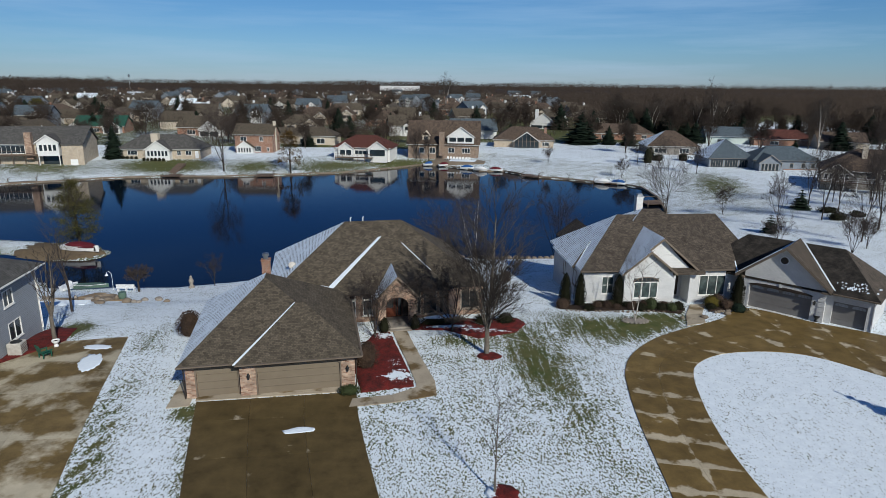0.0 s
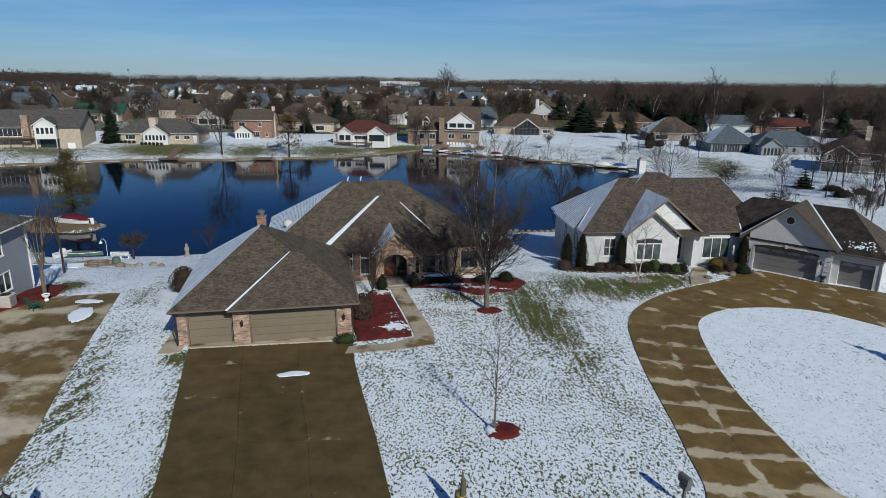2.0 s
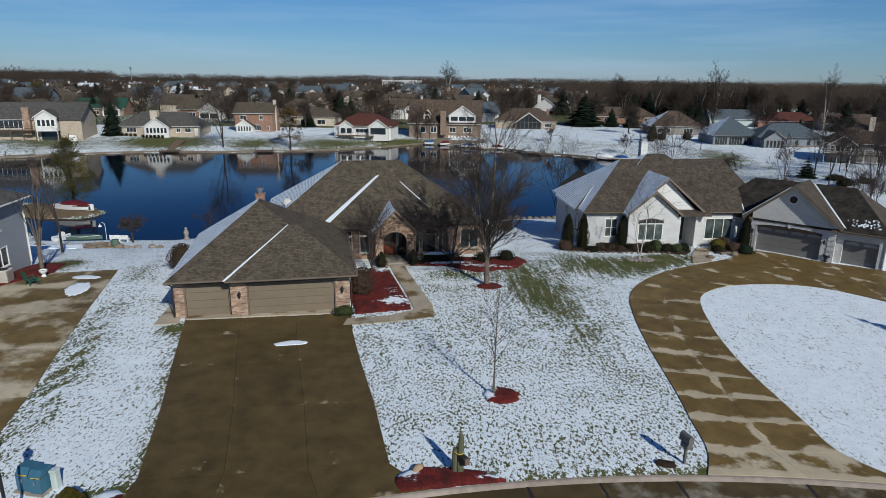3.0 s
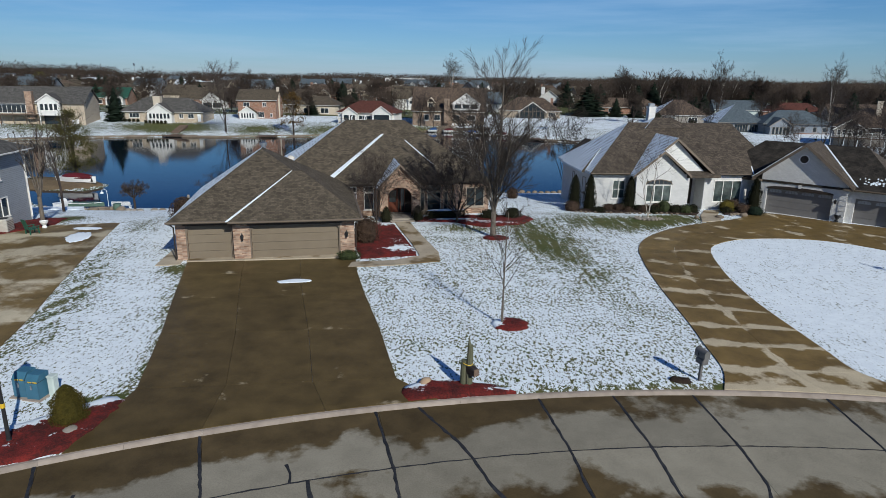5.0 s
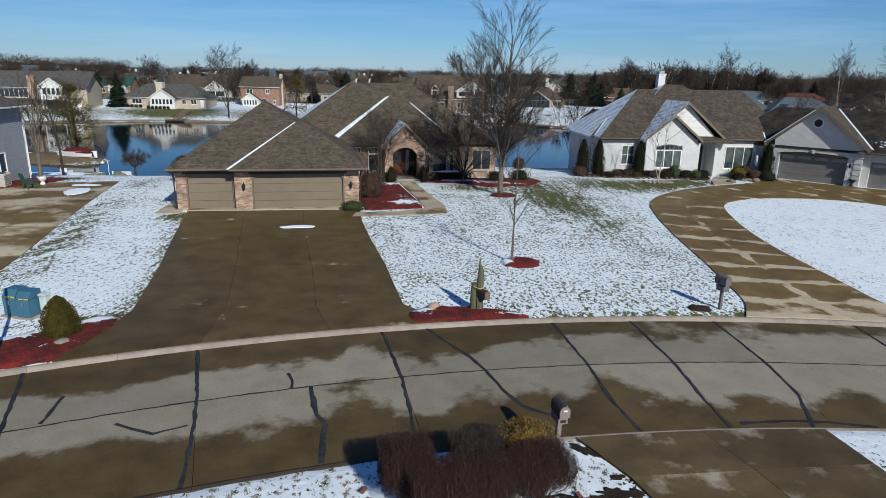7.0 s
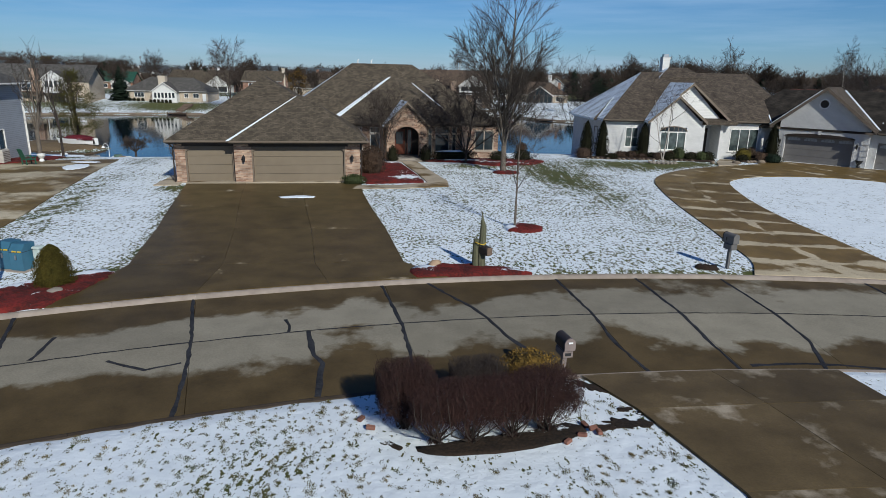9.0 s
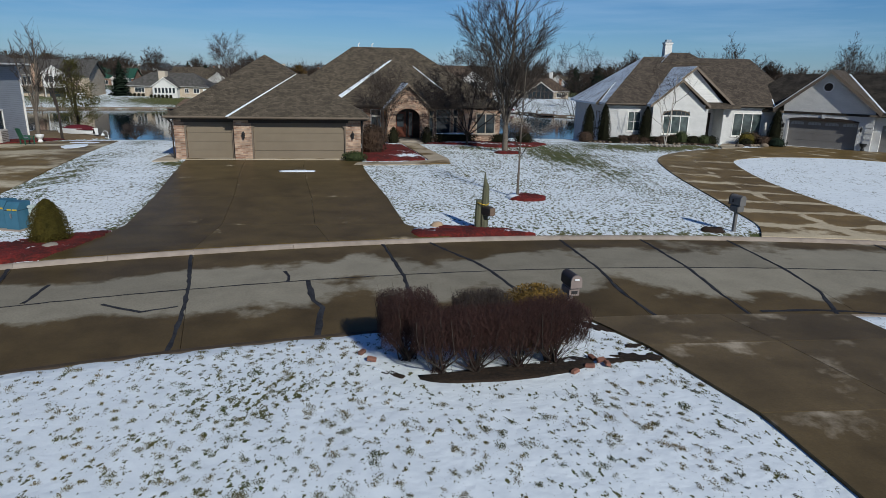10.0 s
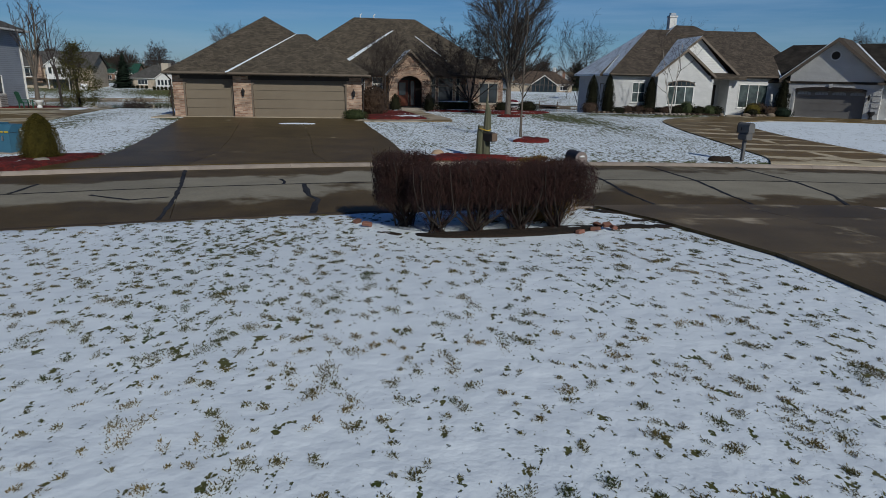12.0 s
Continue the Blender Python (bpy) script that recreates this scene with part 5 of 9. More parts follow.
part("rake_trim", M().add(slab_face([(EN[1] + 0.37, EN[2] - 0.30, 2.84), (EN[1] + 0.37, EN[2] - 0.26, 2.84), (cxe, EN[2] - 0.26, 4.85), (cxe, EN[2] - 0.30, 4.85)], 0.2)).add(slab_face([(cxe, EN[2] - 0.30, 4.85), (cxe, EN[2] - 0.26, 4.85), (EN[0] - 0.37, EN[2] - 0.26, 2.84), (EN[0] - 0.37, EN[2] - 0.30, 2.84)], 0.2)), TRIM_BROWN, er)
chimney(house, -2.75, 14.6, 2.5, 5.55, 0.72, BRICK_RED, True, "square brick chimney")
dish = part("satellite_dish", M().lathe([(0.02, -0.06), (0.2, -0.02), (0.36, 0.06), (0.34, 0.07), (0.0, -0.03)], 14).moved(pose(-0.6, 15.8, 4.6, 62, 0, 20)), AC_BEIGE, house, "round satellite dish")
part("dish_mast", M().tube([(-0.6, 15.9, 3.4), (-0.6, 15.9, 4.4), (-0.6, 15.8, 4.55)], 0.025, 6), METAL, dish)
for u_, v_ in ((4.9, 19.2), (6.1, 19.3)):
    part("roof_vent", M().tube([(u_, v_, 7.4), (u_, v_, 8.05), (u_ + 0.12, v_, 8.15)], 0.05, 6), WHITE_PAINT, house, "white roof vent pipe")

# -- the white house --
white = thing("white_house", pose(13.0, 58.2, 0, 0, 0, 3.5), "white painted-brick ranch house with steep brown roofs", "house")
WE = 3.45
ridge0, ridge1 = (5.6, 5.4), (16.3, 5.6)
wp = hip_planes(0.25, 18.6, -0.7, 11.2, WE, 7.65, ridge0, ridge1, "u")
wroof = part("roof", wp[0], SHINGLE_W, white, "mottled brown shingle hip roof")
# right plane takes the darker shingles
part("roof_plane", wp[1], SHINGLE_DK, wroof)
part("roof_plane", wp[2], SHINGLE_W, wroof)
part("roof_plane", wp[3], SHINGLE_SNOW, wroof, "shaded roof slope dusted with snow")
# small side wing with a snowy sliver of roof
sp = hip_planes(-0.05, 4.8, 1.1, 8.8, WE - 0.05, 5.2, (2.4, 3.7), (2.4, 6.4), "v")
part("roof_plane", sp[0], SHINGLE_W, wroof)
part("roof_plane", sp[3], SHINGLE_SNOW, wroof)
part("roof_snow", slab_face([(0.3, 1.05, WE + 0.08), (0.62, 1.0, WE + 0.30), (2.7, 3.7, 5.28), (2.42, 3.8, 5.22)], 0.06), SNOW, wroof, "line of snow in a roof valley")
cp = hip_planes(7.1, 11.7, 4.55, 7.7, 7.18, 8.12, (8.5, 6.0), (10.3, 6.0), "u")
for q, mt_ in zip(cp, (SHINGLE_W, SHINGLE_W, SHINGLE_W, SHINGLE_SNOW)):
    part("roof_plane", q, mt_, wroof)
part("back_gable", M().box(2.2, 6.0, 10.0, 14.0, 0, WE), BRICK_WHITE, white)
bg = part("gable_roof", slab_face([(1.8, 9.6, WE), (1.8, 14.4, WE), (4.1, 14.4, 5.3), (4.1, 9.6, 5.3)][::-1], 0.15), SHINGLE_W, white, "low roof of the rear wing")
part("roof_plane", slab_face([(6.4, 9.6, WE), (6.4, 14.4, WE), (4.1, 14.4, 5.3), (4.1, 9.6, 5.3)], 0.15), SHINGLE_W, bg)
BW = 0.15
part("side_wall", M().box(0.75, 1.0, 0.003, 10.8, -2.5, WE - 0.02), BRICK_WHITE, white)
window(white, 0.8, 1.9, 1.0, 2.6, 0, pose(0.75, 4.0, 0, 0, 0, -90), TRIM_BROWN, GLASS, 1)
window(white, 0.2, 0.9, 1.0, 2.6, 0, pose(0.75, 7.0, 0, 0, 0, -90), TRIM_BROWN, GLASS, 1)
part("front_wall", wall_mesh(0.75, 4.4, -0.6, WE - 0.02, [(2.55, 3.75, 1.0, 2.75)], 0.25), BRICK_WHITE, white, at=pose(0, -0.25, 0))
window(white, 2.55, 3.75, 1.0, 2.75, 0, pose(0, -0.25, 0), TRIM_WHITE, GLASS_BLIND, 2, 2)
# the front gable block
ay2 = -0.7
gx0, gx1, gy = 4.4, 9.4, -1.3
part("gable_block_wall", wall_mesh(gx0, gx1, -0.6, 3.42, [(5.35, 7.75, 0.85, 2.85)], 0.25), BRICK_WHITE, white, at=pose(0, gy, 0))
window(white, 5.35, 7.75, 0.85, 2.5, 0, pose(0, gy, 0), TRIM_WHITE, GLASS_BLIND, 3, 1, fw=0.09)
fan = M()
pts = [(5.35, 2.5), (7.75, 2.5)] + [(6.55 + 1.2 * math.cos(t), 2.5 + 0.42 * math.sin(t)) for t in (math.pi * k / 12 for k in range(13))]
fan.poly([(x, gy - 0.03, z) for x, z in pts])
part("fanlight", fan, GLASS, white, "arched fanlight over the wide window")
fanb = M()
for k in range(1, 6):
    x = 5.35 + 2.4 * k / 6
    fanb.box(x - 0.02, x + 0.02, gy - 0.05, gy - 0.035, 2.5, 2.5 + 0.42 * math.sqrt(max(0, 1 - ((x - 6.55) / 1.2) ** 2)))
fanb.tube([(6.55 + 1.22 * math.cos(math.pi * k / 16), gy - 0.04, 2.5 + 0.44 * math.sin(math.pi * k / 16)) for k in range(17)], 0.045, 5)
part("fanlight_frame", fanb, TRIM_BROWN, white)
apx = 6.64
gz = 5.62
g1 = M().poly([(gx0, gy, 3.42), (8.9, gy, 3.42), (apx, gy, gz - 0.15)]).poly([(gx0, gy + 0.25, 3.42), (apx, gy + 0.25, gz - 0.15), (8.9, gy + 0.25, 3.42)])
part("gable_wall", g1, BRICK_WHITE, white)
part("gable_block_wall", M().box(gx0, gx0 + 0.25, gy + 0.253, -0.25, -0.6, 3.42), BRICK_WHITE, white)
part("gable_block_wall", M().box(gx1 - 0.25, gx1, gy + 0.253, 1.6, -0.6, 3.42), BRICK_WHITE, white)
gl = part("gable_roof", slab_face([(gx0 - 0.4, gy - 0.4, 3.40), (apx, gy - 0.4, gz), (apx, ay2 - 0.402, gz), (gx0 - 0.4, ay2 - 0.402, 3.40)][::-1], 0.15), SHINGLE_SNOW, white, "snowy slope of the lower front gable")
part("roof_plane", slab_face([(apx, gy - 0.4, gz), (9.4, gy - 0.4, 3.40), (9.4, ay2 - 0.01, 3.40), (apx, ay2 - 0.01, gz)][::-1], 0.15), SHINGLE_W, gl)
def rake(parent, x0, z0, x1, z1, y, w=0.24, material=TRIM_BROWN):
    q = [(x0, y, z0), (x1, y, z1), (x1, y, z1 - w), (x0, y, z0 - w)]
    m = M()
    b = [(x, yy + 0.06, z) for x, yy, z in q]
    m.v = q + b
    m.f = [(0, 1, 2, 3), (7, 6, 5, 4), (0, 4, 5, 1), (3, 2, 6, 7), (1, 5, 6, 2), (0, 3, 7, 4)]
    part("rake_board", m, material, parent)
rake(gl, gx0 - 0.4, 3.39, apx, gz - 0.01, gy - 0.43)
rake(gl, apx, gz - 0.01, 9.4, 3.39, gy - 0.43)
# the taller gable behind it
ax2, az2, ay2 = 8.0, 6.72, -0.7
g2 = M().poly([(ax2 - 3.0, ay2, 3.5), (ax2 + 3.1, ay2, 3.5), (ax2, ay2, az2 - 0.15)])
part("gable_wall", g2, SIDING_WHITE, white, "white upper gable")
gu = part("gable_roof", slab_face([(gx0 - 0.4, ay2 - 0.4, 3.40), (ax2, ay2 - 0.4, az2), (ax2, 4.0, az2), (gx0 - 0.4, -0.3, 3.40)][::-1], 0.15), SHINGLE_SNOW, white, "snowy slope of the upper front gable")
part("roof_plane", slab_face([(ax2, ay2 - 0.4, az2), (ax2 + 3.9, ay2 - 0.4, 3.45), (ax2 + 3.9, -0.5, 3.5), (ax2, 4.0, az2)][::-1], 0.15), SHINGLE_W, gu)
rake(gu, apx, 5.58, ax2, az2 - 0.01, ay2 - 0.43)
rake(gu, ax2, az2 - 0.01, ax2 + 3.9, 3.45, ay2 - 0.43)
part("porch_roof", slab_face([(9.1, -1.35, 3.42), (12.3, -1.35, 3.42), (12.3, -0.5, 3.75), (9.1, -0.5, 3.75)], 0.3), SHINGLE_W, white, "low eave over the entry porch")
part("porch_back_wall", M().box(9.4, 11.4, 1.6, 1.8, -0.3, 3.3), BRICK_WHITE, white)
# door widened and coloured dark to paint in the shade of the recess
part("porch_door", M().box(9.45, 11.0, 1.4, 1.598, BW + 0.05, BW + 2.5), TRIM_DARK, white, "front door, widened and coloured dark for porch shade")
part("porch_column", M().box(11.2, 11.45, -0.6, -0.3, -0.3, 3.2), BRICK_WHITE, white)
part("porch_side_wall", M().box(11.4, 11.65, -0.047, 1.6, -0.3, 3.3), BRICK_WHITE, white)
part("front_wall", wall_mesh(11.4, 16.9, -0.6, WE - 0.02, [(12.3, 15.0, 0.7, 2.75)], 0.25), BRICK_WHITE, white, at=pose(0, -0.3, 0))
window(white, 12.3, 15.0, 0.7, 2.75, 0, pose(0, -0.3, 0), TRIM_WHITE, GLASS_BLIND, 3, 1, fw=0.07)
part("soffit", M().box(0.3, 4.3, -0.68, -0.26, WE - 0.2, WE - 0.17).box(11.4, 17.3, -0.68, -0.31, WE - 0.2, WE - 0.17), TRIM_BROWN, white)
gutter(white, [(0.25, -0.72, WE), (3.9, -0.72, WE)], TRIM_BROWN)
gutter(white, [(12.0, -0.72, WE), (17.2, -0.72, WE)], TRIM_BROWN)
part("back_wall", M().box(1.01, 21.0, 10.5, 10.75, -3.5, WE), BRICK_WHITE, white)
chimney(white, 8.85, 7.9, 3.4, 9.0, 0.70, SIDING_WHITE, False, "tall white boxed chimney")
part("chimney_top", M().box(8.45, 9.25, 7.5, 8.3, 9.12, 9.18).box(8.6, 9.1, 7.65, 8.15, 9.18, 9.42), METAL, white, "metal chimney top")

# its garage wing, turned to face the court
gar = thing("garage_wing", pose(31.66, 55.27, 0, 0, 0, -43.8), "white brick garage wing with two grey panelled doors", "garage")
GAP, GEV = (-0.1, 6.62), 3.28
part("front_wall", wall_mesh(-3.4, 3.5, -0.4, 3.2, [(-2.85, 2.45, 0.1, 2.42)], 0.40), BRICK_WHITE, gar)
part("gable_wall", M().poly([(-3.4, 0, 3.2), (3.5, 0, 3.2), (3.5, 0, 3.5), (GAP[0], 0, GAP[1] - 0.2), (-3.4, 0, 3.6)]).poly([(-3.4, 0.4, 3.2), (-3.4, 0.4, 3.6), (GAP[0], 0.4, GAP[1] - 0.2), (3.5, 0.4, 3.5), (3.5, 0.4, 3.2)]), BRICK_WHITE, gar)
vent = part("gable_vent", M().lathe([(0.02, 0.0), (0.33, 0.0), (0.33, 0.06), (0.02, 0.06)], 20).moved(pose(GAP[0] - 0.1, -0.004, 5.2, 90, 0, 0)), TRIM_DARK, gar, "round grey gable vent")
part("vent_rim", M().tube([(GAP[0] - 0.1 + 0.37 * math.cos(math.pi * q / 10), -0.05, 5.2 + 0.37 * math.sin(math.pi * q / 10)) for q in range(21)], 0.045, 6), WHITE_PAINT, vent)
overhead_door(gar, -2.85, 2.45, 0.1, 2.42, 0.28, GREY_DOOR, 4, 4)
part("door_casing", M().box(-3.0, -2.85, -0.02, 0.27, 0, 2.55).box(2.45, 2.6, -0.02, 0.27, 0, 2.55).box(-2.85, 2.45, -0.02, 0.27, 2.42, 2.56), BRICK_WHITE, gar)
lint = [(-2.9, 2.36), (2.5, 2.36)] + [(-0.2 + 2.7 * math.cos(math.pi * q / 12), 2.42 + 0.24 * math.sin(math.pi * q / 12)) for q in range(13)]
part("arched_lintel", M().prism([(x, z) for x, z in lint], 0, 0.05).moved(pose(0, 0.0, 0, 90, 0, 0)), TRIM_DARK, gar, "dark arched lintel over the wide door")
part("keystone", M().box(-0.32, -0.08, -0.09, -0.053, 2.6, 2.92), BRICK_WHITE, gar)
sconce(gar, -3.2, 0.0, 1.85)
sconce(gar, 2.72, 0.0, 1.85)
for i in range(6):
    part("quoin", M().box(2.95, 3.53, -0.05, -0.003, 0.15 + i * 0.47, 0.15 + i * 0.47 + 0.36), BRICK_WHITE, gar)
gr = part("roof", slab_face([(-4.15, -0.45, GEV), (GAP[0], -0.45, GAP[1]), (GAP[0], 4.2, GAP[1]), (-4.15, 0.2, GEV)][::-1], 0.16), SHINGLE_SNOW, gar, "gable roof of the garage wing")
part("roof_plane", slab_face([(GAP[0], -0.45, GAP[1]), (3.97, -0.45, GEV), (3.97, 0.2, GEV), (GAP[0], 4.2, GAP[1])][::-1], 0.16), SHINGLE_W, gr)
rake(gr, -4.15, GEV - 0.01, GAP[0], GAP[1] - 0.01, -0.48, 0.3)
rake(gr, GAP[0], GAP[1] - 0.01, 3.97, GEV - 0.01, -0.48, 0.3)
for x_, s_ in ((-4.1, 1), (3.92, -1)):
    part("eave_return", M().box(min(x_, x_ + s_ * 0.75), max(x_, x_ + s_ * 0.75), -0.44, -0.003, GEV - 0.36, GEV - 0.2), TRIM_BROWN, gr)
rp = hip_planes(-8.5, 7.55, -0.05, 7.75, 3.06, 6.3, (-4.7, 3.85), (3.74, 3.85), "u")
part("roof_plane", rp[0], SHINGLE_DK, gr, "dark mottled roof slope")
part("roof_plane", rp[1], SHINGLE_W, gr)
part("roof_plane", rp[2], SHINGLE_W, gr)
part("roof_snow", slab_face([(3.92, 0.2, 3.36), (4.12, 0.15, 3.30), (0.42, 3.85, 6.36), (0.28, 3.85, 6.36)], 0.05), SNOW, gr, "line of snow in a roof valley")
part("roof_snow", slab_face([(-4.12, 0.15, 3.34), (-4.35, 0.1, 3.3), (-5.0, 0.95, 4.0), (-4.75, 1.05, 4.05)], 0.06), SNOW, gr, "snow caught in a roof valley")
part("roof_snow", slab_face([(-4.16, -0.47, GEV + 0.05), (-0.5, -0.47, GAP[1] - 0.27), (-0.5, -0.14, GAP[1] - 0.27), (-4.16, -0.14, GEV + 0.05)][::-1], 0.07), SNOW, gr, "line of snow along the shaded rake")
scrap = random.Random(63)
sn_ = M()
for _ in range(44):
    u_, w_s = scrap.gauss(5.6, 0.7), scrap.uniform(0.03, 0.11)
    v_ = 0.45 + abs(scrap.gauss(0, 0.35))
    z_ = 3.06 + (6.3 - 3.06) / 3.9 * (v_ + 0.05) + 0.012
    sn_.add(slab_face([(u_ - w_s, v_, z_), (u_ + w_s * 0.6, v_ - 0.02, z_ - 0.016), (u_ + w_s, v_ + 0.06, z_ + 0.05), (u_ - w_s * 0.5, v_ + 0.09, z_ + 0.075)], 0.03))
part("roof_snow", sn_, SNOW, gr, "scraps of snow above the eave")
part("front_wall", wall_mesh(3.5, 7.1, -0.6, 3.0, [(4.05, 6.65, 0.05, 2.25)], 0.4), BRICK_WHITE, gar, at=pose(0, 0.35, 0))
overhead_door(gar, 4.05, 6.65, 0.05, 2.25, 0.62, GREY_DOOR, 4, 2)
part("side_wall", M().box(6.8, 7.1, 0.753, 7.4, -1, 3.0), BRICK_WHITE, gar)
part("side_wall", M().box(-3.4, -3.15, 0.403, 3.0, -0.4, 3.2), BRICK_WHITE, gar)
gutter(gar, [(4.0, -0.08, 3.06), (7.55, -0.08, 3.06)], TRIM_BROWN)
downspout(gar, [(7.3, 0.0, 2.95), (7.16, 0.3, 2.7), (7.16, 0.3, 0.1)], WHITE_PAINT)

# -- the grey neighbour house --
grey = thing("grey_house", pose(-34.0, 51.2, 0, 0, 0, 7), "two-storey house with pale grey lap siding", "house")
part("side_wall", wall_mesh(-12, 0, -0.5, 5.7, [(-4.9, -3.1, 0.9, 2.4), (-8.8, -6.8, 0.9, 2.4), (-5.0, -3.6, 3.7, 5.0)], 0.22), SIDING_PALE, grey, at=pose(0, 0, 0, 0, 0, 90))
for a, b, c, d in ((-4.9, -3.1, 0.9, 2.4), (-8.8, -6.8, 0.9, 2.4), (-5.0, -3.6, 3.7, 5.0)):
    window(grey, a, b, c, d, 0, pose(0, 0, 0, 0, 0, 90), TRIM_WHITE, GLASS, 2)
part("front_wall", M().box(-9, -0.22, -12, -11.78, -0.5, 5.7), SIDING_PALE, grey)
part("back_wall", M().box(-9, -0.22, -0.22, 0, -1.5, 5.7), SIDING_PALE, grey)
part("corner_board", M().box(-0.1, 0.025, -0.1, 0.025, -0.5, 5.7), TRIM_WHITE, grey)
part("corner_board", M().box(-0.22, 0.025, -12.02, -11.9, -0.5, 5.7), TRIM_WHITE, grey)
hp = hip_planes(-9.5, 0.55, -12.6, 0.6, 5.7, 8.2, (-4.5, -8.0), (-4.5, -4.0), "v")
hr = part("roof", hp[0], SHINGLE_GREY, grey, "grey shingle hip roof")
for q in hp[1:]:
    part("roof_plane", q, SHINGLE_GREY, hr)
gutter(grey, [(0.56, -12.6, 5.7), (0.56, 0.6, 5.7)], TRIM_WHITE)
downspout(grey, [(0.5, -0.05, 5.5), (0.08, -0.05, 5.2), (0.08, -0.05, 0.2)], TRIM_WHITE)
part("porch_box", M().box(0.03, 0.9, -13.5, -9.5, -0.3, 2.6), SIDING_PALE, grey, "low siding bump-out")


# ---- houses across the lake ----
def far_house(name, label, x, y, z, rot, w, d, hw, hr, wall, roof, shape="hip", gables=(), chim=None, chim_mat=None, wins=(), overhang=0.5, trim=TRIM_WHITE, lower=0.0, door=None, pane=GLASS, left_roof=None):
    """A house with its front at v 0 facing -y: w wide, d deep; wall height hw, roof height hr over it.
    gables: (u, width, wall height, forward, material, windows); wins: (u0, u1, z0, z1, lights)."""
    h = thing(name, pose(x, y, z, 0, 0, rot), label, "house")
    a, b = -w / 2, w / 2
    part("wall", M().box(a, b, 0, d, -1.2 - lower, hw), wall, h)
    o = overhang
    if shape == "hip":
        run = min(d / 2, w / 2) + o
        planes = hip_planes(a - o, b + o, -o, d + o, hw, hw + hr, (a - o + run, d / 2), (b + o - run, d / 2), "u")
        rf = part("roof", planes[0], roof, h)
        for i, p in enumerate(planes[1:]):
            part("roof_plane", p, left_roof if left_roof and i == 2 else roof, rf)
    else:
        rf = part("roof", slab_face([(a - o, -o, hw), (b + o, -o, hw), (b + o, d / 2, hw + hr), (a - o, d / 2, hw + hr)], 0.2), roof, h)
        part("roof_plane", slab_face([(b + o, d + o, hw), (a - o, d + o, hw), (a - o, d / 2, hw + hr), (b + o, d / 2, hw + hr)], 0.2), left_roof or roof, rf)
        k = hr * (d / 2) / (d / 2 + o)
        for ux in (a, b):
            g = M()
            q = [(ux, 0, hw), (ux, d, hw), (ux, d / 2, hw + k)]
            g.poly(q if ux > 0 else q[::-1])
            part("gable_end", g, wall, h)
    for u, gw, gh, fw, gm, gwin, *foot in gables:
        part("wing_wall", M().box(u - gw / 2, u + gw / 2, -fw, -0.003, foot[0] if foot else -1.2 - lower, gh), gm, h)
        ap = gh + gw * 0.36
        g = M().poly([(u - gw / 2, -fw, gh), (u + gw / 2, -fw, gh), (u, -fw, ap)])
        part("gable", g, gm, h)
        back = min(d * 0.45, 3.5)
        ov = 0.4
        lo = gh - 0.36 * 2 * ov * 0.5
        gr_ = part("gable_roof", slab_face([(u + gw / 2 + ov, -fw - ov, lo), (u + gw / 2 + ov, back * 0.4, lo), (u, back, ap + 0.1), (u, -fw - ov, ap + 0.1)], 0.18), roof, h)
        part("roof_plane", slab_face([(u, -fw - ov, ap + 0.1), (u, back, ap + 0.1), (u - gw / 2 - ov, back * 0.4, lo), (u - gw / 2 - ov, -fw - ov, lo)], 0.18), roof, gr_)
        for s in (-1, 1):
            q = [(u, -fw - ov - 0.02, ap + 0.11), (u + s * (gw / 2 + ov), -fw - ov - 0.02, lo + 0.01), (u + s * (gw / 2 + ov), -fw - ov - 0.02, lo - 0.24), (u, -fw - ov - 0.02, ap - 0.14)]
            part("rake_board", M().poly(q if s < 0 else q[::-1]), trim, gr_)
        if gwin:
            n, c0, c1 = gwin
            ww = (gw - 0.8) / n
            for i in range(n):
                window(h, u - gw / 2 + 0.4 + i * ww + 0.08, u - gw / 2 + 0.4 + (i + 1) * ww - 0.08, c0, c1, -fw, None, trim, pane, 1, 1, sill=False, proud=0.05, depth=-0.03, fw=0.1)
    for u0, u1, c0, c1, n in wins:
        window(h, u0, u1, c0, c1, 0, None, trim, pane, n, 1, proud=0.05, depth=-0.03, fw=0.1)
    if chim:
        u, v, top, cw = chim
        chimney(h, u, v, 0, top, cw, chim_mat or BRICK_BUFF, False)
    gutter(h, [(a - o, -o, hw), (b + o, -o, hw)], trim)
    if door:
        part("door", M().box(door[0], door[0] + 0.95, -0.05, -0.003, door[1], door[1] + 2.1), WHITE_PAINT if len(door) < 3 else door[2], h)
    return h


ROOF_GREY = SHINGLE_GREY
ROOF_RED = brick_mat("red_brown_shingles", (0.12, 0.045, 0.032), (0.08, 0.03, 0.024), (0.04, 0.02, 0.015), 0.3, 0.15, 0.012, stain=0.25)
ROOF_GREEN = brick_mat("green_shingles", (0.03, 0.09, 0.06), (0.02, 0.07, 0.05), (0.012, 0.04, 0.03), 0.3, 0.15, 0.012, stain=0.15)
ROOF_BLUE = brick_mat("slate_blue_shingles", (0.10, 0.125, 0.14), (0.075, 0.095, 0.11), (0.04, 0.05, 0.06), 0.3, 0.15, 0.012, stain=0.2)
ROOF_BROWN = brick_mat("old_brown_shakes", (0.13, 0.095, 0.068), (0.085, 0.06, 0.045), (0.04, 0.03, 0.024), 0.3, 0.2, 0.02, stain=0.35)
STUCCO = mat("cream_stucco", (0.55, 0.48, 0.38), 0.9, second=(0.48, 0.41, 0.32), scale=4, bump=0.1)
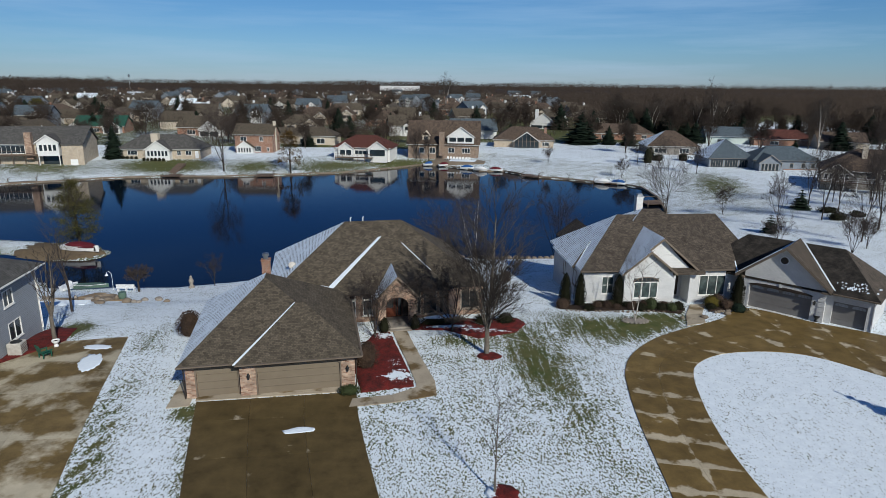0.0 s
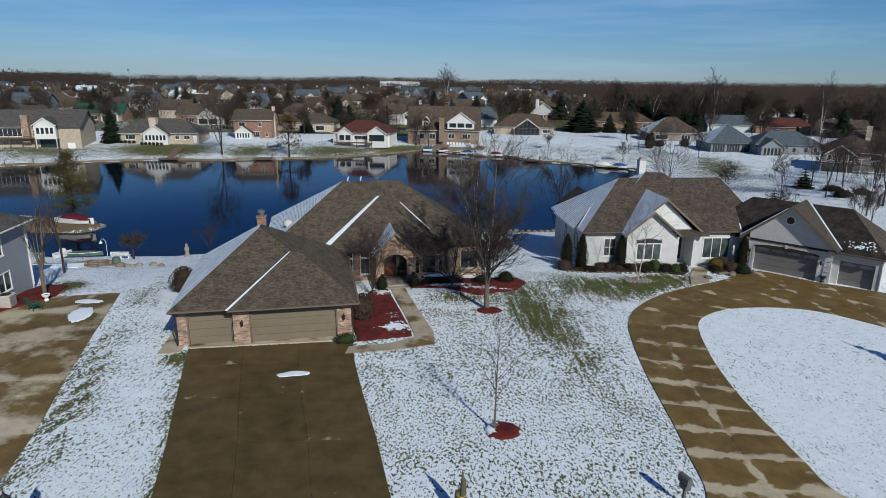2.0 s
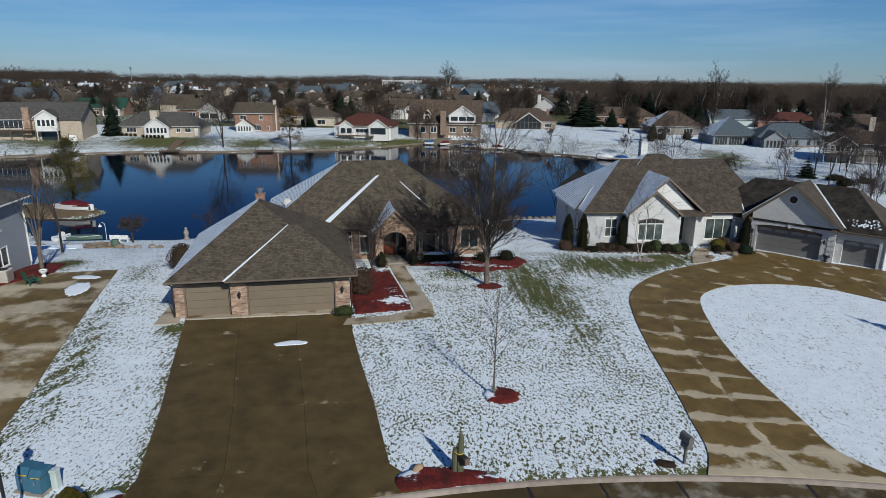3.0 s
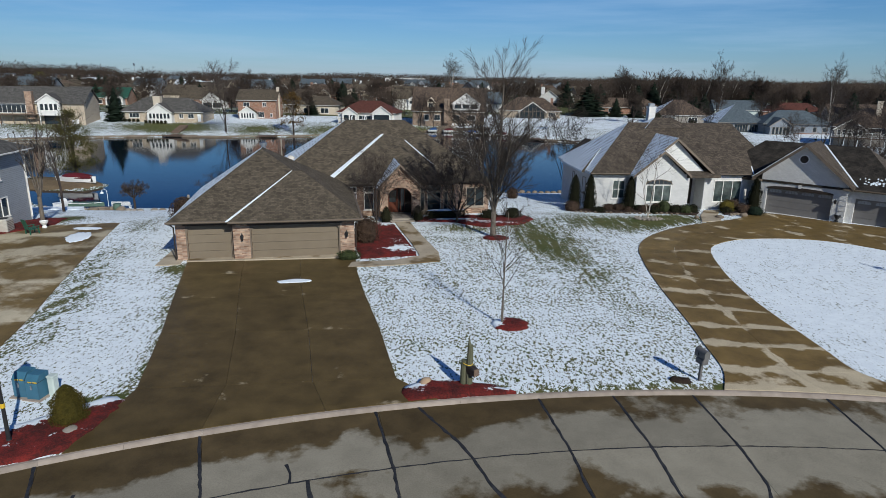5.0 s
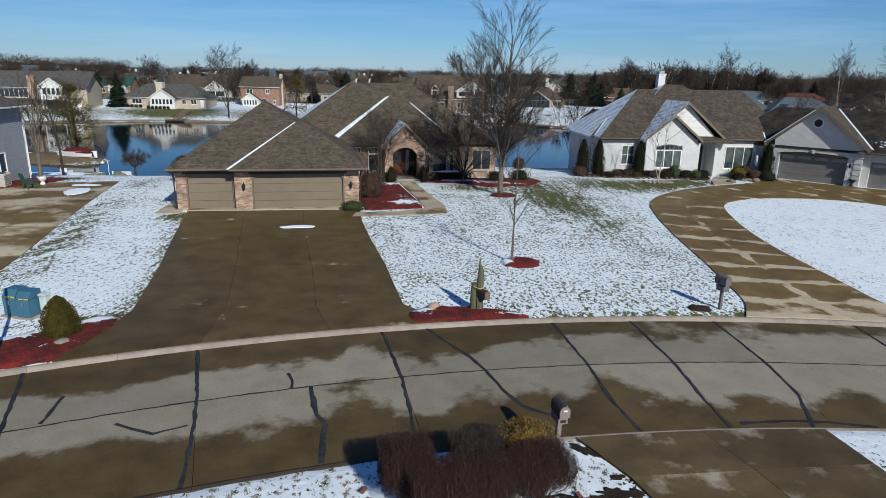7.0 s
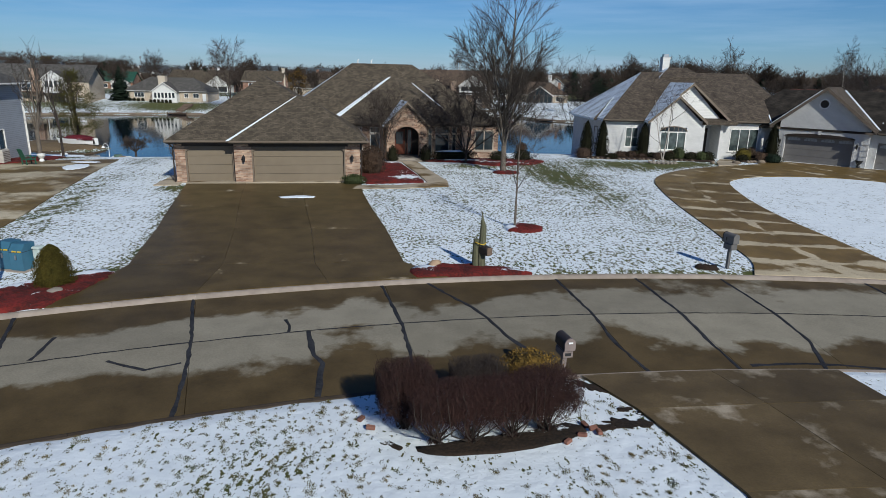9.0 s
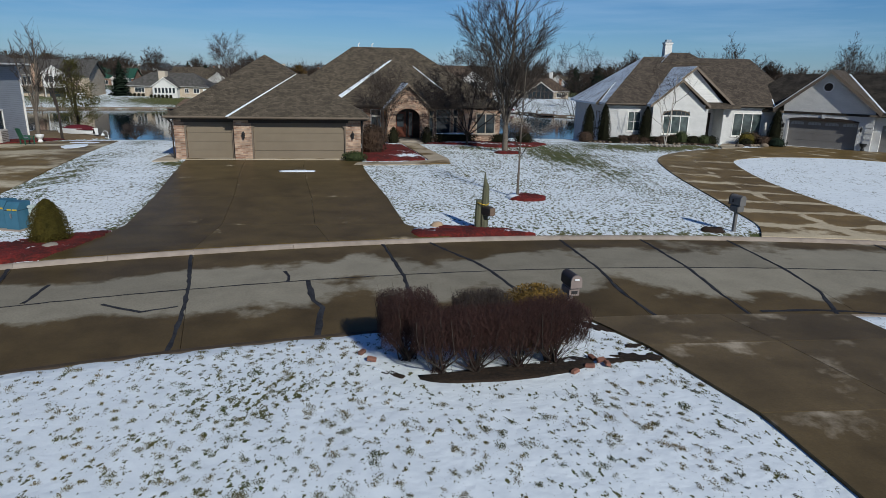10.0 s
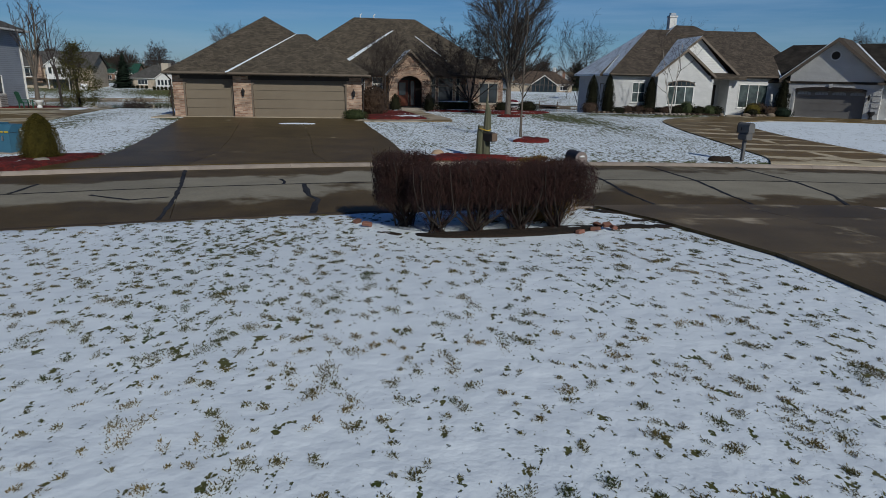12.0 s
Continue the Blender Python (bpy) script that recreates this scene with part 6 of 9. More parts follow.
STUCCO_GREY = mat("grey_stucco", (0.27, 0.245, 0.215), 0.9, second=(0.21, 0.19, 0.165), scale=4, bump=0.1)


def deck(parent, u0, u1, v0, v1, z, posts, rail=DECKWOOD):
    dk = part("deck", M().box(u0, u1, v0, v1, z - 0.2, z), DECKWOOD, parent)
    for i in range(posts):
        u = u0 + 0.1 + (u1 - u0 - 0.2) * i / (posts - 1)
        part("deck_post", M().box(u - 0.08, u + 0.08, v0 + 0.05, v0 + 0.2, -2.2, z - 0.2), rail, dk)
        part("rail_post", M().box(u - 0.05, u + 0.05, v0 + 0.02, v0 + 0.12, z, z + 1.0), rail, dk)
    part("handrail", M().box(u0, u1, v0 + 0.02, v0 + 0.12, z + 1.0, z + 1.06), rail, dk)
    part("lower_rail", M().box(u0, u1, v0 + 0.05, v0 + 0.09, z + 0.1, z + 0.16).box(u0, u1, v0 + 0.05, v0 + 0.09, z + 0.5, z + 0.55), rail, dk)


h1 = far_house("lake_house", "long two-level brick house with a deck and white window bay", -110.8, 170.5, -0.2, 12, 29, 13, 4.0, 4.2, BRICK_BUFF, ROOF_GREY, "gable",
               [(6.8, 5.2, 4.6, 2.6, SIDING_WHITE, (4, 2.2, 4.0), 0.9)], (1.83, -0.7, 6.9, 1.6), BRICK, [(-13.5, -10.0, 1.4, 3.6, 3), (-8.6, 0.4, 1.4, 3.6, 8), (3.0, 4.0, 1.3, 3.2, 1)], lower=2.2)
part("wall", M().box(9.75, 15.0, -1.6, -0.003, -3.4, 4.0), BRICK_BUFF, h1)
part("roof_plane", slab_face([(9.45, -2.1, 4.0), (15.4, -2.1, 4.0), (15.4, 6.5, 8.3), (9.45, 6.5, 8.3)], 0.2), ROOF_GREY, h1)
part("french_door", M().box(11.6, 13.4, -1.66, -1.603, -2.2, -0.2), WHITE_PAINT, h1)
# dark sheet gives the recess below the bay its shade
part("shade_wall", M().box(4.5, 9.1, -0.15, -0.003, -2.3, 0.85), GLASS, h1, "dark sheet standing in for shade under the bay")
for u_ in (4.3, 9.2):
    part("bay_post", M().box(u_, u_ + 0.18, -2.55, -2.37, -3.4, 0.9), TRIM_WHITE, h1)
deck(h1, -14, 4.1, -2.6, 0, 1.2, 7)
far_house("lake_house", "single-storey buff brick house with a white gabled sunroom", -80.55, 184.1, -1.6, 3, 23.3, 11, 2.9, 3.8, BRICK_BUFF, ROOF_GREY, "hip",
          [(0.25, 6.8, 2.9, 2.2, SIDING_WHITE, (6, 1.0, 2.6))], (-1.85, 3.2, 7.0, 2.0), STUCCO, [(-9.0, -6.2, 1.1, 2.5, 3), (5.0, 6.2, 1.1, 2.4, 2), (7.5, 9.2, 1.1, 2.4, 2)], door=(10.2, 0.2))
far_house("lake_house", "two-storey red brick house with a small white gabled sunroom", -57.15, 199.0, -1.5, 0, 11.8, 9, 5.9, 3.2, BRICK_RED, SHINGLE, "gable",
          [(-2.4, 5.0, 2.2, 2.2, SIDING_WHITE, (5, 0.5, 2.1))], (5.8, 4.0, 9.8, 0.8), STUCCO, [(-4.2, -2.2, 3.9, 5.3, 2), (1.8, 3.0, 3.9, 5.3, 2), (0.2, 2.2, 0.6, 2.4, 3), (4.0, 4.8, 0.8, 2.0, 1)])
far_house("house", "buff brick house with a tan hip roof", -43.0, 224.0, -1.2, -4, 15, 10, 3.3, 3.0, STUCCO, SHINGLE, "hip", (), None, None, [(-5, -2, 0.6, 2.4, 2), (1, 4, 0.6, 2.4, 2)])
far_house("house", "long tan-roofed garage wing", -54.0, 226.0, -1.2, 0, 14, 8, 3.4, 2.4, STUCCO_GREY, SHINGLE, "gable")
h4 = far_house("lake_house", "white single-storey house with a red-brown roof and deck", -22.3, 191.0, -1.5, -8, 17.5, 11, 3.0, 3.4, SIDING_WHITE, ROOF_RED, "hip",
               [(5.2, 5.8, 3.0, 1.8, SIDING_WHITE, (1, 0.6, 2.7)), (-4.8, 4.6, 2.9, 1.0, SIDING_WHITE, (2, 0.7, 2.4))], None, None, [(-2.2, 2.6, 0.9, 2.2, 4)])
deck(h4, -7.5, 4.0, -3.4, -1.2, 0.3, 6)
h5 = far_house("lake_house", "large brown-shingled house with dormers and brick chimney", 2.6, 199.5, -1.6, -5, 22.5, 13, 3.4, 7.2, BRICK_TAN, ROOF_BROWN, "gable",
               [(5.6, 8.4, 6.0, 0.6, SIDING_WHITE, (3, 4.3, 5.8), 3.9)], (-0.4, -0.8, 7.2, 1.6), BRICK_TAN, [(-4.5, -2.5, 0.6, 2.4, 2), (1.6, 3.6, 0.8, 2.4, 2), (6, 8.6, 0.8, 2.4, 3), (-7.6, -6.0, 0.6, 2.4, 1)])
part("dormer", M().box(-6.8, -4.4, 0.8, 4.0, 4.2, 6.2).add(slab_face([(-4.1, 0.4, 6.0), (-4.1, 4.5, 6.0), (-5.6, 5.5, 7.6), (-5.6, 0.4, 7.6)], 0.15)).add(slab_face([(-5.6, 0.4, 7.6), (-5.6, 5.5, 7.6), (-7.1, 4.5, 6.0), (-7.1, 0.4, 6.0)], 0.15)), STUCCO, h5, "small gabled dormer")
window(h5, -6.3, -4.9, 4.6, 5.9, 0.8, None, TRIM_WHITE, GLASS, 2, proud=0.05, depth=-0.03)
h6 = far_house("lake_house", "low brown house with a tall glazed gable", 31.5, 222.0, -1.4, -8, 21, 12, 2.9, 4.3, BRICK_BUFF, ROOF_BROWN, "hip",
               [(1.0, 9.0, 2.6, 2.0, STUCCO_GREY, None)], (7.6, 3.5, 7.0, 0.9), BRICK_RED, [(6.5, 9.0, 0.9, 2.3, 3)])
gl6 = M().poly([(-3.2, -2.03, 0.1), (5.2, -2.03, 0.1), (5.2, -2.03, 2.7), (1.0, -2.03, 5.5), (-3.2, -2.03, 2.7)])
part("glazed_gable", gl6, GLASS, h6, "tall dark glazed gable")
bars = M()
for i in range(7):
    u = -3.2 + 8.4 * i / 6
    bars.box(u - 0.06, u + 0.06, -2.1, -2.04, 0.1, 2.7 + 2.8 * (1 - abs(u - 1.0) / 4.2))
bars.box(-3.2, 5.2, -2.11, -2.045, 2.6, 2.72)
part("glazing_bars", bars, TRIM_BROWN, h6)
far_house("house", "white gabled house among far trees", 53.5, 303.0, -0.8, -25, 14, 18, 3.4, 4.5, SIDING_WHITE, SHINGLE, "gable", [(-1.0, 13, 3.4, 0.5, SIDING_WHITE, (2, 0.8, 2.4))], (-5.5, 4, 9.5, 1.3), WHITE_PAINT)
far_house("house", "low brick ranch house behind spruces", 75.0, 251.0, -1.0, -4, 25, 11, 2.9, 3.6, BRICK_RED, ROOF_BROWN, "hip", (), None, None, [(-8, -5, 0.9, 2.3, 3), (2, 5, 0.9, 2.3, 3), (8, 10, 0.9, 2.3, 2)])
far_house("house", "tan house with a snowy shaded roof slope", 77.0, 201.0, -1.3, -6, 16, 13, 3.0, 4.6, STUCCO_GREY, ROOF_BROWN, "hip", (), None, None, [(-6, -2, 0.8, 2.4, 3), (2, 5, 0.8, 2.4, 3)], left_roof=SHINGLE_SNOW)
far_house("lake_house", "slate-blue-roofed house with a windowed porch", 82.0, 171.5, -1.5, -4, 12, 12, 2.9, 4.8, SIDING_GREY, ROOF_BLUE, "hip", (), None, None, [(-5.6, -2.2, 0.3, 2.5, 5), (-1.8, 1.8, 0.3, 2.5, 5), (2.2, 5.6, 0.3, 2.5, 5)], left_roof=SHINGLE_SNOW, trim=STUCCO_GREY)
wing_ = far_house("lake_house", "long low wing with slate-blue roof and brick base", 94.5, 166.5, -1.5, -6, 17, 10, 3.0, 3.4, SIDING_GREY, ROOF_BLUE, "hip", [(-5.4, 5.4, 2.7, 3.2, SIDING_GREY, (5, 0.4, 2.4))], None, None, [(-2.0, -1.0, 1.0, 2.3, 1), (1, 2, 1.0, 2.3, 1), (4, 5, 1.0, 2.3, 1), (6.5, 7.5, 1, 2.3, 1)], trim=STUCCO_GREY)
part("base_course", M().box(-0.5, 8.6, -0.12, -0.003, -1.2, 0.7), BRICK_RED, wing_, "red brick base")
h11 = far_house("lake_house", "brown-roofed two-storey house with a gabled screened porch and white deck", 94.5, 133.5, -1.3, -30, 19, 13, 4.2, 4.4, STUCCO_GREY, ROOF_BROWN, "hip", [(-6.6, 5.6, 3.9, 3.4, STUCCO_GREY, (5, 2.5, 3.8)), (4.5, 6.5, 4.2, 0.8, STUCCO_GREY, (2, 2.6, 4.0))], (-1.5, 4.0, 9.6, 1.0), STUCCO, [(-0.8, 1.0, 2.6, 4.0, 2), (1.5, 6.5, 0.0, 2.1, 4)])
deck(h11, -10.0, 7.0, -5.6, -3.42, 2.3, 8, WHITE_PAINT)
far_house("house", "house with a bright green roof and white gables", -136.5, 259.0, -0.8, 8, 19, 12, 3.2, 4.0, BRICK_RED, ROOF_GREEN, "gable", [(5.5, 6.5, 3.2, 3.0, SIDING_WHITE, (3, 0.4, 2.8)), (-8.0, 5.0, 3.0, 4.0, SIDING_WHITE, None)], None, None, [(-3, 0, 0.8, 2.4, 3)])
far_house("house", "cream gabled house with an attached garage", -93.0, 253.0, -0.8, -6, 20, 11, 3.4, 4.4, BRICK_RED, SHINGLE, "gable", [(5.5, 8.5, 3.2, 5.0, SIDING_WHITE, (2, 0.3, 2.4))], None, None, [(-6, -2.6, 0.6, 2.4, 3)])
far_house("house", "white gabled house beyond a yellowing tree", -172.0, 303.0, -0.4, 6, 20, 12, 3.2, 4.2, STUCCO, SHINGLE, "gable", [(-7, 7, 3.2, 2, SIDING_WHITE, (2, 0.6, 2.2))], (4, 6, 8.3, 1.0))
far_house("house", "pale green-grey house among bare trees", 112.5, 236.5, -1.0, -10, 18, 11, 3.2, 3.4, PALE_GREEN, ROOF_BLUE, "gable", (), None, None, [(-5, -2, 0.8, 2.2, 2)])
far_house("house", "low house with rust-coloured roof", 129.0, 229.0, -1.0, -14, 21, 11, 3.0, 3.2, BRICK_RED, ROOF_RED, "hip", (), None, None, [(-5, -2, 0.8, 2.2, 2)])
far_house("house", "orange-brown brick house by snowy lawns", 142.0, 216.0, -1.0, -16, 15, 10, 3.2, 3.2, BRICK_BUFF, ROOF_BROWN, "gable", (), None, None, [(-5, -2, 0.8, 2.2, 2)])
far_house("house", "dark-roofed house behind the shingled house", 16.0, 252.0, -0.9, 4, 18, 11, 3.4, 4.4, SIDING_WHITE, ROOF_BLUE, "gable", (), None, None, [(-5, -2, 0.8, 2.2, 2)])
far_house("house", "white house with snowy roof and chimney", -10.0, 262.0, -0.9, 10, 17, 11, 4.4, 4.0, SIDING_WHITE, SHINGLE, "gable", [(0, 6, 4.4, 1.0, SIDING_WHITE, (2, 2.5, 4.0))], (5, 5.5, 9.6, 1.0), WHITE_PAINT)

# a suburb of similar houses towards the horizon
styles = [
    far_house("house", "distant buff brick house with brown hip roof", -60.0, 285.0, -0.6, 10, 18, 12, 3.0, 3.8, BRICK_BUFF, SHINGLE, "hip", [(4, 6, 3.0, 1.5, STUCCO, (2, 0.8, 2.4))], None, None, [(-6, -3, 0.8, 2.3, 2)]),
    far_house("house", "distant cream gabled house", -118.0, 320.0, -0.4, -12, 16, 11, 3.2, 4.0, STUCCO, SHINGLE, "gable", [(-4, 6.5, 3.2, 1.5, SIDING_WHITE, (2, 0.8, 2.4))], None, None, [(1, 4, 0.8, 2.3, 2)]),
    far_house("house", "distant brick house with brown roof", -25.0, 315.0, -0.4, 4, 18, 12, 3.2, 4.6, BRICK_RED, ROOF_BROWN, "hip", [(5, 6, 3.2, 1.5, STUCCO, (2, 0.8, 2.4))], (-4, 6, 8.5, 1.0), BRICK_RED, [(-6, -3, 0.8, 2.3, 2)]),
]
styles += [
    far_house("house", "distant two-storey house with slate-blue roof", -160.0, 350.0, 0.0, -5, 14, 11, 5.8, 4.0, SIDING_GREY, ROOF_BLUE, "gable", [(3, 5, 5.8, 1.0, SIDING_WHITE, (2, 3.8, 5.2))], None, None, [(-5, -2, 0.8, 2.3, 2), (-5, -2, 3.6, 5.0, 2)]),
    far_house("house", "distant tan house with dark roof and snow on it", 20.0, 345.0, 0.0, 15, 17, 12, 3.2, 4.2, STUCCO_GREY, SHINGLE, "gable", (), (3, 6, 8.6, 1.0), WHITE_PAINT, [(-5, -2, 0.8, 2.3, 2)], left_roof=SHINGLE_SNOW),
]
for s in styles:
    s["group"] = "houses of the far suburb"
rng = random.Random(11)
taken = [(o.location.x, o.location.y) for o in scene.objects if o.type == 'EMPTY' and o.get("category") == "house"]
made = 0
for _ in range(6000):
    if made >= 210:
        break
    y = 205 + 760 * rng.random() ** 1.25
    u = -0.72 + 1.0 * rng.random() if y < 420 else -0.72 + 1.02 * rng.random()
    x = u * y
    if y > 330 and x > 60 + 0.1 * y:
        continue
    if y < 330 and x > -10:
        continue
    if y < 260 and x > -115 and x < 60:
        continue
    if any(math.hypot(x - a, y - b) < 23 + 0.012 * y for a, b in taken) or shore_dist(x, y) < 32:
        continue
    taken.append((x, y))
    s = rng.choice(styles)
    copy_thing(s, pose(x, y, -0.9 + 0.0045 * min(y, 520), 0, 0, rng.choice((0, 8, -10, 30, -35, 90, 75, 180)) + rng.uniform(-8, 8)))
    made += 1
single("warehouse", M().box(-45, 45, 0, 30, -1, 9).box(-45.5, 45.5, -0.5, 30.5, 9, 9.8), WHITE_PAINT, "long white flat-roofed building near the horizon", "warehouse", at=pose(-75, 1450, 4, 0, 0, 4))
single("mast", M().tube([(0, 0, -2), (0, 0, 24)], [0.5, 0.25], 6).lathe([(0.1, 22), (1.4, 23), (1.4, 25.5), (0.1, 26.5)], 10), METAL, "tall grey mast on the horizon", "mast", at=pose(-485, 1030, 3))


# ---- trees and shrubs ----
def bare_tree(rng, h, r, fork=0.25, leaders=4, stem_kids=0, spread=0.35, levels=4, kids=5, twig=0.012, droop=0.0, kink=0.16, lean=0.0, lift=0.10, wide=(0.45, 0.95), reach=(0.42, 0.62), side=0.55, side_len=(0.75, 1.0), fine=1.0, low=0.3, thin=0.52, tips=None, tip_reach=None):
    """A leafless tree: (trunk with leaders, crown of limbs and twigs)."""
    trunk, crown = M(), M()

    def grow(p, d, length, rad, level):
        m = trunk if level == 0 else crown
        n = (5, 4, 3, 2, 2, 2)[level]
        pts, rr = [p], [rad]
        end_r = max(rad * (0.25 if level else 0.3), twig * 0.5)
        for i in range(n):
            j = Vector((rng.gauss(0, 1), rng.gauss(0, 1), rng.gauss(0, 0.6))) * kink * (fine if level > 1 else 1.0)
            d = (d + j * (0.5 if level == 0 else 1.0) + Vector((0, 0, (lift if level < 3 else 0.04) - droop * level * 0.08))).normalized()
            p = p + d * (length / n)
            pts.append(p)
            rr.append(rad + (end_r - rad) * (i + 1) / n)
        m.tube(pts, rr, (8, 6, 5, 3, 3, 3)[level], cap=False)
        if level >= levels:
            return
        cnt = kids + rng.randint(-1, 1) if level else stem_kids or kids + 2
        for c in range(cnt):
            t0 = low if level == 0 else 0.3
            t = t0 + (1 - t0) * (c + rng.random()) / cnt
            q = min(int(t * n), n - 1)
            f = t * n - q
            o = pts[q].lerp(pts[q + 1], min(f, 1))
            base = (pts[q + 1] - pts[q]).normalized()
            side = base.cross(Vector((rng.gauss(0, 1), rng.gauss(0, 1), rng.gauss(0, 1)))).normalized()
            a = rng.uniform(*tips) if tips and level else rng.uniform(*wide) * (1.2 if level else 1.0)
            nd = (base * math.cos(a) + side * math.sin(a)).normalized()
            grow(o, nd, length * rng.uniform(*(tip_reach if tip_reach and level else reach)) * (1.15 - 0.4 * t), max(rr[q] * (thin if level == 0 else 0.52), twig), level + 1)

    stem = Vector((lean, 0, 1)).normalized()
    fz = h * fork
    base_pts = [Vector((0, 0, -0.3)), Vector((0, 0, 0)), stem * fz * 0.5, stem * fz]
    trunk.tube(base_pts, [r * 1.5, r * 1.25, r * 1.02, r * 0.95], 10)
    for i in range(leaders):
        a = 2 * math.pi * (i + 0.3 * rng.random()) / leaders
        s = spread * rng.uniform(0.6, 1.2) if i else spread * 0.15
        d = Vector((math.cos(a) * s, math.sin(a) * s, 1)).normalized()
        grow(stem * fz * rng.uniform(0.85, 0.98), d, (h - fz) * (rng.uniform(*side_len) if i else 1.0), r * (0.8 if i == 0 else side), 0)
    return trunk, crown


def tree(name, label, x, y, seed, h, r, bark=BARK, twigs=BARK_DK, z=None, group="", **kw):
    tr, cr = bare_tree(random.Random(seed), h, r, **kw)
    t = thing(name, pose(x, y, land(x, y) if z is None else z), label, "tree", group)
    part("trunk", tr, bark, t, smooth=True)
    part("crown", cr, twigs, t)
    return t


tree("tree", "large leafless shade tree standing in a red mulch ring", 3.42, 45.75, 41, 11.2, 0.185, BARK_PALE, BARK, fork=0.17, leaders=5, stem_kids=24, spread=0.34, levels=3, kids=9, twig=0.0085, kink=0.022, lift=0.05, wide=(0.5, 0.98), reach=(0.36, 0.50), side=0.38, side_len=(0.60, 0.76), fine=0.9, low=0.08, thin=0.40, tips=(0.30, 0.62), tip_reach=(0.34, 0.52))
tree("tree", "spreading leafless ornamental tree before the brick house", 0.9, 50.3, 5, 6.8, 0.09, BARK_DK, BARK_DK, fork=0.12, leaders=10, spread=1.25, levels=4, kids=6, twig=0.008, kink=0.10, lift=0.02, reach=(0.34, 0.5))
tree("tree", "small many-stemmed leafless tree by the front walk", -5.5, 48.8, 6, 4.6, 0.06, BARK_DK, BARK_DK, fork=0.08, leaders=7, spread=0.55, levels=3, kids=6, twig=0.007)
tree("young_tree", "slim young leafless tree in a mulch ring", 2.42, 29.0, 7, 5.7, 0.055, BARK_PALE, BARK, fork=0.20, leaders=1, stem_kids=20, spread=0.15, levels=3, kids=4, twig=0.008, kink=0.05, wide=(0.6, 1.1), reach=(0.28, 0.42), low=0.15)
tree("birch", "two-stemmed pale birch on the white house's lawn", 17.35, 52.9, 8, 5.8, 0.075, BARK_WHITE, BARK_DK, fork=0.03, leaders=2, spread=0.3, levels=3, kids=5, twig=0.006)
tree("tree", "stout cut-back leafless tree beside the grey house", -31.3, 48.3, 9, 7.6, 0.15, BARK_PALE, BARK, fork=0.30, leaders=5, stem_kids=9, spread=0.26, levels=3, kids=5, twig=0.010, reach=(0.24, 0.36), side=0.42, tips=(0.3, 0.7))
tree("tree", "slim leafless tree behind the grey house", -35.2, 57.5, 10, 8.0, 0.10, BARK_DK, BARK_DK, fork=0.3, leaders=3, spread=0.18, levels=2, kids=5, twig=0.010)
tree("tree", "bare shrubby tree behind the brick house", 1.0, 71.5, 12, 7.5, 0.08, BARK, BARK_DK, fork=0.05, leaders=5, spread=0.35, levels=3, kids=5)
tree("tree", "thin pale leafless trees at the water", 4.5, 75.0, 13, 9.0, 0.07, BARK_WHITE, BARK_DK, fork=0.05, leaders=4, spread=0.3, levels=3, kids=5)
tree("tree", "leafless shore tree beside the white house", 14.8, 74.5, 14, 8.5, 0.08, BARK_DK, BARK_DK, fork=0.05, leaders=5, spread=0.4, levels=3, kids=5)
tree("shrub", "small pale leafless shrub near the water", -27.2, 73.2, 15, 3.4, 0.05, BARK, BARK_DK, fork=0.15, leaders=4, spread=0.6, levels=3, kids=5, twig=0.008)
tree("weeping_tree", "small umbrella-shaped leafless tree by the white bench", -34.9, 70.2, 16, 3.1, 0.11, BARK_DK, BARK_DK, fork=0.45, leaders=9, spread=2.0, levels=3, kids=6, twig=0.012, droop=0.5)
tree("tree", "tall thin leafless tree at the snowy bank", 42.1, 112.3, 17, 10.5, 0.12, BARK, BARK_DK, fork=0.08, leaders=4, spread=0.22, levels=3, kids=5, twig=0.02)
tree("tree", "leafless shore tree across the lake", -57.4, 169.7, 18, 14.5, 0.2, BARK_DK, BARK_DK, fork=0.15, leaders=4, spread=0.45, levels=3, kids=6, twig=0.025)
tree("tree", "leafless shore tree by the shingled house", -2.0, 194.5, 19, 8, 0.12, BARK_DK, BARK_DK, fork=0.2, leaders=4, spread=0.4, levels=3, kids=5, twig=0.02)
tree("tree", "leafless tree by the white lake house", -6.0, 199.0, 20, 9, 0.14, BARK_DK, BARK_DK, fork=0.2, leaders=4, spread=0.5, levels=3, kids=5, twig=0.02)
for i, (x, y, h) in enumerate(((56.3, 100.5, 7.2), (53.2, 113.3, 4.4), (49.1, 162.8, 4.2), (33.6, 184.7, 4.2), (69.9, 95.7, 13.5), (55.2, 80.0, 5.2), (62, 88, 9), (66, 104, 10), (74, 98, 11), (68.7, 162.4, 7), (60, 84, 4), (47, 84, 4.5), (72, 118, 10), (58, 178, 6), (80, 106, 12), (62, 172, 8))):
    tree("tree", "leafless young tree on the snowy slope", x, y, 60 + i, h, 0.02 + 0.008 * h, BARK, BARK_DK, fork=0.08 if h < 6 else 0.2, leaders=5 if h < 6 else 4, spread=0.5 if h < 6 else 0.35, levels=3, kids=5, twig=0.016, group="bare trees on the slope")

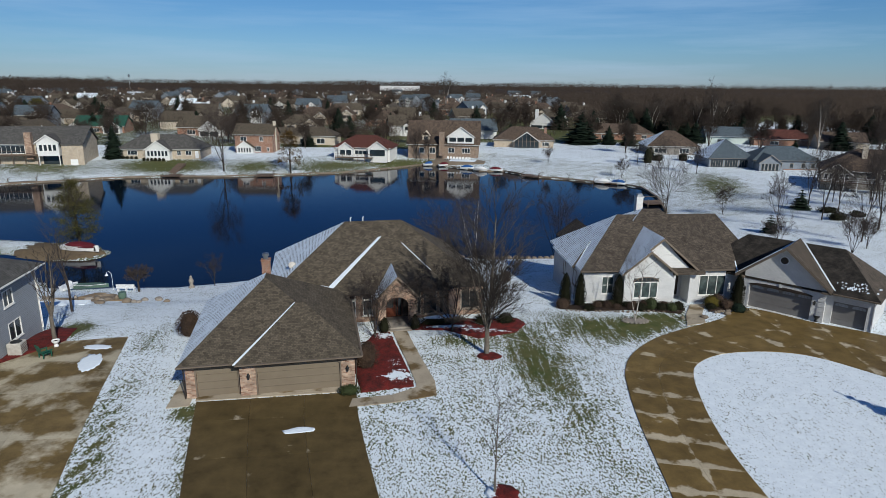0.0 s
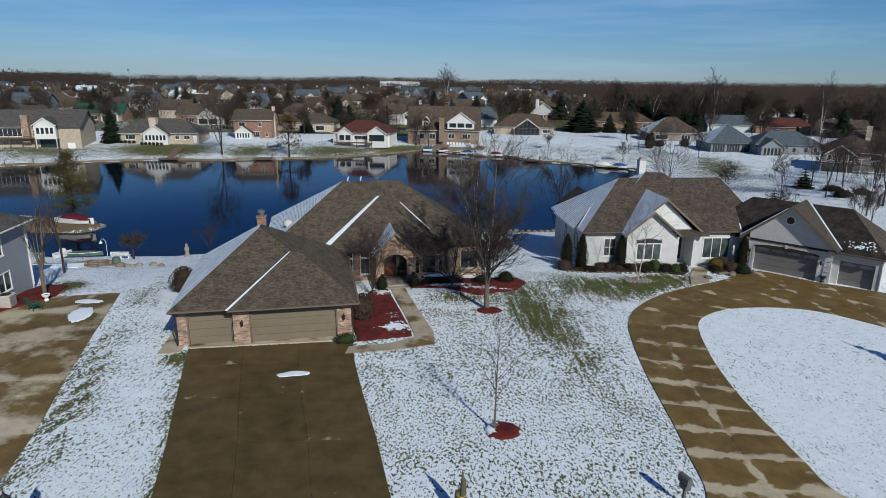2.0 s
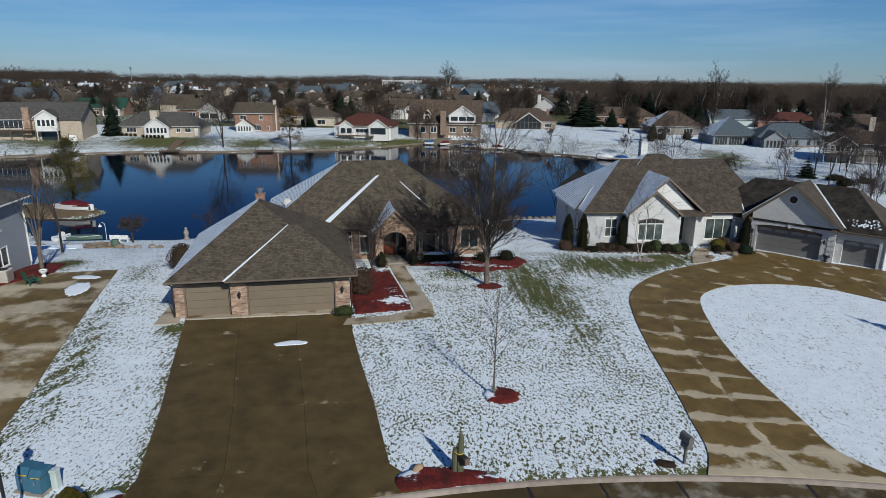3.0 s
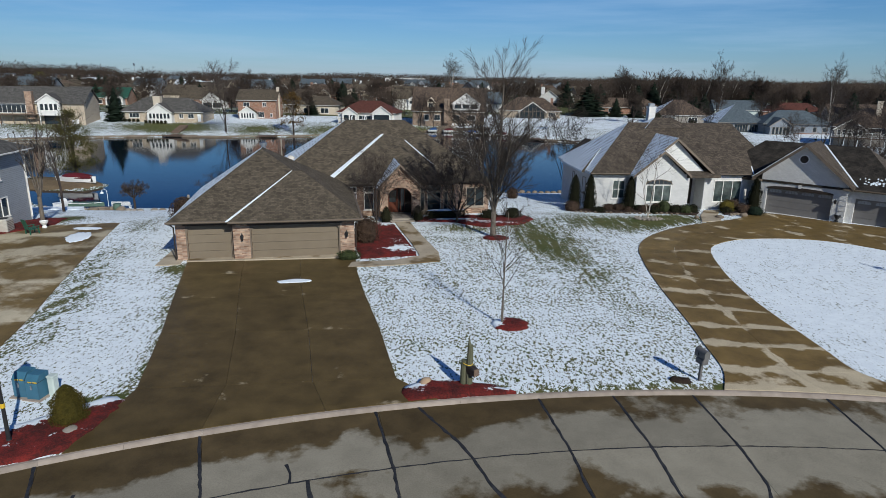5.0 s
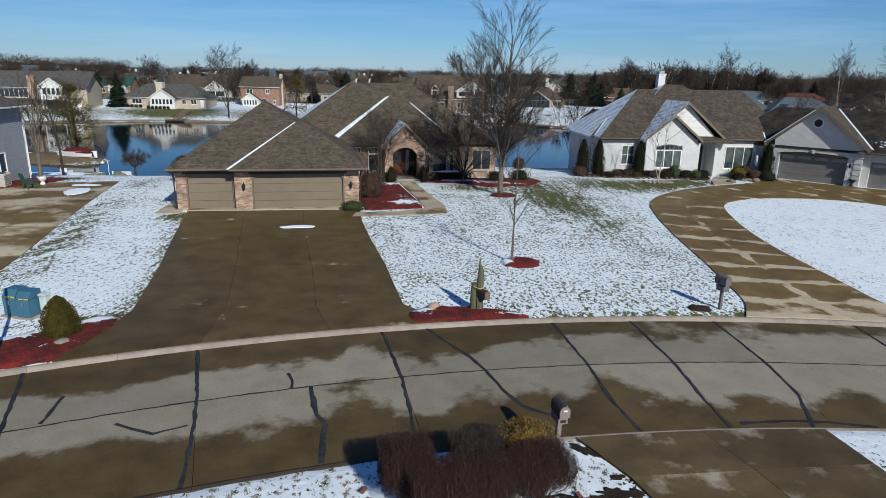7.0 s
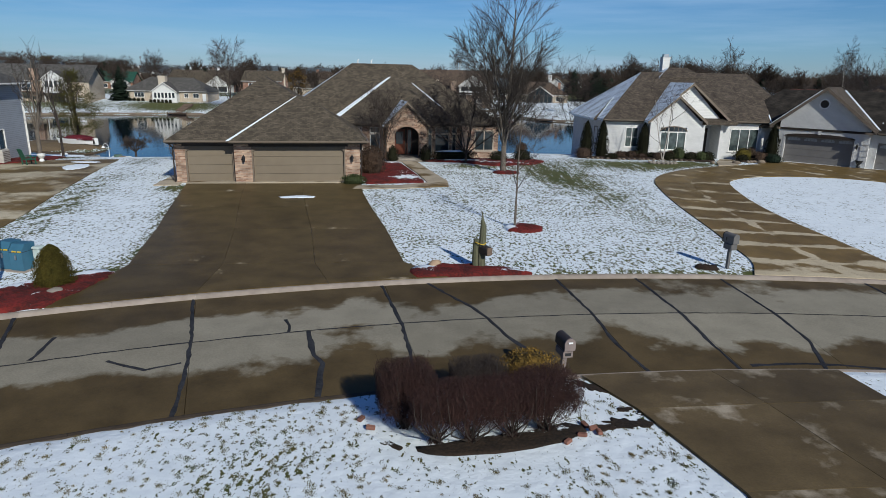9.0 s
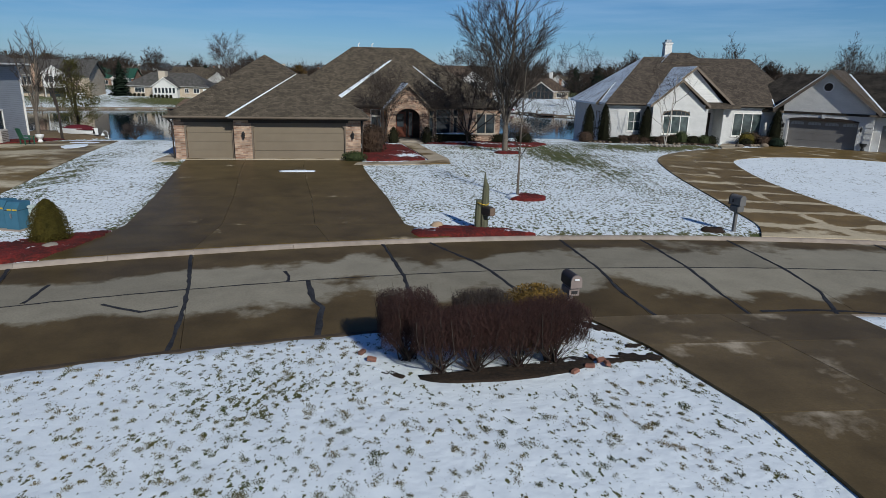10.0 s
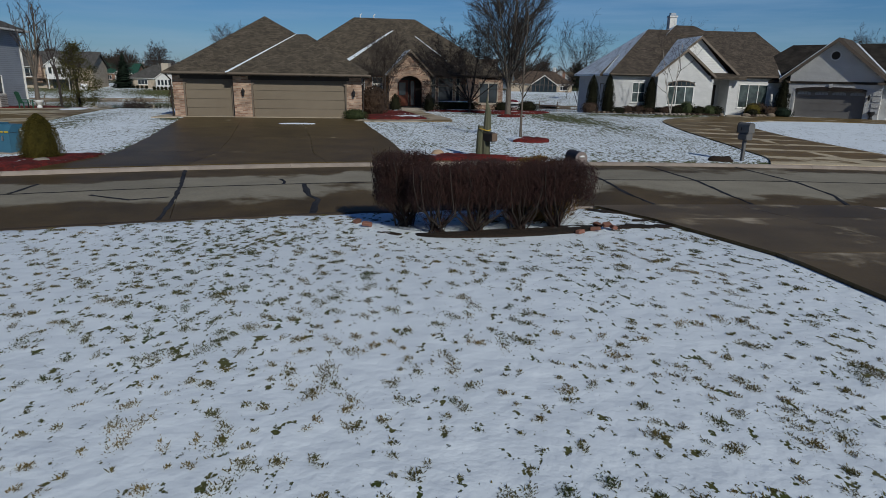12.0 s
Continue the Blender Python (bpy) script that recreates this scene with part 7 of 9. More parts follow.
# stock trees, repeated among the houses over the lake
stock = [tree("tree", "dark leafless street tree among far houses", x, y, 100 + i, h, 0.22, BARK_DK, WOODS, z=-1.2, fork=0.15, leaders=6, spread=0.34, levels=3, kids=6, twig=0.035, group="bare trees over the lake")
         for i, (x, y, h) in enumerate(((-118, 232, 10), (-70, 222, 10), (-112, 246, 12), (40, 275, 11)))]
stock.append(tree("tree", "tall pale-barked leafless tree rising over the woods", 8.6, 428, 108, 21, 0.3, BARK_WHITE, BARK, z=0.5, fork=0.2, leaders=4, spread=0.3, levels=3, kids=5, twig=0.06))
copy_thing(stock[-1], pose(112, 253, -1, 0, 0, 70) @ Matrix.Diagonal((0.55, 0.55, 0.9, 1)))
copy_thing(stock[-1], pose(125.6, 203.5, -1, 0, 0, 160) @ Matrix.Diagonal((0.5, 0.5, 0.8, 1)))
rng = random.Random(5)
n = 0
for _ in range(3000):
    if n >= 170:
        break
    y = 195 + 330 * rng.random() ** 1.2
    x = (-0.74 + 1.5 * rng.random()) * y
    if shore_dist(x, y) < (14 if y < 230 else 25) or (35 < x < 62 and y < 232):
        continue
    if any(math.hypot(x - a, y - b) < 9.5 for a, b in taken):
        continue
    s = rng.choice(stock[:4])
    k = rng.uniform(0.55, 1.0)
    o = copy_thing(s, pose(x, y, -1.0 + 0.002 * (y - 195), 0, 0, rng.uniform(0, 360)) @ Matrix.Diagonal((k, k, k, 1)))
    n += 1


def woods(name, label, seed, spots, material):
    """Far leafless woods as one mesh: trunks and sprays of thin twigs."""
    rng = random.Random(seed)
    m = M()
    for x, y, z, h in spots:
        r = 0.012 * h
        m.v += [(x - r, y, z - 1), (x + r, y, z - 1), (x, y, z + h * 0.8)]
        k = len(m.v)
        m.f.append((k - 3, k - 2, k - 1))
        cw = h * rng.uniform(0.24, 0.40)
        far = y > 560
        cw *= 1.7 if far else 1.0
        for _ in range(42 if far else 90):
            a = rng.uniform(0, 2 * math.pi)
            t = rng.uniform(0.18, 1.0)
            q = cw * math.sqrt(max(0.04, 1 - (2 * t - 1.12) ** 2)) * rng.random() ** 0.6
            ca, sa = math.cos(a), math.sin(a)
            L = h * rng.uniform(0.06, 0.15)
            up, out = rng.uniform(0.2, 1.0), rng.uniform(-0.3, 1.0)
            w = (0.022 if far else 0.011) * h * rng.uniform(0.5, 1.6)
            bx, by, bz = x + q * ca, y + q * sa, z + h * t * 0.92
            m.v += [(bx - w * 0.7, by, bz), (bx + w * 0.7, by, bz + w * 0.4), (bx + L * out * ca, by + L * out * sa, bz + L * up)]
            k = len(m.v)
            m.f.append((k - 3, k - 2, k - 1))
    return single(name, m, material, label, "woods", kind="stuff")


rng = random.Random(77)
spots = []
for _ in range(4600):
    y = 252 + 480 * rng.random() ** 1.15
    x = 70 + 0.10 * (y - 255) + (0.78 * y - 70) * rng.random() ** 0.8
    if x < 150 and y < 275:
        continue
    if blob(x, y, 190, 330, 34, 60, -0.45) > 0.3 or blob(x, y, 165, 274, 16, 9, -0.3) > 0.3 or math.hypot(x - 130, y - 235) < 30:
        continue
    spots.append((x, y, -0.6, rng.uniform(8, 14.5) + 4.5 * max(0.0, noise.noise(Vector((x * 0.03, y * 0.01, 9)))) + 3 * rng.random() ** 4))
woods("woods", "brown leafless woods beyond the lakeside houses", 1, spots, WOODS)
spots = []
for _ in range(6200):
    y = 620 + 1500 * rng.random() ** 1.6
    x = (-0.78 + 1.56 * rng.random()) * y
    spots.append((x, y, 1.5 + 0.0012 * y, rng.uniform(8, 13) * (1 + 0.5 * noise.noise(Vector((x * 0.012, y * 0.003, 1)))) + (7 if x < -0.5 * y else 0)))
for _ in range(3600):
    y = 1500 + 900 * rng.random()
    x = (-0.78 + 1.56 * rng.random()) * y
    spots.append((x, y, 2.5, rng.uniform(15, 21) * (1 + 0.55 * noise.noise(Vector((x * 0.006, 0.5, 7)))) + (6 if x < -0.5 * y else 0)))
for _ in range(2600):
    y = 2450 + 1500 * rng.random()
    x = (-0.78 + 1.56 * rng.random()) * y
    spots.append((x, y, 4.0, rng.uniform(15, 25) * (1 + 0.45 * noise.noise(Vector((x * 0.004, 0.5, 3))) + 0.5 * noise.noise(Vector((x * 0.02, 2.5, 3)))) + (9 if x < -0.5 * y else 0)))
for _ in range(1200):
    y = 400 + 440 * rng.random()
    x = (-0.78 + 0.95 * rng.random()) * y
    spots.append((x, y, 0.8, rng.uniform(5, 11)))
woods("woods", "hazy leafless woods along the horizon", 2, spots, WOODS)
spots = []
for _ in range(3900):
    y = 214 + 480 * rng.random() ** 1.1
    x = (-0.75 + 1.0 * rng.random()) * y
    if any(math.hypot(x - a, y - b) < 9.5 for a, b in taken) or shore_dist(x, y) < 30 or (x > -12 and y < 262):
        continue
    if noise.noise(Vector((x * 0.03, y * 0.02, 5))) < -0.25:
        continue
    spots.append((x, y, -0.6, rng.uniform(4, 9) + 3.5 * rng.random() ** 3))
woods("garden_trees", "leafless garden trees and hedges between far houses", 3, spots, WOODS)


def conifer(rng, h, r, needles, tiers=16, sag=0.25, start=0.04, gap=0.0, sprays=5):
    """A conifer: (trunk, crown) with drooping sprays of foliage in uneven tiers."""
    trunk = M().tube([(0, 0, -0.3), (0, 0, h * 0.5), (0, 0, h * 0.97)], [0.03 * h, 0.02 * h, 0.004 * h], 7)
    m = M()
    for t in range(tiers):
        f = t / (tiers - 1)
        z = h * (start + (0.97 - start) * f)
        rr = r * (1 - f) ** 0.85 * rng.uniform(0.8, 1.1) + 0.05 * r
        cnt = max(5, int(15 * (1 - f) + 5))
        for c in range(cnt):
            if rng.random() < gap:
                continue
            a = 2 * math.pi * (c + rng.random()) / cnt
            q = rr * rng.uniform(0.7, 1.1)
            ca, sa = math.cos(a), math.sin(a)
            for s in range(sprays):
                k = (s + 1) / sprays
                w = q * 0.58 * rng.uniform(0.7, 1.2) * (1.15 - 0.5 * k)
                p0 = q * (k - 0.9 / sprays)
                z0, z1 = z - sag * q * (k - 0.5 / sprays) + rng.uniform(-0.05, 0.1) * h * 0.1, z - sag * q * k - 0.03 * h * rng.random()
                m.v += [(p0 * ca, p0 * sa, z0), (q * k * ca + w * sa, q * k * sa - w * ca, z1), (q * (k + 0.12) * ca, q * (k + 0.12) * sa, z1 - 0.01 * h), (q * k * ca - w * sa, q * k * sa + w * ca, z1 + 0.012 * h)]
                n = len(m.v)
                m.f += [(n - 4, n - 3, n - 2), (n - 4, n - 2, n - 1)]
    return trunk, m


def evergreen(name, label, x, y, seed, h, r, needles, z=None, **kw):
    tr, cr = conifer(random.Random(seed), h, r, needles, **kw)
    t = thing(name, pose(x, y, land(x, y) if z is None else z), label, "evergreen tree")
    part("trunk", tr, BARK_DK, t)
    part("crown", cr, needles, t)
    return t


def clumpy(name, label, x, y, z, seed, h, r, foot, needles, clumps, per, size, category="tree", taper=0.0):
    """A tree that holds loose clumps of foliage on real limbs, with gaps between them."""
    rng = random.Random(seed)
    tr, cr = bare_tree(rng, h * 0.95, 0.02 * h, fork=0.2, leaders=3, spread=0.25, levels=2, kids=6, twig=0.02)
    t = thing(name, pose(x, y, z), label, category)
    tr.add(cr)
    part("trunk", tr, BARK_DK, t)
    m = M()
    for _ in range(clumps):
        f = rng.random() ** 0.8
        zc = h * (foot + (1 - foot) * f)
        rc = r * math.sqrt(max(0.03, 1 - (1.7 * f - 0.6) ** 2)) if f > 0.35 else r * (0.75 + 0.7 * f)
        rc *= 1 - taper * f
        a = rng.uniform(0, 2 * math.pi)
        q = rc * rng.random() ** 0.45
        c = Vector((q * math.cos(a), q * math.sin(a), zc))
        for _k in range(per):
            p = c + Vector((rng.gauss(0, 1), rng.gauss(0, 1), rng.gauss(0, 0.6))) * r * 0.13
            d1 = Vector((rng.gauss(0, 1), rng.gauss(0, 1), rng.gauss(0.2, 0.7))).normalized() * size * rng.uniform(0.6, 1.4)
            d2 = d1.cross(Vector((rng.gauss(0, 1), rng.gauss(0, 1), rng.gauss(0, 1)))).normalized() * size * 0.3
            m.v += [tuple(p - d1 * 0.5), tuple(p + d2), tuple(p + d1 * 0.5), tuple(p - d2)]
            n = len(m.v)
            m.f.append((n - 4, n - 3, n - 2, n - 1))
    part("crown", m, needles, t)
    return t


clumpy("pine", "bushy yellow-green pine on the spit", -53.3, 91.4, -3.4, 1, 9.8, 3.5, 0.06, NEEDLE_YEL, 135, 95, 0.17, "evergreen tree", 0.4)
spruce = evergreen("spruce", "dark dense spruce beside the long lake house", -93.5, 184.0, 2, 10.0, 3.3, NEEDLE, tiers=22)
SPRUCES_EAST = ((55.3, 236, 12.0), (64.6, 232.5, 7.2), (65, 188, 4.5), (88, 262, 13), (95, 258, 12), (100, 240, 9), (110, 190, 6), (118, 262, 12), (126, 256, 10), (104, 268, 14), (152, 262, 11), (168, 240, 12), (176, 236, 9), (190, 262, 12), (84, 268, 12), (60, 300, 13), (140, 285, 13), (140.2, 215.1, 10.5), (58, 245, 10.5), (71.1, 228.9, 8), (94.6, 254, 10.5), (161.5, 290, 9), (116.6, 243.9, 7.5), (135, 268, 11), (100, 248, 8), (66, 262, 12), (80, 258, 12), (122, 275, 12), (148, 246, 8), (178, 255, 11))
SPRUCES_WEST = ((-40.9, 271, 11.5), (-34, 254.5, 9.2), (-44.1, 219, 6.5), (20, 300, 12), (-150, 290, 12), (28, 232, 8), (-128, 330, 13), (-60, 360, 12), (-190, 360, 13), (-90, 300, 11), (-140, 262, 9), (-100, 268, 10), (-30, 330, 11), (-80, 350, 12), (-210, 330, 12), (-20, 290, 9), (-160, 400, 13), (0, 390, 12), (-110, 430, 12), (-240, 430, 12), (5, 240, 6), (-62, 255, 8), (-118, 216, 7))
for x, y, h in SPRUCES_EAST + SPRUCES_WEST:
    k = h / 10.0
    wid = 1.9 if (x, h) == (55.3, 12.0) else 1.35
    copy_thing(spruce, pose(x, y, land(x, y) if y < 220 else -0.9, 0, 0, 37 * x) @ Matrix.Diagonal((k * wid, k * wid, k, 1)))["label"] = "dark dense spruce among the far houses"
clumpy("tree", "dark green bushy evergreen behind the long lake house", -179.7, 291, -0.5, 3, 12, 5.5, 0.1, NEEDLE_YEL, 120, 22, 0.8, "evergreen tree")
clumpy("tree", "golden-brown shore tree still in leaf across the lake", -39.8, 171.6, land(-39.8, 171.6), 4, 11.0, 3.6, 0.2, BRONZE, 60, 24, 0.42)
evergreen("pine", "small green pine on the snowy slope", 52.7, 96.0, 5, 3.4, 1.6, NEEDLE, tiers=9)
evergreen("pine", "small dark pine by the white fence", 68.2, 114.3, 6, 4.2, 2.0, NEEDLE, tiers=9)


def leafy(rng, prof, n, size, sx=1.0, sy=1.0, inner=0.72):
    """A shrub's foliage: n small leaf cards on a rounded body given by (radius, height) pairs, over a dark inner body."""
    m = M()
    if inner:
        m.lathe([(r * inner + 0.01, z * (0.93 if inner < 0.8 else 0.97)) for r, z in prof], 14, wob=0.25 if inner < 0.8 else 0.08, rng=rng, sx=sx, sy=sy)
    zs = [p[1] for p in prof]
    for _ in range(n):
        z = rng.uniform(zs[0], zs[-1])
        r = lerp(z, [(b, a) for a, b in prof])
        a = rng.uniform(0, 2 * math.pi)
        q = r * rng.uniform(0.66, 1.12) * (1 + 0.13 * noise.noise(Vector((math.cos(a) * 2.2, math.sin(a) * 2.2, z * 2.5))))
        p = Vector((sx * q * math.cos(a), sy * q * math.sin(a), z + rng.uniform(-0.4, 0.6) * size))
        d1 = Vector((rng.gauss(0, 1), rng.gauss(0, 1), rng.gauss(0, 1))).normalized() * size * 1.25 * rng.uniform(0.6, 1.3)
        d2 = d1.cross(Vector((rng.gauss(0, 1), rng.gauss(0, 1), rng.gauss(0, 1)))).normalized() * size * 0.55
        m.v += [tuple(p - d1 * 0.5), tuple(p + d2 * 0.5), tuple(p + d1 * 0.5), tuple(p - d2 * 0.5)]
        k = len(m.v)
        m.f.append((k - 4, k - 3, k - 2, k - 1))
    return m


def shrub(name, label, x, y, seed, prof, n, size, material, sx=1.0, sy=1.0, rot=0, group="", inner=0.72):
    return single(name, leafy(random.Random(seed), prof, n, size, sx, sy, inner), material, label, "shrub", group, at=pose(x, y, land(x, y), 0, 0, rot))


def dome(r, h, base=0.0):
    return [(r * 0.75, base), (r * 0.97, base + h * 0.25), (r, base + h * 0.45), (r * 0.86, base + h * 0.75), (r * 0.5, base + h * 0.94), (0.02, base + h)]


shrub("conical_shrub", "dense olive-green dwarf spruce with flecks of snow", -13.1, 20.0, 1, [(0.43, 0.02), (0.53, 0.2), (0.55, 0.42), (0.48, 0.78), (0.35, 1.05), (0.20, 1.27), (0.04, 1.40)], 12000, 0.040, YEW, inner=0.79)
shrub("boxwood", "low clipped green boxwood at the garage corner", -6.4, 39.4, 2, dome(0.62, 0.6), 1500, 0.07, BOXWOOD, 1.2, 0.8, 11)
shrub("shrub", "tall brown dry shrub beside the garage", -5.75, 43.6, 3, dome(0.95, 1.9), 2200, 0.10, BROWNLEAF)
shrub("shrub", "small dark conical yew by the front walk", -4.85, 50.2, 4, [(0.4, 0), (0.5, 0.4), (0.35, 0.95), (0.03, 1.3)], 1100, 0.08, CEDAR)
shrub("shrub", "small dark conical yew by the entry", -2.3, 50.9, 5, [(0.4, 0), (0.5, 0.4), (0.35, 0.95), (0.03, 1.3)], 1100, 0.08, CEDAR)
shrub("hedge", "low dark clipped hedge capped with snow", 0.0, 51.9, 6, [(0.62, 0), (0.7, 0.2), (0.68, 0.65), (0.5, 0.75)], 2400, 0.08, CEDAR, 2.7, 0.75, 11)
single("snow_patch", M().lathe([(0.5, 0.0), (0.62, 0.03), (0.3, 0.09), (0.02, 0.1)], 14, sx=2.6, sy=0.7), SNOW, "snow lying on the low hedge", "snow", at=pose(0.0, 51.9, land(0, 51.9) + 0.73, 0, 0, 11))
shrub("shrub", "rounded dark shrub below the windows", 3.6, 52.0, 7, dome(0.8, 0.8), 1300, 0.08, CEDAR)
shrub("shrub", "rounded dark shrub at the house corner", 5.6, 52.4, 8, dome(0.85, 0.9), 1300, 0.08, CEDAR)
shrub("shrub", "round tan shrub near the water", 7.5, 67.9, 9, dome(0.62, 1.15), 1100, 0.11, BROWNLEAF)
shrub("shrub", "rounded brown shrub behind the garage", -21.0, 49.9, 10, dome(1.05, 2.0), 2300, 0.11, BROWNLEAF)
CED = [(0.5, 0), (0.62, 0.5), (0.6, 1.4), (0.42, 2.3), (0.2, 2.9), (0.02, 3.2)]
for i, (x, y, k) in enumerate(((12.0, 57.6, 1.0), (13.3, 57.2, 1.02), (17.1, 57.5, 0.98), (28.7, 57.5, 1.0))):
    o = shrub("arborvitae", "tall narrow dark arborvitae against the white wall", x, y, 20 + i, [(r * k * 0.95, z * k) for r, z in CED], 3200, 0.09, CEDAR, group="arborvitae along the white house")
for i, (x, y, r, h, mt) in enumerate(((14.9, 56.6, 0.6, 0.65, BROWNLEAF), (15.8, 56.5, 0.55, 0.7, BROWNLEAF), (18.0, 56.2, 0.55, 0.6, BROWNLEAF), (18.9, 55.9, 0.6, 0.7, CEDAR), (19.9, 56.3, 0.75, 1.15, BOXWOOD), (20.8, 55.9, 0.6, 0.75, CEDAR), (21.7, 55.8, 0.65, 0.85, BOXWOOD), (22.5, 56.2, 0.6, 0.8, CEDAR),
                                     (26.1, 57.2, 0.95, 1.1, YEW), (27.3, 56.6, 0.85, 0.9, BROWNLEAF), (28.1, 55.8, 0.8, 0.8, PALE_GREEN), (11.6, 56.6, 0.8, 0.9, BROWNLEAF), (15.3, 56.9, 0.6, 0.6, CEDAR), (16.2, 56.9, 0.55, 0.7, CEDAR), (17.7, 56.7, 0.5, 0.6, CEDAR), (18.4, 56.6, 0.6, 0.65, BROWNLEAF), (19.3, 56.5, 0.6, 0.8, BROWNLEAF), (20.3, 56.6, 0.55, 0.7, CEDAR), (21.2, 56.5, 0.6, 0.7, BROWNLEAF), (26.8, 57.6, 0.9, 1.2, BROWNLEAF), (25.7, 56.4, 0.5, 0.6, CEDAR), (16.6, 56.2, 0.5, 0.5, BROWNLEAF), (13.9, 55.9, 0.6, 0.5, CEDAR))):
    shrub("shrub", "rounded winter shrub in the white house's planting bed", x, y, 40 + i, dome(r, h), 900, 0.075, mt if mt is not PALE_GREEN else NEEDLE, group="foundation shrubs")
for i, (x, y) in enumerate(((-83.6, 180.6), (-82.5, 180.6), (-81.4, 180.6), (-80.3, 180.6), (-79.2, 180.6), (-78.1, 180.6), (-90.5, 182.8), (-89.3, 182.8), (-88.1, 182.8), (-86.9, 182.9))):
    shrub("shrub", "clipped dark shrub before the sunroom", x, y, 70 + i, dome(0.5, 0.9), 160, 0.16, CEDAR, group="clipped shrubs over the lake")


def hedge_bush(x, y, w, d, h, seed, material, label, stems=230, foot=0.38):
    """A clipped leafless hedge shrub: stems fan out of the base into dense fine twigs cut off at a box-like outline."""
    rng = random.Random(seed)
    wood, tw_ = M(), M()

    def strip(m, pts, w0, w1):
        a = rng.uniform(0, math.pi)
        o = Vector((math.cos(a), math.sin(a), 0))
        prev = None
        for i, p in enumerate(pts):
            ww = w0 + (w1 - w0) * i / (len(pts) - 1)
            row = (p - o * ww, p + o * ww)
            if prev:
                m.poly([prev[0], prev[1], row[1], row[0]])
            prev = row

    def inside(p):
        q = max(abs(p.x) / (w / 2), abs(p.y) / (d / 2))
        return p.z < h * (1.0 - 0.10 * max(0, q - 0.5) * 2) + rng.uniform(-0.02, 0.02) and (abs(p.x) / (w / 2)) ** 4 + (abs(p.y) / (d / 2)) ** 4 < 1.0 + rng.uniform(-0.05, 0.05)

    for s in range(int(stems * 0.35)):
        a = rng.uniform(0, 2 * math.pi)
        b = Vector((math.cos(a), math.sin(a), 0)) * rng.uniform(0, 0.16)
        tx, ty = rng.uniform(-0.5, 0.5) * w, rng.uniform(-0.5, 0.5) * d
        tip = Vector((tx, ty, h * rng.uniform(0.75, 1.0)))
        mid = Vector((tx * 0.8, ty * 0.8, h * rng.uniform(0.3, 0.5)))
        pts = [b, b.lerp(mid, 0.5) + Vector((rng.gauss(0, 0.02), rng.gauss(0, 0.02), 0)), mid, mid.lerp(tip, 0.5) + Vector((rng.gauss(0, 0.03), rng.gauss(0, 0.03), 0.02)), tip]
        if s % 5 == 0:
            wood.tube(pts, [0.016, 0.013, 0.010, 0.007, 0.004], 4, cap=False)
        else:
            strip(tw_, pts, 0.0045, 0.0016)
        for c in range(26):
            t = rng.uniform(0.35, 1.0)
            o = mid.lerp(tip, (t - 0.35) / 0.65)
            dirn = Vector((rng.gauss(0, 0.8), rng.gauss(0, 0.8), abs(rng.gauss(0.5, 0.7)))).normalized()
            L = rng.uniform(0.10, 0.32)
            e = o + dirn * L
            if inside(e):
                strip(tw_, [o, o.lerp(e, 0.5) + Vector((rng.gauss(0, 0.012), rng.gauss(0, 0.012), 0.01)), e], 0.0036, 0.0014)
    for _ in range(int(stems * 84)):
        o = Vector((rng.uniform(-0.5, 0.5) * w, rng.uniform(-0.5, 0.5) * d, h * rng.uniform(0.28, 0.995)))
        q = max(abs(o.x) / (w / 2), abs(o.y) / (d / 2))
        if o.z < h * (foot * (0.72 + 0.40 * q) + 0.14 * rng.random()):
            continue
        dirn = Vector((rng.gauss(0, 0.9), rng.gauss(0, 0.9), rng.gauss(0.3, 0.6))).normalized()
        e = o + dirn * rng.uniform(0.05, 0.14)
        if inside(e) and inside(o):
            strip(tw_, [o, e], 0.0034, 0.0015)
    t = thing("hedge_shrub", pose(x, y, land(x, y), 0, 0, 14), label, "shrub", "clipped hedge shrubs")
    part("stem_clump", wood, BARK, t)
    part("twig_mass", tw_, material, t)
    return t


hedge_bush(-1.58, 12.25, 1.15, 1.15, 1.38, 1, TWIG, "clipped leafless hedge shrub with reddish twigs, boxy and upright", 330, 0.22)
hedge_bush(-0.98, 11.66, 1.15, 1.0, 1.22, 2, TWIG, "clipped leafless hedge shrub, thin at the foot", 240)
hedge_bush(-0.32, 11.74, 1.25, 1.0, 1.24, 3, TWIG, "clipped leafless hedge shrub with many bare stems", 290)
hedge_bush(0.45, 11.92, 1.25, 1.0, 1.25, 4, TWIG, "clipped leafless hedge shrub with pale forked stems", 270)
hedge_bush(1.14, 12.2, 1.25, 1.15, 1.28, 5, TWIG, "clipped leafless hedge shrub beside the mailbox", 340)
hedge_bush(-0.15, 12.9, 1.2, 0.9, 1.2, 6, BARK_DK, "dark grey leafless shrub behind the hedge", 250)
shrub("golden_shrub", "golden-leaved evergreen shrub with flecks of snow", 0.95, 13.25, 90, dome(0.75, 1.2), 3600, 0.05, GOLDLEAF)


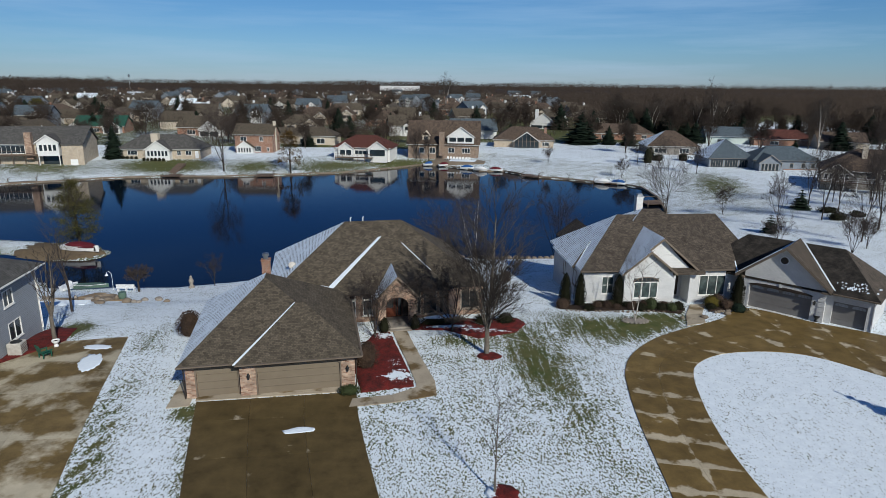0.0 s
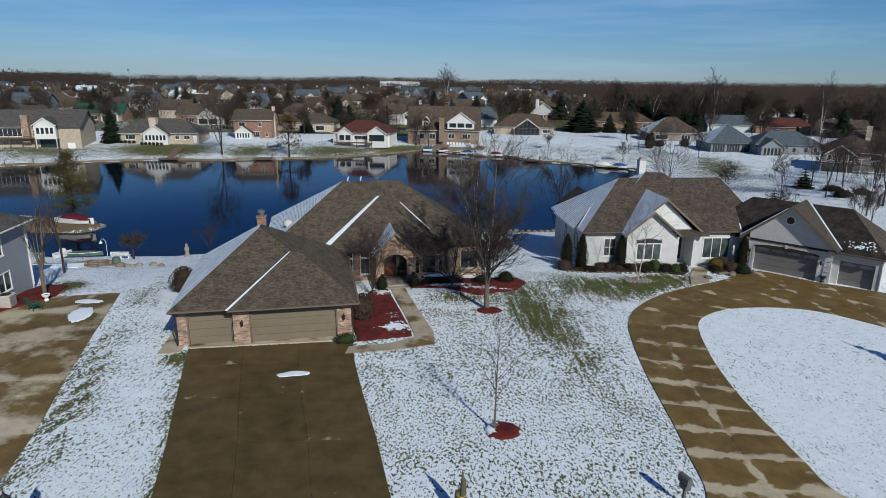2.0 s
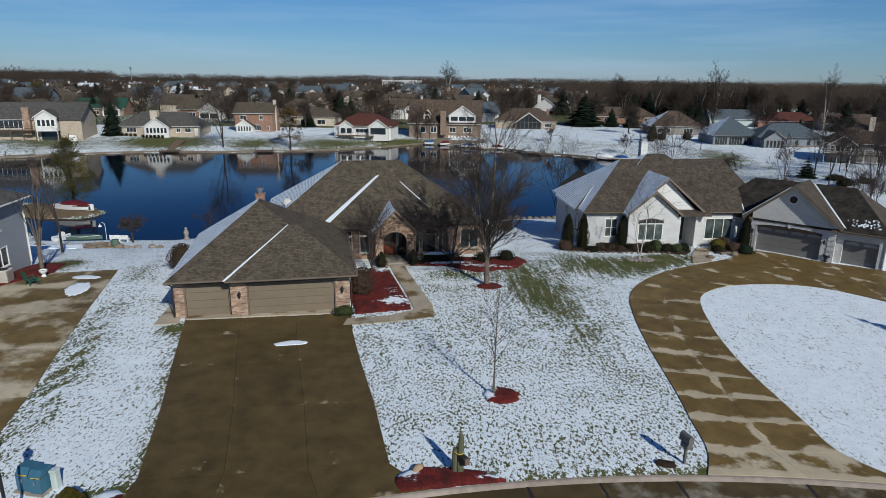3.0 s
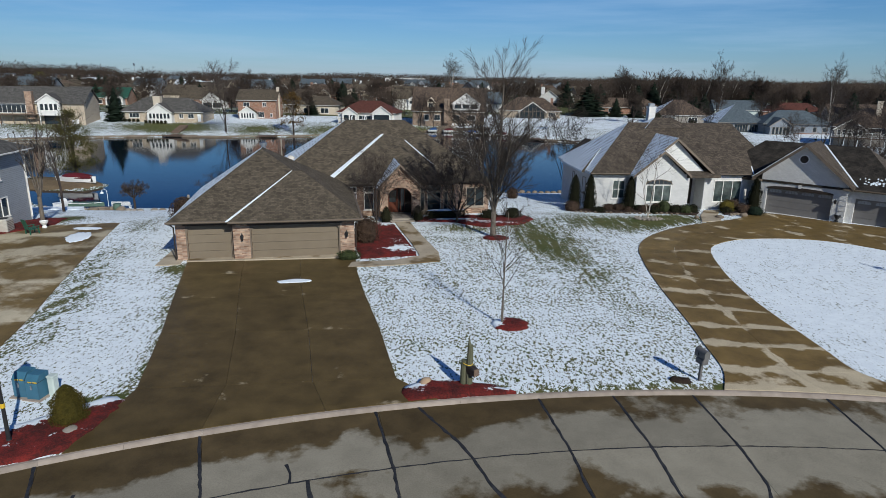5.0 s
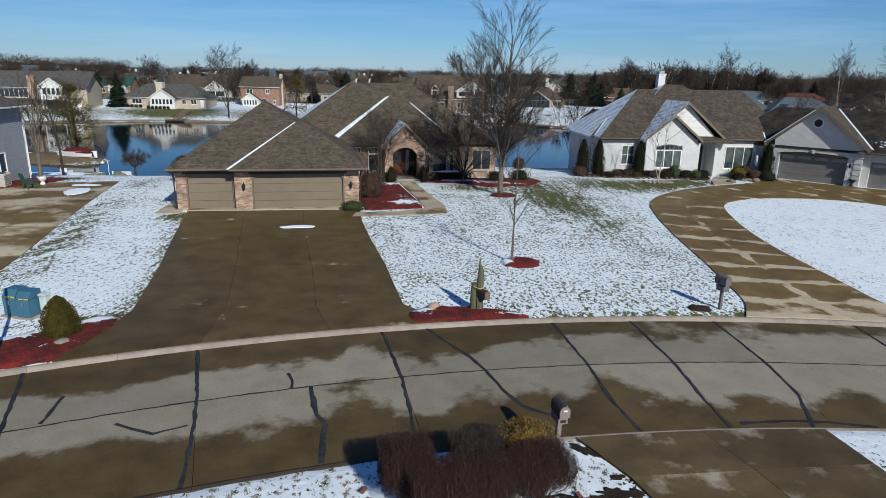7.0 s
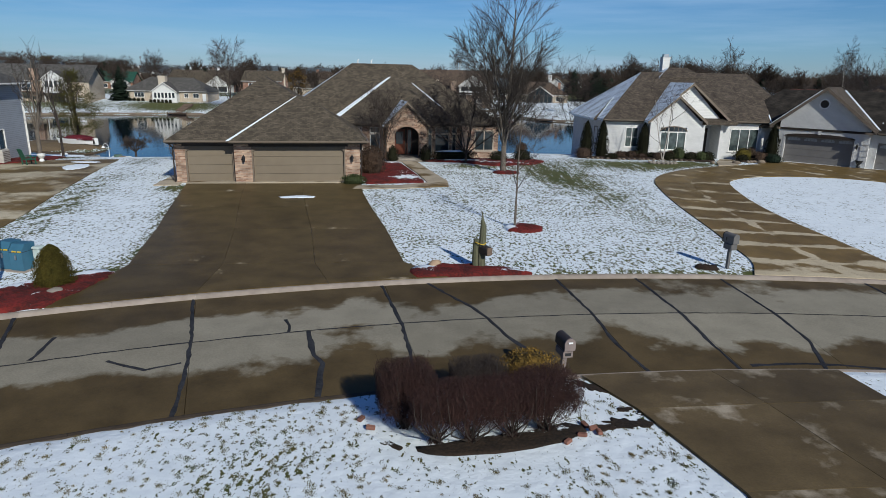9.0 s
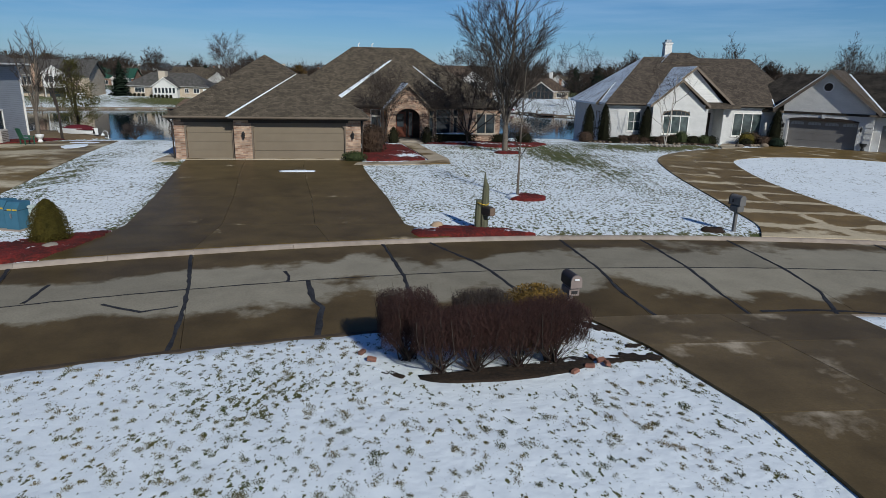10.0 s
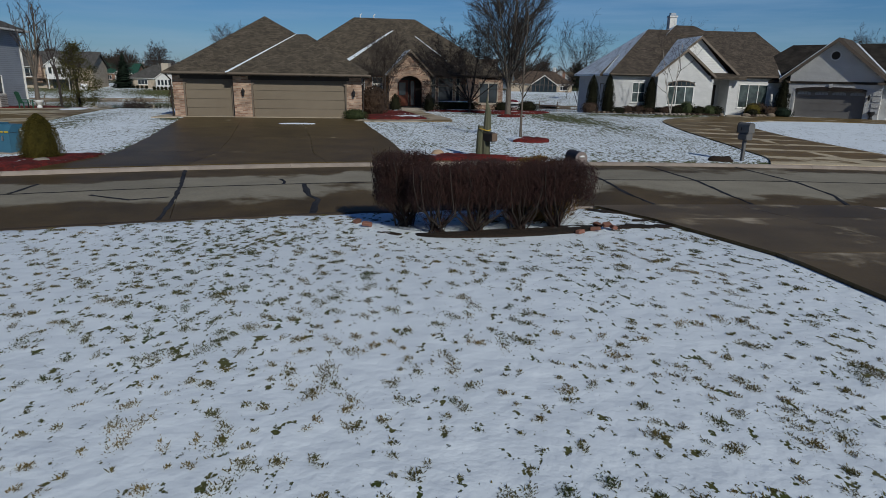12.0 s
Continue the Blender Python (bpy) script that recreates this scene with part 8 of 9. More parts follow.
def tufts():
    """Grass tufts standing out of the near snow: compact clumps of fine blades, loosely spread in rows."""
    rng = random.Random(3)
    m = M()
    step = 0.25
    for iy in range(54):
        for ix in range(88):
            x = -14.0 + step * (ix + rng.uniform(-0.55, 0.55)) + 0.1 * iy
            y = 1.9 + step * (iy + rng.uniform(-0.55, 0.55))
            r, _a = bearing(x, y)
            if r > R_NEAR - 0.35 or x > 3.7 + 0.02 * (12 - y) or (abs(x + 0.2) < 2.1 and 10.9 < y < 12.6):
                continue
            lush = noise.noise(Vector((x * 0.45, y * 0.45, 3))) + 0.8 * blob(x, y, -2.9, 7.6, 1.5, 1.6) + 0.35 * blob(x, y, -3.6, 11.0, 1.8, 1.6)
            if rng.random() > 0.84 + 0.4 * lush:
                continue
            z = land(x, y)
            big = rng.random() ** 2.2 * (1.0 + 0.5 * max(lush, 0))
            a0, long_ = rng.gauss(-1.25, 0.45), 1.0 + 1.9 * rng.random() ** 2
            sg = 0.012 + 0.030 * big
            for _b in range(int(36 + 190 * big)):
                du, dv = rng.gauss(0, sg * long_), rng.gauss(0, sg)
                o = Vector((x + du * math.cos(a0) - dv * math.sin(a0), y + du * math.sin(a0) + dv * math.cos(a0), z - 0.004))
                a = rng.uniform(0, 2 * math.pi)
                d = Vector((math.cos(a), math.sin(a), rng.uniform(0.1, 0.9))).normalized() * rng.uniform(0.016, 0.039)
                w = Vector((-math.sin(a), math.cos(a), 0)) * rng.uniform(0.0045, 0.0095)
                m.poly([o - w, o + w, o + d])
    single("grass_tufts", m, STRAW, "olive and straw grass tufts poking through thin snow", "grass", kind="stuff")


tufts()
evergreen("spruce", "dark spruce standing on the island lawn", 31.6, 31.6, 7, 6.2, 1.7, NEEDLE, tiers=12)

rng = random.Random(31)
for i in range(46):
    x, y = 78 + 165 * rng.random(), 246 + 60 * rng.random()
    if any(math.hypot(x - a, y - b) < 11 for a, b in taken) or blob(x, y, 190, 330, 34, 60, -0.45) > 0.3 or blob(x, y, 165, 274, 16, 9, -0.3) > 0.3:
        continue
    k = rng.uniform(0.95, 1.3)
    copy_thing(stock[i % 4] if i % 6 else stock[-1], pose(x, y, -0.9, 0, 0, 360 * rng.random()) @ Matrix.Diagonal((k * 0.8, k * 0.8, k if i % 6 else 0.65, 1)))

for i, (x, y, r, h) in enumerate(((71.0, 110.3, 1.6, 0.9), (68.7, 103.9, 1.5, 1.2), (62.2, 181.5, 1.6, 4.6), (66.9, 185.9, 1.5, 1.9), (74.5, 186.4, 1.7, 2.2), (73.5, 106, 1.2, 0.9))):
    shrub("shrub", "dark spreading evergreen shrub on the snowy slope", x, y, 240 + i, dome(r, h), 700, 0.22, CEDAR, 1.2, 0.9, 20 * i, group="shrubs on the slope")
for i, (x, y, h) in enumerate(((84, 118, 9), (88, 122, 10), (92, 116, 11), (80, 112, 8), (96, 124, 10), (86, 108, 9), (78, 120, 7), (90, 104, 10), (74, 112, 6), (99, 118, 11), (94, 108, 9), (82, 124, 8))):
    tree("tree", "leafless young tree on the snowy slope", x, y, 160 + i, h, 0.02 + 0.008 * h, BARK_DK, BARK_DK, fork=0.2, leaders=4, spread=0.3, levels=3, kids=5, twig=0.014, group="bare trees on the slope")


# ---- street and garden things ----
def rbox(w, d, h, r=0.03, z=0.0):
    """A box with chamfered upright edges and top."""
    pts = [(-w / 2 + r, -d / 2), (w / 2 - r, -d / 2), (w / 2, -d / 2 + r), (w / 2, d / 2 - r), (w / 2 - r, d / 2), (-w / 2 + r, d / 2), (-w / 2, d / 2 - r), (-w / 2, -d / 2 + r)]
    return M().prism(pts, z, z + h, inset=r)


def mailbox(x, y, rot, h, body, door_mat, post_mat, label, wide=0.24, long=0.56, tall=0.30, sleeve=False):
    """A post-mounted mailbox with an arched body, a door with a handle, a flag and a post."""
    t = thing("mailbox", pose(x, y, land(x, y), 0, 0, rot), label, "mailbox")
    part("post", rbox(0.11, 0.11, h - 0.02, 0.012, -0.05), post_mat, t)
    prof = [(-wide / 2, 0), (wide / 2, 0)] + [(wide / 2 * math.cos(a), tall - wide / 2 + wide / 2 * math.sin(a)) for a in (math.pi * i / 10 for i in range(11))]
    m = M()
    for yy in (-long / 2, long / 2):
        m.v += [(px, yy, h + pz) for px, pz in prof]
    n = len(prof)
    m.f = [tuple(range(n)), tuple(reversed(range(n, 2 * n)))] + [(j, i, n + i, n + j) for i, j in ((i, (i + 1) % n) for i in range(n))]
    b = part("box", m, body, t)
    d = M()
    s = 1.06
    for yy in (-long / 2 - 0.035, -long / 2 - 0.003):
        d.v += [(px * s, yy, h + pz * s - 0.01) for px, pz in prof]
    d.f = [tuple(range(n)), tuple(reversed(range(n, 2 * n)))] + [(j, i, n + i, n + j) for i, j in ((i, (i + 1) % n) for i in range(n))]
    dr = part("door", d, door_mat, b)
    part("handle", M().box(-0.05, 0.05, -long / 2 - 0.06, -long / 2 - 0.037, h + tall * 0.62, h + tall * 0.74), WHITE_PAINT if sleeve else BLACK, dr)
    part("flag", M().box(wide / 2 + 0.005, wide / 2 + 0.02, -0.1, -0.06, h + 0.08, h + 0.2), door_mat, b)
    part("bracket", M().box(-0.09, 0.09, -long / 2 + 0.04, long / 2 - 0.04, h - 0.05, h - 0.002), post_mat, t)
    if sleeve:
        part("paper_slot", M().box(-0.115, 0.115, -0.2, 0.2, h - 0.2, h - 0.052), door_mat, t)
        # black plate on the solid slot paints its dark, shaded inside
        part("slot_opening", M().box(-0.07, 0.07, -0.205, -0.201, h - 0.16, h - 0.09), BLACK, t)
    return t


mailbox(9.75, 23.55, 200, 1.0, PLASTIC_GREY, PLASTIC_DARK, PLASTIC_GREY, "grey moulded mailbox on a matching post behind the curb", 0.27, 0.5, 0.36)
part("mailbox_paper_slot", rbox(0.3, 0.42, 0.22, 0.03, 0.76), PLASTIC_GREY, bpy.data.objects["mailbox"])
mailbox(1.82, 14.1, 14, 1.0, PLASTIC_DARK, PLASTIC_TAUPE, PLASTIC_TAUPE, "dark mailbox with taupe door on a post by the hedge", 0.24, 0.48, 0.27, True)
wp_ = thing("mailbox_post", pose(0.45, 22.85, land(0.45, 22.85), 0, 0, -14), "weathered wooden post carrying a small mailbox, tied with cord", "mailbox")
rough = random.Random(4)
part("timber", M().tube([(0.08, 0, -0.2), (0.07, 0.0, 0.5), (0.09, 0.01, 1.2), (0.1, 0.02, 1.62), (0.06, 0.02, 1.82), (0.05, 0.02, 2.1)], [0.15, 0.14, 0.13, 0.11, 0.05, 0.015], 9), POSTWOOD, wp_, "split grey-green timber with a pointed top")
part("timber", M().tube([(-0.14, -0.03, -0.2), (-0.15, -0.02, 0.6), (-0.13, 0.0, 1.12)], [0.13, 0.12, 0.11], 9), POSTWOOD, wp_)
part("cord", M().tube([(0.09 + 0.2 * math.cos(a) - 0.08, 0.19 * math.sin(a), 1.0 + 0.03 * math.sin(2 * a)) for a in (2 * math.pi * i / 14 for i in range(15))], 0.016, 5), YELLOW, wp_, "pale cord wound round the timbers")
pb = part("box", rbox(0.26, 0.5, 0.3, 0.05, 0).moved(pose(0.22, -0.12, 0.62, 0, 0, 50)), PLASTIC_DARK, wp_, "dark mailbox body")
part("door", rbox(0.24, 0.04, 0.26, 0.015, 0).moved(pose(0.41, -0.28, 0.64, 0, 0, 50)), DECKWOOD, pb)


def utility_box(x, y, rot, w, d, h, material, label):
    t = thing("utility_box", pose(x, y, land(x, y), 0, 0, rot), label, "utility box")
    m = M()
    prof = [(-d / 2, -0.1), (d / 2, -0.1), (d / 2, h), (-d / 2 + 0.18, h), (-d / 2, h - 0.22)]
    for u in (-w / 2, w / 2):
        m.v += [(u, v, z) for v, z in prof]
    n = len(prof)
    m.f = [tuple(reversed(range(n))), tuple(range(n, 2 * n))] + [(i, j, n + j, n + i) for i, j in ((i, (i + 1) % n) for i in range(n))]
    b = part("cabinet", m, material, t)
    part("lid_seam", M().box(-w / 2 - 0.004, w / 2 + 0.004, -d / 2 - 0.006, d / 2 + 0.006, h - 0.26, h - 0.245), BLACK, b)
    part("latch", M().box(-0.03, 0.03, -d / 2 - 0.03, -d / 2 - 0.004, h * 0.45, h * 0.62), METAL, b)
    lab = M()
    for i in range(2):
        lab.box(-w / 2 + 0.12 + i * 0.2, -w / 2 + 0.28 + i * 0.2, -d / 2 - 0.006, -d / 2 - 0.002, h * 0.72, h * 0.78)
    part("warning_label", lab, YELLOW, b)
    part("pad", M().box(-w / 2 - 0.12, w / 2 + 0.12, -d / 2 - 0.12, d / 2 + 0.12, -0.12, 0.03), CURB, t)
    return t


utility_box(-15.75, 21.9, -8, 0.5, 0.6, 0.95, BLUE_METAL, "blue steel transformer cabinet on a pad")
utility_box(-15.2, 21.75, -8, 0.48, 0.6, 0.92, BLUE_METAL, "blue steel switch cabinet with yellow labels")
p_ = thing("utility_pedestal", pose(-14.74, 21.9, land(-14.74, 21.9), 0, 0, -8), "pale grey-green cable pedestal beside blue cabinets", "utility box")
pc = part("housing", rbox(0.26, 0.3, 0.76, 0.04, -0.05), PALE_GREEN, p_)
part("cap", rbox(0.29, 0.33, 0.08, 0.03, 0.71), PALE_GREEN, pc)
lp = thing("lamp_post", pose(-14.3, 18.75, land(-14.3, 18.75)), "black yard lamp post with a glass lantern in a mulch strip", "lamp post")
part("pole", M().tube([(0, 0, -0.1), (0, 0, 0.6), (0, 0, 3.45)], [0.075, 0.062, 0.045], 10), BLACK, lp)
part("collar", M().lathe([(0.11, 0), (0.12, 0.05), (0.08, 0.18)], 12), BLACK, lp)
part("label_band", M().lathe([(0.070, 1.28), (0.072, 1.30), (0.070, 1.42), (0.066, 1.43)], 10), YELLOW, lp, "small yellow band")
lan = part("lantern", M().lathe([(0.03, 3.42), (0.10, 3.46), (0.12, 3.50), (0.05, 3.51)], 8), BLACK, lp, "black lantern with pale glass")
part("glass", M().lathe([(0.09, 3.505), (0.145, 3.80), (0.02, 3.81)], 6), PALE_GLASS, lan)
part("cap", M().lathe([(0.21, 3.80), (0.20, 3.86), (0.12, 4.00), (0.05, 4.08), (0.025, 4.18), (0.01, 4.2)], 8), BLACK, lan)
for q in range(6):
    w_a = 2 * math.pi * q / 6
    part("bar", M().tube([(0.095 * math.cos(w_a), 0.095 * math.sin(w_a), 3.5), (0.155 * math.cos(w_a), 0.155 * math.sin(w_a), 3.81)], 0.012, 4), BLACK, lan)


def rock(x, y, seed, r, h, material, label, z=None, group=""):
    rng = random.Random(seed)
    m = M().lathe([(r * 0.8, -0.05), (r, h * 0.25), (r * 0.85, h * 0.65), (r * 0.45, h * 0.95), (0.02, h)], 11, wob=0.3, rng=rng, sy=0.75)
    return single("rock", m, material, label, "rock", group, smooth=True, at=pose(x, y, (land(x, y) if z is None else z) + 0.04, 0, 0, seed * 50))


rock(-1.15, 23.0, 1, 0.3, 0.22, mat("tan_stone", (0.42, 0.30, 0.19), 0.9, second=(0.3, 0.2, 0.13), scale=5, bump=0.4), "tan boulder at the end of the mulch strip")
rock(-12.75, 19.4, 2, 0.36, 0.15, STONE, "low pale grey boulder under the conical shrub")
rock(24.0, 53.9, 3, 0.36, 0.26, STONE_WALL, "low brown boulder by the entry walk")
rock(26.6, 54.9, 4, 0.38, 0.3, STONE_WALL, "low brown boulder at the planting bed")
rock(21.9, 53.7, 5, 0.25, 0.2, STONE_WALL, "small boulder by the entry walk")
for i, (x, y, z, tip) in enumerate(((2.06, 12.16, 0.06, 24), (2.16, 12.05, 0.03, 12), (1.82, 11.95, 0.02, 5), (1.5, 11.72, 0.01, 4), (1.95, 12.35, 0.02, 9), (-2.25, 12.13, 0.03, 10), (-2.48, 12.5, 0.01, 6))):
    single("edging_brick", rbox(0.18, 0.09, 0.06, 0.012), TERRACOTTA, "tumbled red-brown edging brick beside the hedge bed", "brick", "loose edging bricks", at=pose(x, y, land(x, y) + z, tip, 4 * (i % 3), 25 + 67 * i))
for i, (x, y, rx, ry, a) in enumerate(((2.45, 14.1, 0.34, 0.16, -0.8), (2.85, 13.85, 0.2, 0.1, -0.6), (2.75, 12.47, 0.34, 0.17, 0.0), (3.15, 12.5, 0.26, 0.15, 0.2), (3.36, 12.9, 0.24, 0.1, 0.1), (3.72, 12.45, 0.14, 0.1, 0.6), (2.95, 13.05, 0.13, 0.09, 0.3), (2.35, 12.3, 0.18, 0.1, 0.4), (3.85, 12.2, 0.1, 0.06, 0), (-1.75, 11.55, 0.2, 0.07, -0.7), (-2.05, 11.75, 0.2, 0.05, -0.8))):
    bed("soil_patch", circle(x, y, rx, ry, 18, a), SOIL_SNOW, "dark soil showing through thin snow beside the hedge", seed=61 + i, heap=0.008, lift=0.012, category="soil", ragged=0.75)

# potted things and the grey house's yard
def planter(x, y, material, label, r=0.3, h=0.55):
    t = thing("planter", pose(x, y, land(x, y) + 0.05), label, "planter")
    part("pot", M().lathe([(r * 0.55, 0), (r * 0.6, 0.08), (r * 0.35, 0.2), (r * 0.9, h * 0.75), (r, h), (r * 0.85, h), (r * 0.8, h - 0.08)], 16), material, t)
    part("soil", M().lathe([(r * 0.8, h - 0.09), (r * 0.4, h - 0.05), (0.02, h - 0.04)], 14), MULCH_DK, t)
    return t


planter(-30.6, 47.3, WHITE_PAINT, "white urn planter at the driveway's end")
planter(33.85, 53.15, BLACK, "black pot beside the garage door", 0.28, 0.6)
ac = thing("air_conditioner", pose(-32.7, 45.9, land(-32.7, 45.9), 0, 0, 7), "beige outdoor air-conditioning unit by the grey wall", "air conditioner")
ab = part("casing", rbox(1.0, 1.0, 1.05, 0.05), AC_BEIGE, ac)
part("grille", M().lathe([(0.4, 1.05), (0.4, 1.07), (0.05, 1.09)], 16), BLACK, ab)
for i in range(7):
    part("louvre", M().box(0.5, 0.515, -0.42, 0.42, 0.14 + i * 0.12, 0.18 + i * 0.12), TRIM_BROWN, ab)
ch = thing("garden_chair", pose(-30.2, 45.2, land(-30.2, 45.2) + 0.06, 0, 0, 150), "dark green slatted garden chair on the driveway's edge", "chair")
for s in (-1, 1):
    part("leg", M().box(s * 0.3 - 0.03, s * 0.3 + 0.03, -0.35, -0.29, 0, 0.55), GREEN_PLASTIC, ch)
    part("leg", M().box(s * 0.3 - 0.03, s * 0.3 + 0.03, 0.25, 0.31, 0, 0.45), GREEN_PLASTIC, ch)
    part("armrest", M().box(s * 0.36 - 0.06, s * 0.36 + 0.06, -0.4, 0.35, 0.55, 0.585), GREEN_PLASTIC, ch)
part("seat", M().box(-0.3, 0.3, -0.35, 0.3, 0.34, 0.38), GREEN_PLASTIC, ch)
for i in range(5):
    part("back_slat", M().box(-0.29 + i * 0.12, -0.19 + i * 0.12, -0.02, 0.02, 0, 0.75 + 0.06 * math.sin(math.pi * (i + 0.5) / 5)).moved(pose(0, 0.3, 0.36, -16, 0, 0)), GREEN_PLASTIC, ch)
# the shore garden behind it
bench = thing("bench", pose(-36.7, 70.9, land(-36.7, 70.9), 0, 0, 4) @ Matrix.Diagonal((0.95, 0.9, 0.8, 1)), "white painted slatted bench facing the lake", "bench")
for s in (-1, 0, 1):
    part("leg", M().box(s * 0.95 - 0.04, s * 0.95 + 0.04, -0.25, 0.25, 0, 0.42), WHITE_PAINT, bench)
part("seat", M().box(-1.1, 1.1, -0.28, 0.28, 0.42, 0.47), WHITE_PAINT, bench)
for i in range(4):
    part("back_slat", M().box(-1.1, 1.1, -0.30, -0.26, 0.55 + i * 0.14, 0.65 + i * 0.14), WHITE_PAINT, bench)
gl_ = thing("garden_lamp", pose(-38.6, 71.6, land(-38.6, 71.6)), "white shepherd's-crook garden lamp at the water", "lamp")
part("pole", M().tube([(0, 0, 0), (0, 0, 1.7), (-0.05, 0, 2.05), (-0.3, 0, 2.25), (-0.55, 0, 2.1), (-0.6, 0, 1.95)], 0.026, 7), WHITE_PAINT, gl_)
part("shade", M().lathe([(0.2, 1.72), (0.15, 1.84), (0.05, 1.95)], 12, (-0.6, 0)), WHITE_PAINT, gl_)


def hull(length, beam, h, material, name="hull"):
    m = M()
    n = 9
    rows = []
    for i in range(n):
        t = i / (n - 1)
        b = beam / 2 * (1 - (2 * abs(t - 0.42)) ** 3.0 * (1.0 if t > 0.42 else 0.35))
        b = max(b, 0.04)
        k = 0.15 * h * t ** 3
        rows.append([(t * length - length / 2, -b, h + k), (t * length - length / 2, -b * 0.75, h * 0.25 + k), (t * length - length / 2, 0, k), (t * length - length / 2, b * 0.75, h * 0.25 + k), (t * length - length / 2, b, h + k), (t * length - length / 2, 0, h * 0.92 + k)])
    q = len(rows[0])
    for r in rows:
        m.v += r
    for i in range(n - 1):
        for j in range(q):
            a, b = i * q + j, i * q + (j + 1) % q
            m.f.append((a, b, b + q, a + q))
    m.f.append(tuple(range(q)))
    m.f.append(tuple(reversed(range((n - 1) * q, n * q))))
    return m


bt = thing("rowing_boat", pose(-41.5, 72.0, land(-41.5, 71.6) + 0.05, 0, 0, 6), "upturned green rowing boat on the bank", "boat")
part("hull", hull(4.2, 1.25, 0.5, GREEN_HULL), GREEN_HULL, bt)
part("gunwale", M().tube([(-2.0, -0.42, 0.51), (0, -0.62, 0.5), (1.9, -0.2, 0.55)], 0.04, 5), WHITE_PAINT, bt)
sk = thing("pedal_boat", pose(-43.6, 71.4, land(-43.6, 71.2) + 0.05, 0, 0, 60), "small white pedal boat tilted on the bank", "boat")
part("hull", hull(2.0, 1.2, 0.6, WHITE_PAINT), WHITE_PAINT, sk)
part("seat", rbox(0.6, 0.5, 0.5, 0.08, 0.55), WHITE_PAINT, sk)
rbt = thing("motor_boat", pose(-51.6, 88.6, -3.45, 0, 0, -14), "moored motor boat under a dark red canvas cover", "boat")
part("hull", hull(6.0, 2.1, 0.95, WHITE_PAINT), WHITE_PAINT, rbt)
part("cover", M().lathe([(0.86, 0.80), (0.88, 0.95), (0.66, 1.25), (0.3, 1.42), (0.02, 1.46)], 14, sx=3.0, sy=1.15), RED_CLOTH, rbt, "dark red canvas cover")
part("outboard_motor", rbox(0.35, 0.4, 0.7, 0.06, 0.3).moved(pose(2.4, 0, 0, 0, 0, 0)), BLACK, rbt)
statue = single("statue", M().lathe([(0.32, 0), (0.34, 0.25), (0.22, 0.3), (0.2, 0.5), (0.3, 0.9), (0.22, 1.15), (0.12, 1.22), (0.17, 1.38), (0.1, 1.52), (0.02, 1.56)], 12), STONE, "weathered grey garden statue on a plinth", "statue", at=pose(-29.6, 72.2, land(-29.6, 72.2)))
for i in range(26):
    r0 = random.Random(200 + i)
    x, y = -44 + 16 * r0.random(), 62 + 4.5 * r0.random()
    rock(x, y, 300 + i, 0.25 + 0.4 * r0.random(), 0.2 + 0.3 * r0.random(), (STONE, STONE_WALL)[i % 2], "landscaping rock round the dry shore garden", group="shore garden rocks")
for i, (pts, lab) in enumerate((([(-43, 66.5), (-38, 66.2), (-33.5, 65.6), (-34.2, 64.4), (-40, 64.6)], "bare straw-coloured soil in the shore garden"), ([(-40.2, 66.4), (-38.6, 66.4), (-38.0, 69.4), (-39.3, 69.5)], "bare straw-coloured path to the water"))):
    bed("soil_bed", pts, STUCCO if i > 5 else mat("straw_soil", (0.33, 0.24, 0.14), 0.95, second=(0.2, 0.14, 0.085), scale=4, bump=0.6), lab, seed=80 + i, heap=0.04, lift=0.02, category="soil")
single("stone_step", M().box(-2.6, 2.6, -0.7, 0.7, -0.2, 0.2), SNOW, "snow-covered low stone wall in the shore garden", "wall", at=pose(-38.5, 61.2, land(-38.5, 61.2), 0, 0, 5))
gb = thing("garden_pond", pose(-36.4, 65.4, land(-36.4, 65.4)), "small dry pond rim with a green barrel", "pond")
part("rim", M().lathe([(1.3, 0), (1.4, 0.2), (1.1, 0.25), (0.9, 0.1)], 14), STONE_WALL, gb)
part("barrel", M().lathe([(0.35, 0), (0.42, 0.4), (0.36, 0.8)], 12, (1.9, 0.2)), GREEN_HULL, gb)

# docks and edges of the lake
def dock(x, y, rot, w, l, label, posts=True, rail=False):
    t = thing("dock", pose(x, y, LAKE_Z, 0, 0, rot), label, "dock")
    n = int(w / 0.3)
    for i in range(n):
        part("board", M().box(-w / 2 + i * 0.3, -w / 2 + i * 0.3 + 0.27, -l, 1.5, 0.42, 0.48), DECKWOOD, t)
    part("stringer", M().box(-w / 2, w / 2, -l + 0.1, -l + 0.25, 0.2, 0.418), DECKWOOD, t)
    for u in (-w / 2 + 0.1, w / 2 - 0.1):
        part("pile", M().tube([(u, -l + 0.2, -1), (u, -l + 0.2, 1.5 if rail else 0.8)], 0.1, 7), DECKWOOD, t)
        if rail:
            part("rail", M().box(u - 0.05, u + 0.05, -l, 1.2, 1.25, 1.35), DECKWOOD, t)
    return t


